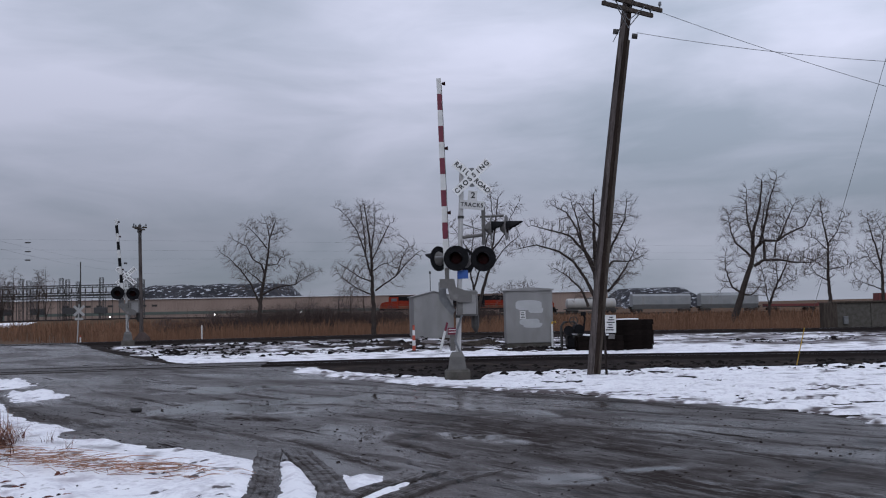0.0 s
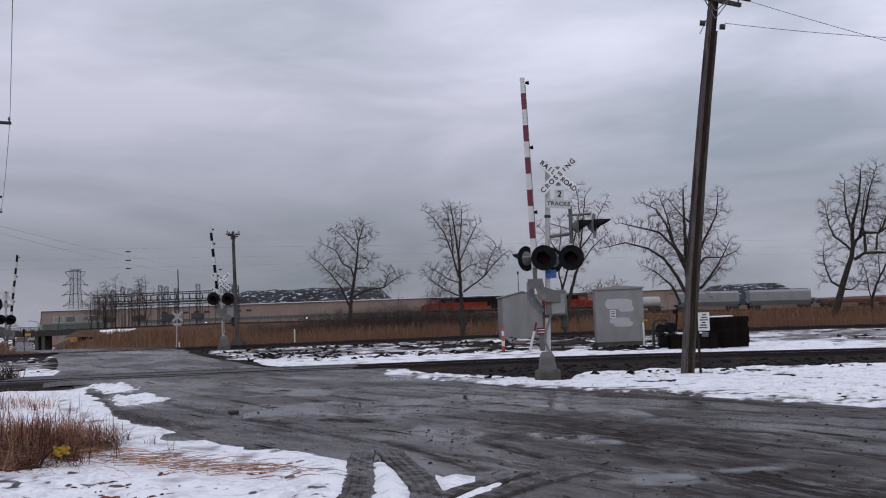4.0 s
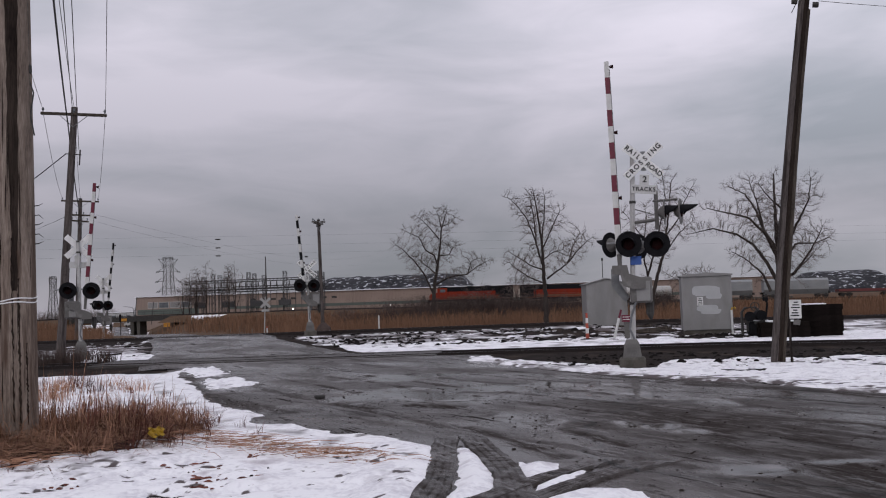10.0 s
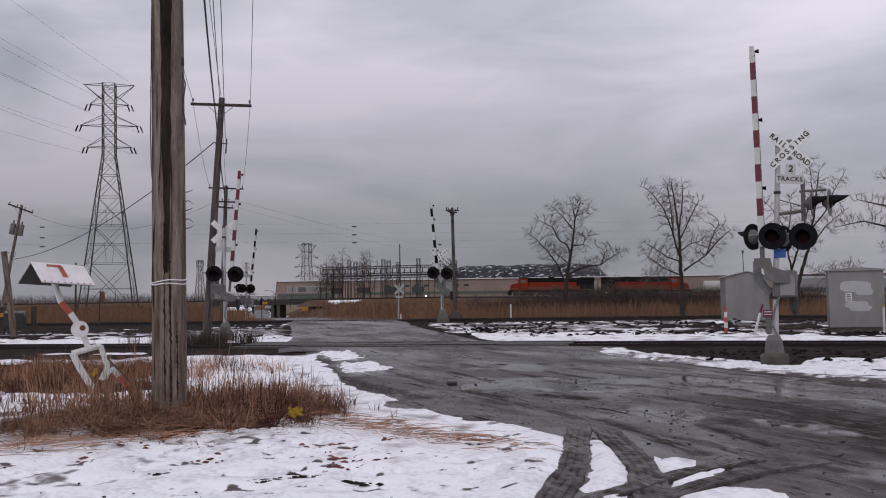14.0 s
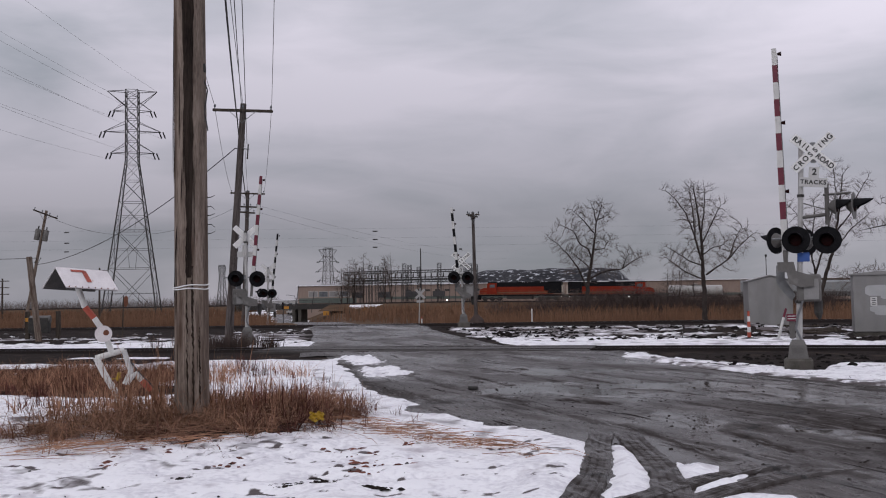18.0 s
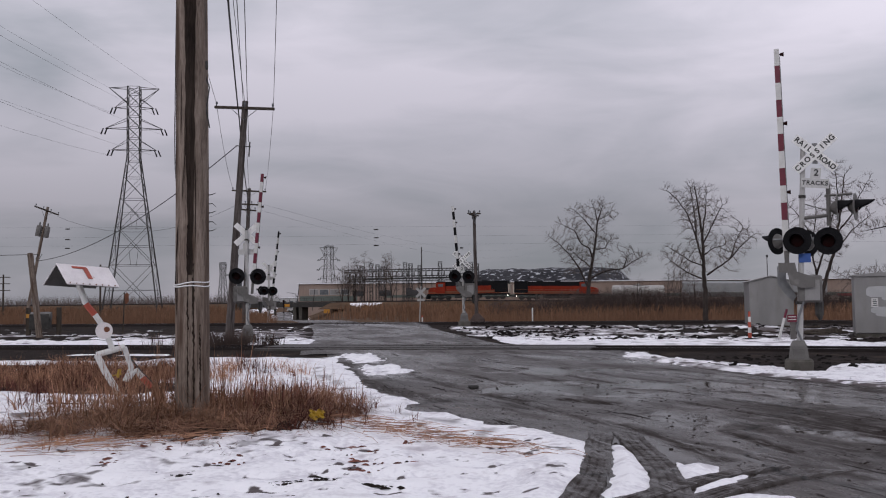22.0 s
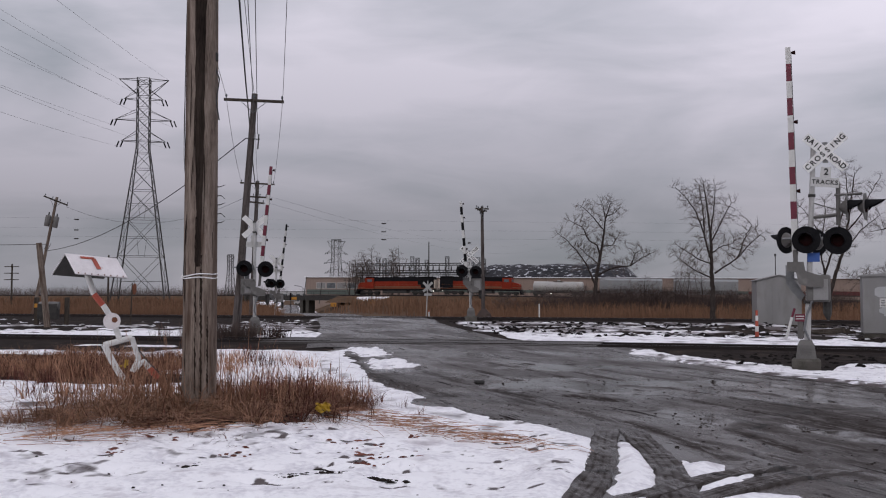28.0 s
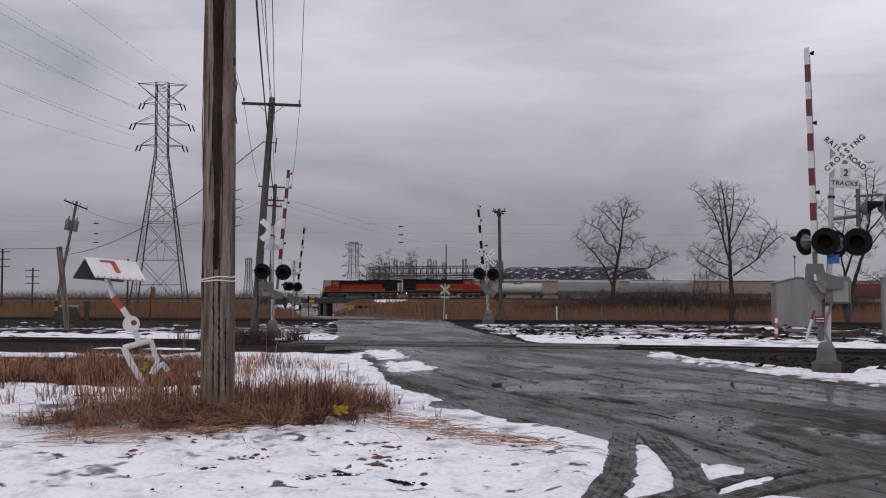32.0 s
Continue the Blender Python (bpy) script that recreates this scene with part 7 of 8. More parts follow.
T_C = [[(-1, 0), (-0.8, 2.3), (-0.4, 3.9), (0.1, 5.4), (0.4, 6.9), (0.7, 8.5), (1, 10.9)], [(-1.1, 3.8), (-1.3, 5.1), (-1.2, 6.5), (-1, 7.7), (-1.1, 8.9)], [(-1.1, 3.8), (-0.7, 5.1), (-0.3, 6.3), (0.4, 9.4), (0.2, 11.4)], [(0.4, 6.8), (1.3, 7.9), (1.8, 9.3), (2.4, 10.3)], [(-1.2, 6.5), (-2.1, 8), (-2.8, 8.9)], [(0.2, 5.4), (1.3, 6.9), (2.6, 8)]]
T_E = [[(0.2, 0), (0.2, 2), (0.2, 4), (0.2, 6.2), (0.2, 8.2), (0.2, 10.6)], [(0, 3.2), (-0.6, 4.5), (-1.4, 5.8), (-2.5, 6.6), (-4.2, 7.1), (-5.7, 6.9)], [(0.1, 4.9), (-0.5, 6.4), (-1.6, 7.6), (-3.2, 8.1), (-4.4, 8.5)], [(-0.5, 6.3), (-1.1, 8.2), (-1.9, 9.6), (-3, 10.2)], [(0.1, 5.4), (-0.7, 6.8), (-1, 8.6), (-1.5, 10.5)], [(0.2, 6.2), (0.6, 8.1), (-0.2, 9), (-0.8, 10)], [(0.5, 4.3), (1.4, 5.7), (2.7, 5.7), (3.6, 6)], [(0.5, 4.9), (1.6, 7.1), (2.4, 8.5), (2.5, 9.9)], [(0.4, 3), (1.6, 4), (2.4, 4.9)], [(0.6, 3.4), (1.2, 3.6), (2.1, 4.8), (3.2, 6.8)], [(-0.4, 2.4), (-0.9, 3.7), (-1.9, 4.7), (-2.9, 5.3)], [(0.4, 6.2), (1.3, 7.8), (1.7, 10)]]
T_F = [[(0.7, 0), (1.3, 1.9), (2, 4.1), (2.7, 5.9), (2.8, 7), (2.9, 8.5), (3.5, 10.6), (3.7, 12.9)], [(2.8, 5.5), (3.6, 6), (4.9, 6), (6, 5.7), (7.3, 5.6), (8.2, 6.1)], [(2.6, 6.2), (3.1, 7.2), (3.8, 7.7), (4.8, 7.6), (5.5, 8.1), (7, 8.8), (7.9, 10.6)], [(2.7, 6.2), (2.1, 6.9), (1.3, 7.6), (0.9, 8.9), (0.8, 10.4)], [(3.3, 7.3), (3.8, 8.9), (4.3, 10.9), (5, 12.7)], [(2.8, 7.7), (2.4, 9.6), (2.5, 12.1)], [(3.7, 6.1), (3.7, 7.6), (3.6, 8.9), (4, 11.4)], [(5, 7.7), (5.7, 9.5), (6.3, 10.8)], [(1.6, 3.3), (0.9, 3.8), (0.4, 5.3), (0.4, 6.6)], [(1.9, 3.1), (2.5, 3), (3.3, 3.9)], [(4.5, 6.2), (4.6, 7.3), (5.3, 8.9)]]
T_G = [[(0.5, 0), (0.5, 1.9), (1, 3.4), (1.8, 5.1), (2.5, 6.7)], [(0.5, 1.9), (0.2, 3.9), (-0.1, 5.5)], [(1, 3.4), (2, 4), (3.1, 4.7)], [(1.3, 4.1), (1.3, 5.8), (1, 6.9)]]
T_H = [[(0, 0), (0, 2.4), (-0.1, 4.7), (0, 7.5), (-0.3, 9.3), (-0.5, 11.4)], [(-0.2, 4.2), (-1.2, 4.9), (-1.5, 5.6), (-2.1, 6)], [(-0.1, 5.2), (-1, 5.8), (-2.4, 6.6)], [(-0.1, 5.2), (1.1, 5.4), (2.2, 5.8)], [(-0.1, 7.5), (0.9, 8.7), (1.5, 10.1)], [(-0.1, 7.1), (-0.9, 8.1), (-1.8, 8.5)]]
T_N = [[(-1.4, 0), (-1.4, 2.8), (-1.4, 5.3), (-1.7, 6.7), (-2.1, 8.4), (-2.4, 10)], [(-1.4, 5.7), (-1, 8.3), (-1.6, 10.1)], [(-1.4, 4.6), (-2.3, 5.9), (-2.8, 7)], [(-1.5, 3.2), (-2.6, 3.8), (-3.5, 4.2)]]
T_FAR = [[(0, 0), (0.2, 2), (0, 4.2), (-0.6, 6.4)], [(0.1, 3), (-1.6, 5), (-3.8, 6.4)], [(0.1, 3.2), (1.5, 5), (1.7, 6.6)], [(1.5, 5), (2.8, 6.2)]]
T_NARROW = [[(0, 0), (.25, 3.6), (0, 7.2), (.35, 12)], [(.1, 2.6), (1, 6.6), (1.4, 10.8)], [(.1, 2.2), (-1, 6), (-1.4, 9.6)], [(0, 6), (.7, 9), (.6, 11.4)]]
T_BUSH = [[(0, 0), (.2, 1), (.3, 2)], [(0, 0), (-.4, 1), (-.7, 1.8)], [(0, 0), (.5, .8), (1, 1.5)], [(0, 0), (-.1, 1), (-.2, 1.9)], [(0, 0), (-.7, .7), (-1.2, 1.3)]]
tree(stand(-12.4, 105, 6), T_A, 11, "bare winter tree with one long low side limb", 0.27, 0.66)
near_b = [[(0.67 * x_, 0.67 * z_ + (0.38 if z_ else 0)) for x_, z_ in limb] for limb in T_B]
tree(stand(0.0, 60.2, 0), near_b, 12, "tall slender bare winter tree with a straight trunk", 0.17, 0.41, 46, 0.006)
tree(stand(8.9, 72, -5), T_C, 13, "bare forked winter tree behind the crossing mast", 0.17, 0.50, 24, 0.007)
tree(stand(16.2, 68, -14), T_E, 14, "broad spreading bare tree with many fanned limbs", 0.32, 0.50, 36, 0.0075)
tree(stand(30.3, 80, -24), T_F, 15, "leaning bare tree with a crooked thick trunk", 0.33, 0.56, 36)
tree(stand(36.6, 86, -20), T_G, 16, "small bare winter tree beside the leaning one", 0.17, 0.6)
tree(stand(42.6, 85, -20), T_H, 17, "bare winter tree with short level side limbs", 0.2, 0.6, 40)
tree(stand(49.3, 85, -20), T_N, 18, "narrow bare winter tree near the dock wall", 0.2, 0.6)
tree(stand(22.5, 150, -10), T_FAR, 19, "far bare tree behind the signal cabinet", 0.2, 0.75, 26, 0.012)
for k, (u_, h_) in enumerate(((-96.2, 10.5), (-94.8, 12.0), (-93.5, 11.5), (-92.3, 10.5), (-89.9, 14.0), (-83.9, 13.5), (-81.4, 14.0))):
    f_ = (h_ + 1.0) / 12
    tree(pose(*xy(u_, 243 + k % 3), -0.7, 0, 0, 25 * k), [[(x_ * f_, z_ * f_) for x_, z_ in limb] for limb in T_NARROW], 30 + k, "thin bare tree standing by the substation", 0.2, 0.8, 11, 0.012, group="substation trees")
for k, (u_, p_, f_) in enumerate(((-6.8, 102, 0.36), (-3.7, 103, 0.40), (-2.4, 104, 0.46), (-0.9, 103, 0.38), (-8.1, 103, 0.30))):
    tree(stand(u_, p_, 50 * k), [[(x_ * f_, z_ * f_) for x_, z_ in limb] for limb in T_NARROW], 70 + k, "slender young bare tree at the back of the reeds", 0.06, 0.55, 9, 0.007, group="young trees")
for k in range(9):
    u_ = -24 + 4.4 * k
    f_ = 1.0 + (k * 7 % 5) * 0.12
    tree(stand(u_, 112 + (k * 5) % 7, 40 * k), [[(x_ * f_, z_ * f_) for x_, z_ in limb] for limb in T_BUSH], 50 + k, "low tangled bare bush in the reeds", 0.05, 0.4, 40, 0.009, category="bush", group="bare bushes")

# ---- reeds, dry grass, weeds ----


def blades(name, spots, mat, hmin, hmax, width, seed, label, category, lean=0.25, bent=0.3, droop=0.0, zoff=0.0):
    """Thin tapered blades, three faces each, standing at the spots given as x, y arrays."""
    r = np.random.RandomState(seed)
    x, y = spots
    n = len(x)
    h = r.uniform(hmin, hmax, n)
    a, t = r.uniform(0, 2 * np.pi, n), r.uniform(0, 2 * np.pi, n)
    ln = r.uniform(0, lean, n) * h
    z = ground_np(x, y) + zoff
    wx, wy = np.cos(a) * width * r.uniform(0.6, 1.3, n), np.sin(a) * width * r.uniform(0.6, 1.3, n)
    mx, my = x + np.cos(t) * ln * 0.35, y + np.sin(t) * ln * 0.35
    tx, ty = x + np.cos(t) * ln * (1 + bent), y + np.sin(t) * ln * (1 + bent)
    v = np.stack([np.stack([x - wx, y - wy, z], -1), np.stack([x + wx, y + wy, z], -1), np.stack([mx + wx * 0.8, my + wy * 0.8, z + h * 0.6], -1), np.stack([mx - wx * 0.8, my - wy * 0.8, z + h * 0.6], -1), np.stack([tx, ty, z + h * (1 - droop * r.uniform(0, 1, n))], -1)], 1).reshape(-1, 3)
    k = np.arange(n) * 5
    f = [(int(i), int(i + 1), int(i + 2), int(i + 3)) for i in k] + [(int(i + 3), int(i + 2), int(i + 4)) for i in k]
    me = bpy.data.meshes.new(name)
    me.from_pydata(v.tolist(), [], f)
    me.materials.append(M[mat])
    ob = new(name, me)
    return tagged(ob, label, category, kind="stuff")


def strip(n, u0, u1, p0, p1, seed, clear=6.0):
    """Spots in a band along the tracks, off the road."""
    r = np.random.RandomState(seed)
    u, p = r.uniform(u0, u1, n), p0 + (p1 - p0) * r.uniform(0, 1, n) ** 1.4
    ok = (np.abs(u - road_u(p)) > clear) & ~((np.abs(u) < 0.5) & (p < 60.4))
    u, p = u[ok], p[ok]
    return u * CS + p * SN, -u * SN + p * CS


blades("reed_bed", strip(70000, -110, 85, 58.5, 76, 1), "reed", 0.8, 1.7, 0.011, 1, "dense tan reed bed beyond the far track", "reeds", 0.28, 0.4, 0.2)
blades("reed_bed", strip(26000, -150, 150, 76, 150, 2, 7), "reed", 1.2, 2.1, 0.04, 2, "tan reeds over the open field", "reeds", 0.4, 0.5, 0.3)
blades("reed_bed", strip(14000, -220, 260, 150, 222, 3, 9), "reed", 1.3, 2.2, 0.09, 3, "far tan reeds below the embankment", "reeds", 0.15)

rb_ = np.random.RandomState(44)
ub_, pb_ = rb_.normal(-7.5, 5.5, 7000), rb_.uniform(100, 113, 7000)
blades("field_brush", (ub_ * CS + pb_ * SN, -ub_ * SN + pb_ * CS), "brush", 1.7, 3.7, 0.014, 4, "dark tangled brush standing in the reeds", "brush", 0.9)
blades("field_brush", strip(6000, -22, 14, 99, 114, 7), "brush", 1.6, 3.0, 0.014, 7, "thinner dark brush among the reeds", "brush", 0.6)

blades("far_woods", strip(16000, -760, -190, 480, 640, 9), "twig", 2.5, 9.0, 0.07, 9, "far grey line of bare woods at the horizon", "woods", 0.5)


def tuft_spots(cx, cy, sx, sy, n, seed, clump=45, tight=0.07):
    """Spots gathered in clumps round a centre."""
    r = np.random.RandomState(seed)
    k = max(1, n // clump)
    px_, py_ = cx + r.normal(0, sx, k), cy + r.normal(0, sy, k)
    i = r.randint(0, k, n)
    x, y = px_[i] + r.normal(0, tight, n), py_[i] + r.normal(0, tight, n)
    ok = inside(x, y, LOT) < -0.05
    return x[ok], y[ok]


def clumps(name, cx, cy, sx, sy, n_clump, per, hmin, hmax, width, mat, seed, label, category, splay=0.5, arch=0.35):
    """Tussocks: stems that fan out from each clump's foot, bow over and end in a point."""
    r = np.random.RandomState(seed)
    fx, fy, fh = cx + r.normal(0, sx, n_clump), cy + r.normal(0, sy, n_clump), r.uniform(0.55, 1.0, n_clump)
    i = np.repeat(np.arange(n_clump), per)
    n = len(i)
    x, y = fx[i] + r.normal(0, 0.06, n), fy[i] + r.normal(0, 0.06, n)
    ok = inside(x, y, LOT) < -0.05
    x, y, i = x[ok], y[ok], i[ok]
    n = len(x)
    h = r.uniform(hmin, hmax, n) * r.choice([0.45, 0.8, 1.0], n) * fh[i]
    a = r.uniform(0, 2 * np.pi, n_clump)[i] + r.normal(0, 0.75, n)
    out_ = np.abs(r.normal(0, splay, n))
    bow = np.abs(r.normal(0, arch, n))
    w = width * r.uniform(0.55, 1.35, n)
    z0 = ground_np(x, y) + 0.02
    turn = a + r.uniform(0.9, 2.2, n)
    wx, wy = np.cos(turn) * w, np.sin(turn) * w
    rows = []
    for t, k in ((0, 1.0), (0.4, 0.9), (0.75, 0.6), (1.0, 0.12)):
        lean = h * (out_ * t + bow * t * t)
        up_ = h * (t - 0.55 * np.minimum(out_ + bow, 1.5) * t * t)
        px_, py_, pz_ = x + np.cos(a) * lean, y + np.sin(a) * lean, z0 + np.maximum(up_, 0.01)
        rows += [np.stack([px_ - wx * k, py_ - wy * k, pz_], -1), np.stack([px_ + wx * k, py_ + wy * k, pz_], -1)]
    v = np.stack(rows, 1).reshape(-1, 3)
    f = [(b + q, b + q + 1, b + q + 3, b + q + 2) for b in range(0, 8 * n, 8) for q in (0, 2, 4)]
    me = bpy.data.meshes.new(name)
    me.from_pydata(v.tolist(), [], f)
    me.materials.append(M[mat])
    return tagged(new(name, me), label, category, kind="stuff")


MAT = "tangled dry tan grass round the pole"
clumps("dry_grass", -4.1, 11.7, 0.52, 0.48, 76, 34, 0.30, 0.80, 0.0042, "grass_dry", 21, MAT, "dry grass", 1.2, 1.0)
clumps("dry_grass", -3.5, 12.6, 0.60, 0.50, 56, 30, 0.40, 0.95, 0.0045, "grass_dry", 20, MAT, "dry grass", 0.9, 0.8)
clumps("dry_grass", -2.5, 12.4, 0.50, 0.45, 52, 28, 0.25, 0.65, 0.0042, "grass_dry", 22, MAT, "dry grass", 1.2, 1.0)
clumps("dry_grass", -1.9, 13.5, 0.42, 0.50, 64, 30, 0.45, 0.95, 0.0045, "grass_dry", 32, "tan grass tussock beside the yellow tag", "dry grass", 0.7, 0.6)
clumps("dry_weeds", -2.0, 13.2, 0.50, 0.75, 140, 24, 0.28, 0.72, 0.0050, "weed_brown", 23, "dark reddish-brown dead weeds in snow", "weeds", 0.8, 0.6)
clumps("dry_weeds", -4.0, 11.9, 0.62, 0.55, 80, 22, 0.18, 0.45, 0.0050, "weed_brown", 24, "dark reddish-brown dead weeds in snow", "weeds", 0.9, 0.7)
clumps("dry_weeds", -2.5, 15.4, 0.55, 0.95, 120, 18, 0.20, 0.60, 0.0055, "weed_brown", 42, "reddish dead weeds between the pole and the road", "weeds", 0.7, 0.5)
clumps("dry_grass", -2.3, 15.6, 0.55, 1.0, 70, 18, 0.25, 0.65, 0.0050, "grass_dry", 43, "thin tan grass between the pole and the road", "dry grass", 0.7, 0.6)
clumps("dry_weeds", -3.2, 17.9, 0.8, 1.0, 60, 12, 0.15, 0.45, 0.0065, "weed_brown", 44, "sparse dead weeds poking through snow", "weeds", 0.6, 0.4)
clumps("dry_weeds", -3.7, 11.1, 0.95, 0.35, 60, 16, 0.06, 0.22, 0.0060, "weed_brown", 41, "low dark dead weeds at the edge of the snow", "weeds", 1.2, 0.8)
clumps("dry_grass", -3.9, 12.9, 0.45, 0.35, 44, 9, 0.8, 1.5, 0.0045, "grass_dry", 25, "tall thin straw stems by the pole", "dry grass", 0.16, 0.12)
clumps("dry_grass", -2.7, 12.9, 0.40, 0.40, 16, 7, 0.5, 1.0, 0.0045, "grass_dry", 35, "tall thin straw stems by the pole", "dry grass", 0.2, 0.15)
clumps("dry_weeds", -2.3, 12.9, 0.50, 0.45, 9, 7, 0.6, 0.85, 0.0085, "weed_brown", 37, "upright dark dock stalks with seed heads", "weeds", 0.12, 0.05)
clumps("dry_weeds", -6.0, 15.6, 1.0, 0.5, 16, 12, 0.15, 0.45, 0.0075, "weed_brown", 36, "brown dead weeds behind the bent marker", "weeds", 0.5, 0.3)
clumps("dry_weeds", -8.6, 20.0, 2.2, 1.2, 120, 12, 0.2, 0.55, 0.008, "weed_brown", 39, "brown dead weeds before the near track", "weeds", 0.5, 0.3)
clumps("dry_grass", -8.2, 20.4, 2.2, 1.4, 120, 14, 0.25, 0.6, 0.007, "grass_dry", 40, "thin tan grass before the near track", "dry grass", 0.6, 0.5)
clumps("dry_grass", -5.0, 14.6, 0.9, 0.8, 40, 14, 0.3, 0.8, 0.006, "grass_dry", 38, "thin straw behind the bent marker", "dry grass", 0.35, 0.3)
blades("dry_grass", tuft_spots(-9.0, 22.6, 2.6, 1.9, 6500, 26, 60, 0.2), "grass_dry", 0.15, 0.5, 0.006, 26, "rough dry grass on the verge before the track", "dry grass", 0.8)
blades("dry_weeds", tuft_spots(-8.8, 22.6, 2.6, 2.0, 5000, 27, 40, 0.2), "weed_brown", 0.15, 0.5, 0.006, 27, "dead brown weeds on the verge", "weeds", 0.6)
blades("dry_weeds", tuft_spots(-8.0, 36.8, 1.1, 0.9, 1500, 28, 60, 0.2), "brush", 0.2, 0.75, 0.009, 28, "dark brush beside the crossing mast", "weeds", 0.5)
blades("dry_weeds", tuft_spots(-0.75, 13.9, 0.25, 1.0, 160, 29, 12, 0.06), "weed_brown", 0.08, 0.3, 0.004, 29, "sparse dead stems poking through snow", "weeds", 0.4)


def lying_straw(n, seed, start, end, turn, spread, width, label):
    """Flattened straw stems lying across the snow bank."""
    r = random.Random(seed)
    b = Build()
    for k in range(n):
        t = r.random()
        x, y = start[0] + (end[0] - start[0]) * t + r.gauss(0, width), start[1] + (end[1] - start[1]) * t + r.gauss(0, width)
        a, ln = radians(turn + r.gauss(0, spread)), r.uniform(0.25, 0.85) * (1 - 0.4 * t)
        z = ground(x, y) + 0.085 + r.uniform(0, 0.05)
        d = Vector((math.cos(a), math.sin(a), r.uniform(-0.03, 0.05)))
        p0 = Vector((x, y, z))
        p1, p2 = p0 + d * ln * 0.5 + Vector((0, 0, r.uniform(0, 0.03))), p0 + d * ln
        b.tube([p0, p1, p2], [0.0042, 0.0036, 0.0016], 3, False)
    return tagged(new("lying_straw", b.mesh("lying_straw", M["grass_dry"])), label, "straw", kind="stuff")


lying_straw(230, 5, (-1.4, 12.5), (1.1, 10.2), -44, 30, 0.26, "flattened orange straw lying over the snow")
lying_straw(120, 6, (-5.0, 11.3), (-2.4, 11.5), 12, 60, 0.34, "mat of fallen tan straw before the grass")
lying_straw(90, 7, (-4.7, 10.2), (-2.7, 10.9), 18, 22, 0.16, "loose bundle of straw fallen on the snow")


def bank_snow(u0, u1, p0, p1, z0, z1, seed, label):
    """A thin snow patch lying on the embankment's near side."""
    b = Build()
    n, m_ = 16, 5
    for j in range(m_ + 1):
        for i in range(n + 1):
            s, t = j / m_, i / n
            wob = 1.6 * noise.noise(Vector((i * 0.5, j * 0.7, seed)))
            x, y = xy(u0 + (u1 - u0) * t + wob * 0.6, p0 + (p1 - p0) * s)
            edge = min(t, 1 - t, 0.5) * 2
            b.v.append((x, y, z0 + (z1 - z0) * s + 0.10 * min(1, edge * 3) - 0.12 + 0.2 * noise.noise(Vector((i * 0.8, j, seed + 3)))))
    for j in range(m_):
        for i in range(n):
            b.f.append((j * (n + 1) + i, j * (n + 1) + i + 1, (j + 1) * (n + 1) + i + 1, (j + 1) * (n + 1) + i))
    return tagged(new("snow_patch", b.mesh("snow_patch", M["snow"], True)), label, "snow", kind="stuff")


bank_snow(-88, -79, 223.5, 228.5, 0.05, 1.15, 1.0, "white snow patch on the embankment side")

# ---- train ----


def wheelset(parent, x, z=0.0, r=0.5):
    b = Build()
    for sy in (-0.76, 0.76):
        b.tube([(x, sy - 0.07, r), (x, sy + 0.07, r)], r, 16)
    b.tube([(x, -0.76, r), (x, 0.76, r)], 0.08, 8)
    part("wheelset", b, "steel_dark", parent)


def truck(parent, x, axles, gap):
    b = Build()
    half = gap * (axles - 1) / 2
    for sy in (-1.05, 1.05):
        b.box((x, sy, 0.62), (2 * half + 1.1, 0.18, 0.42), bevel=0.06)
    b.box((x, 0, 0.7), (0.7, 2.1, 0.3))
    t = part("truck", b, "steel_dark", parent, "dark cast truck frame")
    for k in range(axles):
        wheelset(t, x - half + gap * k)


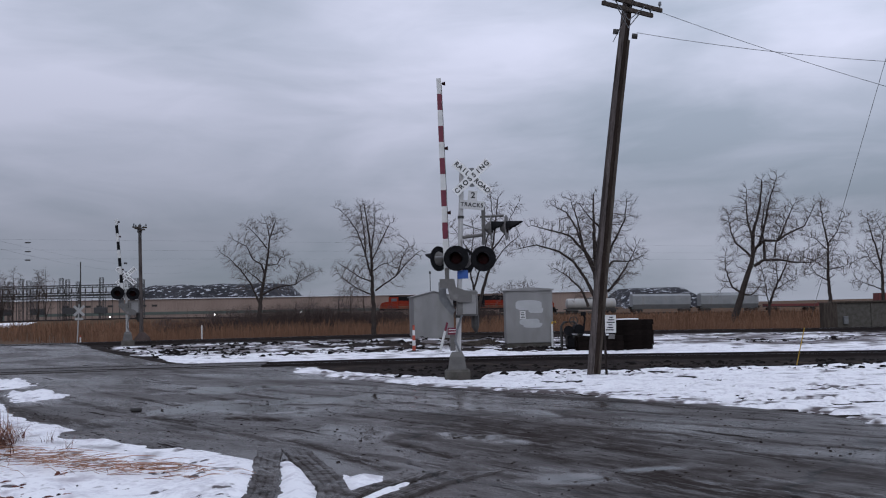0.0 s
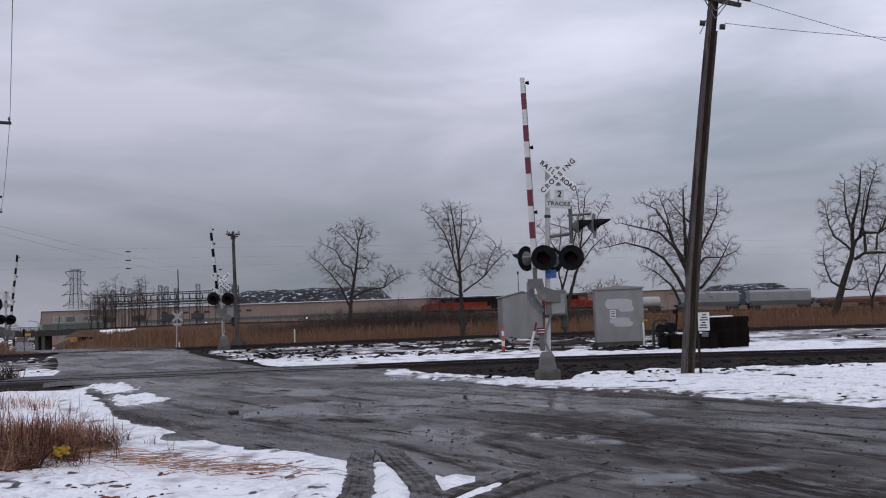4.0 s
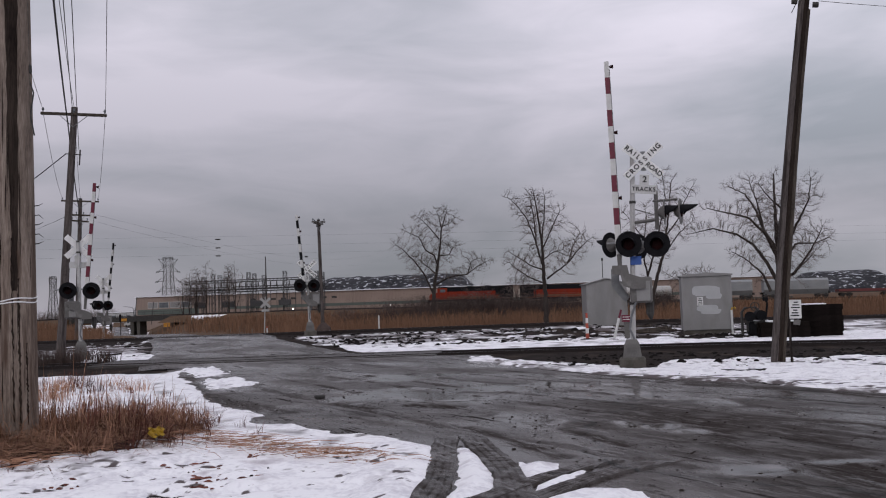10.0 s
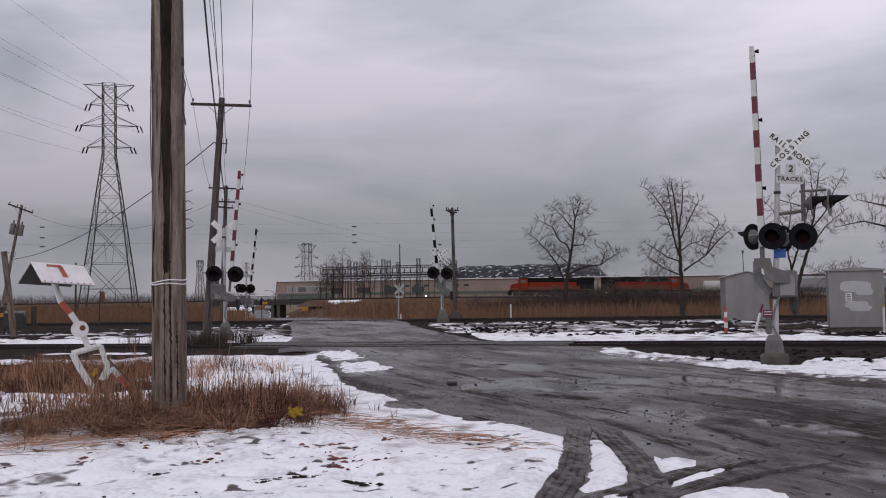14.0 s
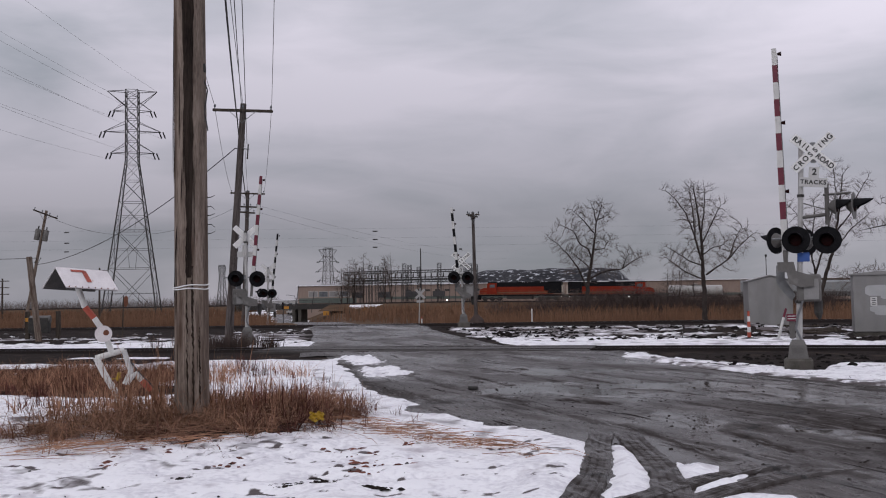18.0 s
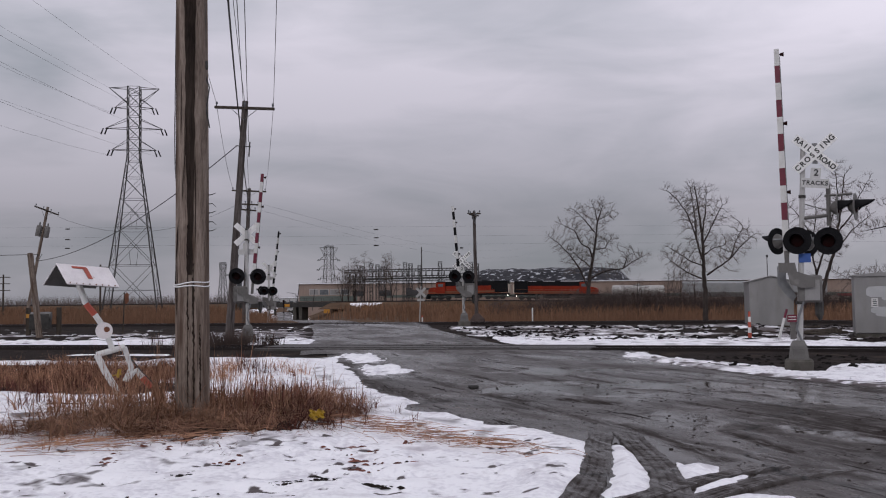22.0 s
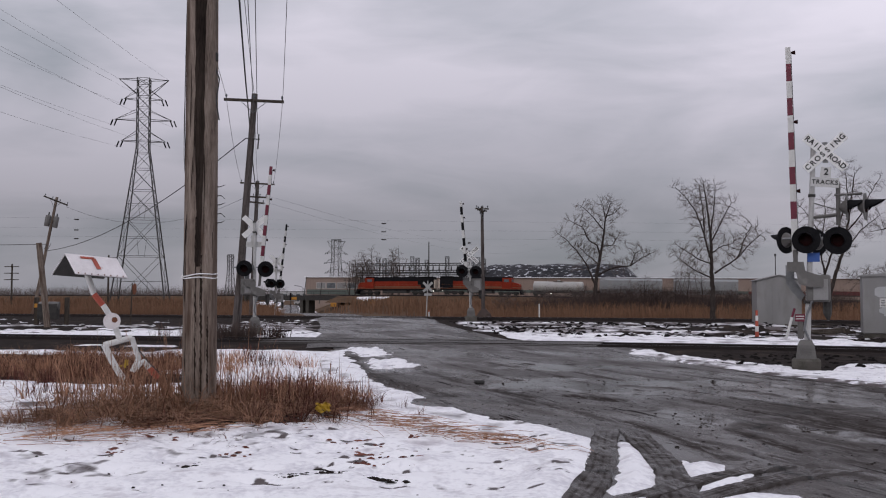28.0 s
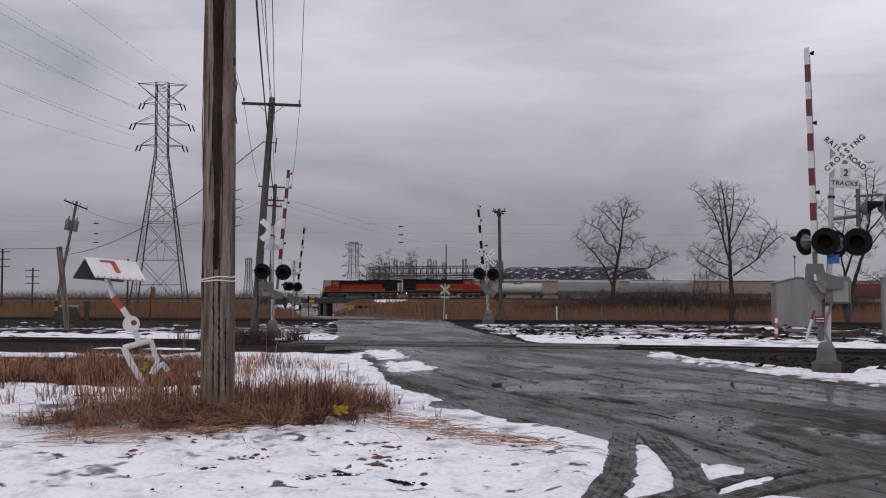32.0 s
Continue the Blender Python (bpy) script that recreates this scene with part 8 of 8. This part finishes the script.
def locomotive(m, label):
    """A long-hood diesel with its nose at -x, its base at the rails, 22.3 m long."""
    g = thing("locomotive", m, label, "locomotive", "locomotives")
    L = 22.3
    part("frame", Build().box((L / 2, 0, 1.35), (L - 1.4, 3.0, 0.45), bevel=0.05), "black_paint", g, "black underframe")
    part("stripe", Build().box((L / 2, 0, 1.62), (L - 1.5, 3.04, 0.12)), "loco_yellow", g, "yellow sill stripe")
    nose = part("nose", Build().prism([(0.95, 1.68), (3.0, 1.68), (3.0, 3.25), (2.2, 3.25), (1.25, 2.95), (0.95, 2.5)], -1.25, 1.25), "loco_orange", g, "orange low nose")
    part("nose_band", Build().box((1.9, 0, 2.0), (2.0, 2.53, 0.16)), "loco_yellow", nose)
    cab_ = part("cab", Build().prism([(3.0, 1.68), (5.4, 1.68), (5.4, 4.55), (3.3, 4.55), (3.0, 4.2)], -1.55, 1.55), "loco_orange", g, "orange cab")
    for sy in (-1.56, 1.56):
        part("window", Build().box((4.3, sy, 3.7), (1.3, 0.04, 0.7)), "glass_dark", cab_)
    part("windscreen", Build().box((3.02, 0, 3.75), (0.06, 2.5, 0.65)), "glass_dark", cab_)
    part("roof", Build().box((4.3, 0, 4.55), (2.36, 3.13, 0.3), bevel=0.05), "black_paint", cab_)
    hood = part("hood", Build().box((12.4, 0, 3.0), (14.0, 2.0, 2.7), bevel=0.08), "loco_orange", g, "orange long hood")
    part("roof", Build().box((12.4, 0, 4.0), (14.04, 2.06, 1.25), bevel=0.1), "black_paint", hood, "black hood roof")
    part("band", Build().box((12.4, 0, 2.05), (14.02, 2.12, 0.42)), "loco_yellow", hood, "yellow side band")
    for k in range(12):
        for sy in (-1.02, 1.02):
            part("door", Build().box((6.2 + 1.08 * k, sy, 2.75), (0.98, 0.03, 1.5)), "loco_orange", hood)
    rad_ = part("radiator", Build().box((20.0, 0, 3.1), (3.4, 3.0, 2.6), bevel=0.1), "black_paint", g, "black flared radiator")
    part("roof", Build().box((20.0, 0, 4.55), (3.3, 3.2, 0.3), bevel=0.05), "black_paint", rad_)
    part("grille", Build().box((18.0, -1.06, 3.3), (1.4, 0.06, 1.7)), "black_paint", g)
    part("fan", Build().tube([(15.5, 0, 4.6), (15.5, 0, 4.82)], 0.8, 14), "black_paint", g)
    part("exhaust", Build().box((11, 0, 4.7), (1.4, 0.6, 0.25), bevel=0.05), "black_paint", g)
    part("end_panel", Build().box((21.9, 0, 2.75), (0.35, 2.6, 2.2), bevel=0.05), "loco_cream", g, "pale dirty end panel")
    part("fuel_tank", Build().box((11.2, 0, 0.85), (6.6, 2.8, 0.85), bevel=0.12), "steel_dark", g)
    part("plow", Build().prism([(0.3, 0.25), (0.8, 0.25), (0.9, 1.2), (0.6, 1.2)], -1.4, 1.4), "black_paint", g)
    for x in (0.2, L - 0.2):
        part("coupler", Build().box((x, 0, 0.95), (1.0, 0.35, 0.35), bevel=0.06), "steel_dark", g)
    truck(g, 4.0, 3, 1.9)
    truck(g, 18.2, 3, 1.9)
    for sy in (-1.48, 1.48):
        rl = part("handrail", Build().tube([(1.0, sy, 2.6), (21.3, sy, 2.6)], 0.025, 5), "loco_yellow", g)
        for k in range(9):
            part("stanchion", Build().tube([(1.2 + 2.5 * k, sy, 1.6), (1.2 + 2.5 * k, sy, 2.6)], 0.022, 5), "loco_yellow", rl)
    for x in (0.62, L - 0.62):
        part("step_light", Build().tube([(x, -1.30, 1.0), (x, -1.38, 1.0)], 0.09, 8), "lamp_white", g, "glowing white ground light")
    return g


def tank_car(m):
    g = thing("tank_car", m, "small white tank wagon behind the locomotives", "tank wagon", "goods wagons")
    part("barrel", Build().tube([(0.7, 0, 2.35), (0.95, 0, 2.35), (13.0, 0, 2.35), (13.25, 0, 2.35)], [0.8, 1.32, 1.32, 0.8], 22), "tank_white", g, "white painted barrel", True)
    part("frame", Build().box((7, 0, 0.98), (13.6, 1.6, 0.3)), "steel_dark", g)
    part("dome", Build().tube([(7, 0, 3.5), (7, 0, 4.0)], 0.45, 14), "tank_white", g)
    part("walkway", Build().box((7, 0, 3.72), (2.6, 1.5, 0.06)), "steel_dark", g)
    for k in range(3):
        part("strap", Build().tube([(3.5 + 3.5 * k, 0, 2.35), (3.62 + 3.5 * k, 0, 2.35)], 1.34, 22), "tank_white", g)
    truck(g, 2.2, 2, 1.7)
    truck(g, 11.8, 2, 1.7)
    return g


def hopper(m, mat="hopper_grey", label="long grey covered hopper wagon"):
    g = thing("hopper_wagon", m, label, "hopper wagon", "goods wagons")
    L = 16.6
    part("body", Build().prism([(-1.55, 2.0), (-1.6, 4.1), (-1.0, 4.62), (1.0, 4.62), (1.6, 4.1), (1.55, 2.0), (0.7, 0.9), (-0.7, 0.9)], 0.9, L - 0.9, pose(0, 0, 0, 0, 0, -90) @ pose(0, 0, 0)), mat, g, "smooth rounded grey sides")
    for k in range(9):
        for sy in (-1.59, 1.59):
            part("rib", Build().box((1.6 + (L - 3.2) * k / 8, sy, 3.0), (0.12, 0.1, 2.1)), mat, g)
    part("hatch_walk", Build().box((L / 2, 0, 4.72), (L - 2.2, 0.9, 0.1)), "steel_dark", g)
    part("sill", Build().box((L / 2, 0, 1.15), (L - 0.4, 0.9, 0.4)), "steel_dark", g)
    for x in (0.6, L - 0.6):
        part("platform", Build().box((x, 0, 1.4), (0.9, 2.8, 0.12)), "steel_dark", g)
    truck(g, 2.2, 2, 1.7)
    truck(g, L - 2.2, 2, 1.7)
    return g


def gondola(m, L, h, mat, label, category="gondola wagon"):
    g = thing("gondola_wagon", m, label, category, "goods wagons")
    part("floor", Build().box((L / 2, 0, 1.15), (L - 0.6, 2.9, 0.25)), "steel_dark", g)
    for sy in (-1.45, 1.45):
        s_ = part("side", Build().box((L / 2, sy, 1.25 + h / 2), (L - 0.6, 0.12, h)), mat, g)
        for k in range(10):
            part("rib", Build().box((0.8 + (L - 1.6) * k / 9, sy * 1.05, 1.25 + h / 2), (0.14, 0.1, h)), mat, s_)
    for x in (0.4, L - 0.4):
        part("end", Build().box((x, 0, 1.25 + h / 2), (0.12, 2.9, h)), mat, g)
    if h > 2:
        part("roof", Build().box((L / 2, 0, 1.3 + h), (L - 0.6, 3.0, 0.15)), mat, g)
    truck(g, 2.2, 2, 1.7)
    truck(g, L - 2.2, 2, 1.7)
    return g


TRAIN = [
    (locomotive(Matrix(), "orange and black diesel locomotive leading the train"), 0.0, 0),
    (locomotive(Matrix(), "orange and black diesel locomotive coupled back to front"), 45.0, 180),
    (tank_car(Matrix()), 46.6, 0),
    (hopper(Matrix()), 63.0, 0),
    (hopper(Matrix()), 80.5, 0),
    (gondola(Matrix(), 14.0, 0.6, "maroon", "low maroon gondola wagon"), 98.2, 0),
    (gondola(Matrix(), 14.5, 0.9, "maroon", "low maroon gondola wagon"), 112.7, 0),
    (gondola(Matrix(), 16.5, 3.0, "maroon", "dark maroon box wagon"), 127.6, 0),
    (gondola(Matrix(), 16.5, 3.0, "maroon", "dark maroon box wagon"), 144.6, 0),
    (hopper(Matrix(), label="grey covered hopper wagon near the train's end"), 161.6, 0),
]


def motions():
    for car, s, turn in TRAIN:
        rows = []
        for k in range(33):
            u = 0.9 - 2.9 * k - 0.0125 * k * k + s
            dip = math.degrees(FALL) * min(1.0, max(0.0, (u + 68) / 16)) * (-1 if turn else 1)
            rows.append((float(k), pose(*xy(u, LINE_P), line_z(u) + 0.172, 0, dip, -SKEW + turn)))
        walk(car, rows)


motions()
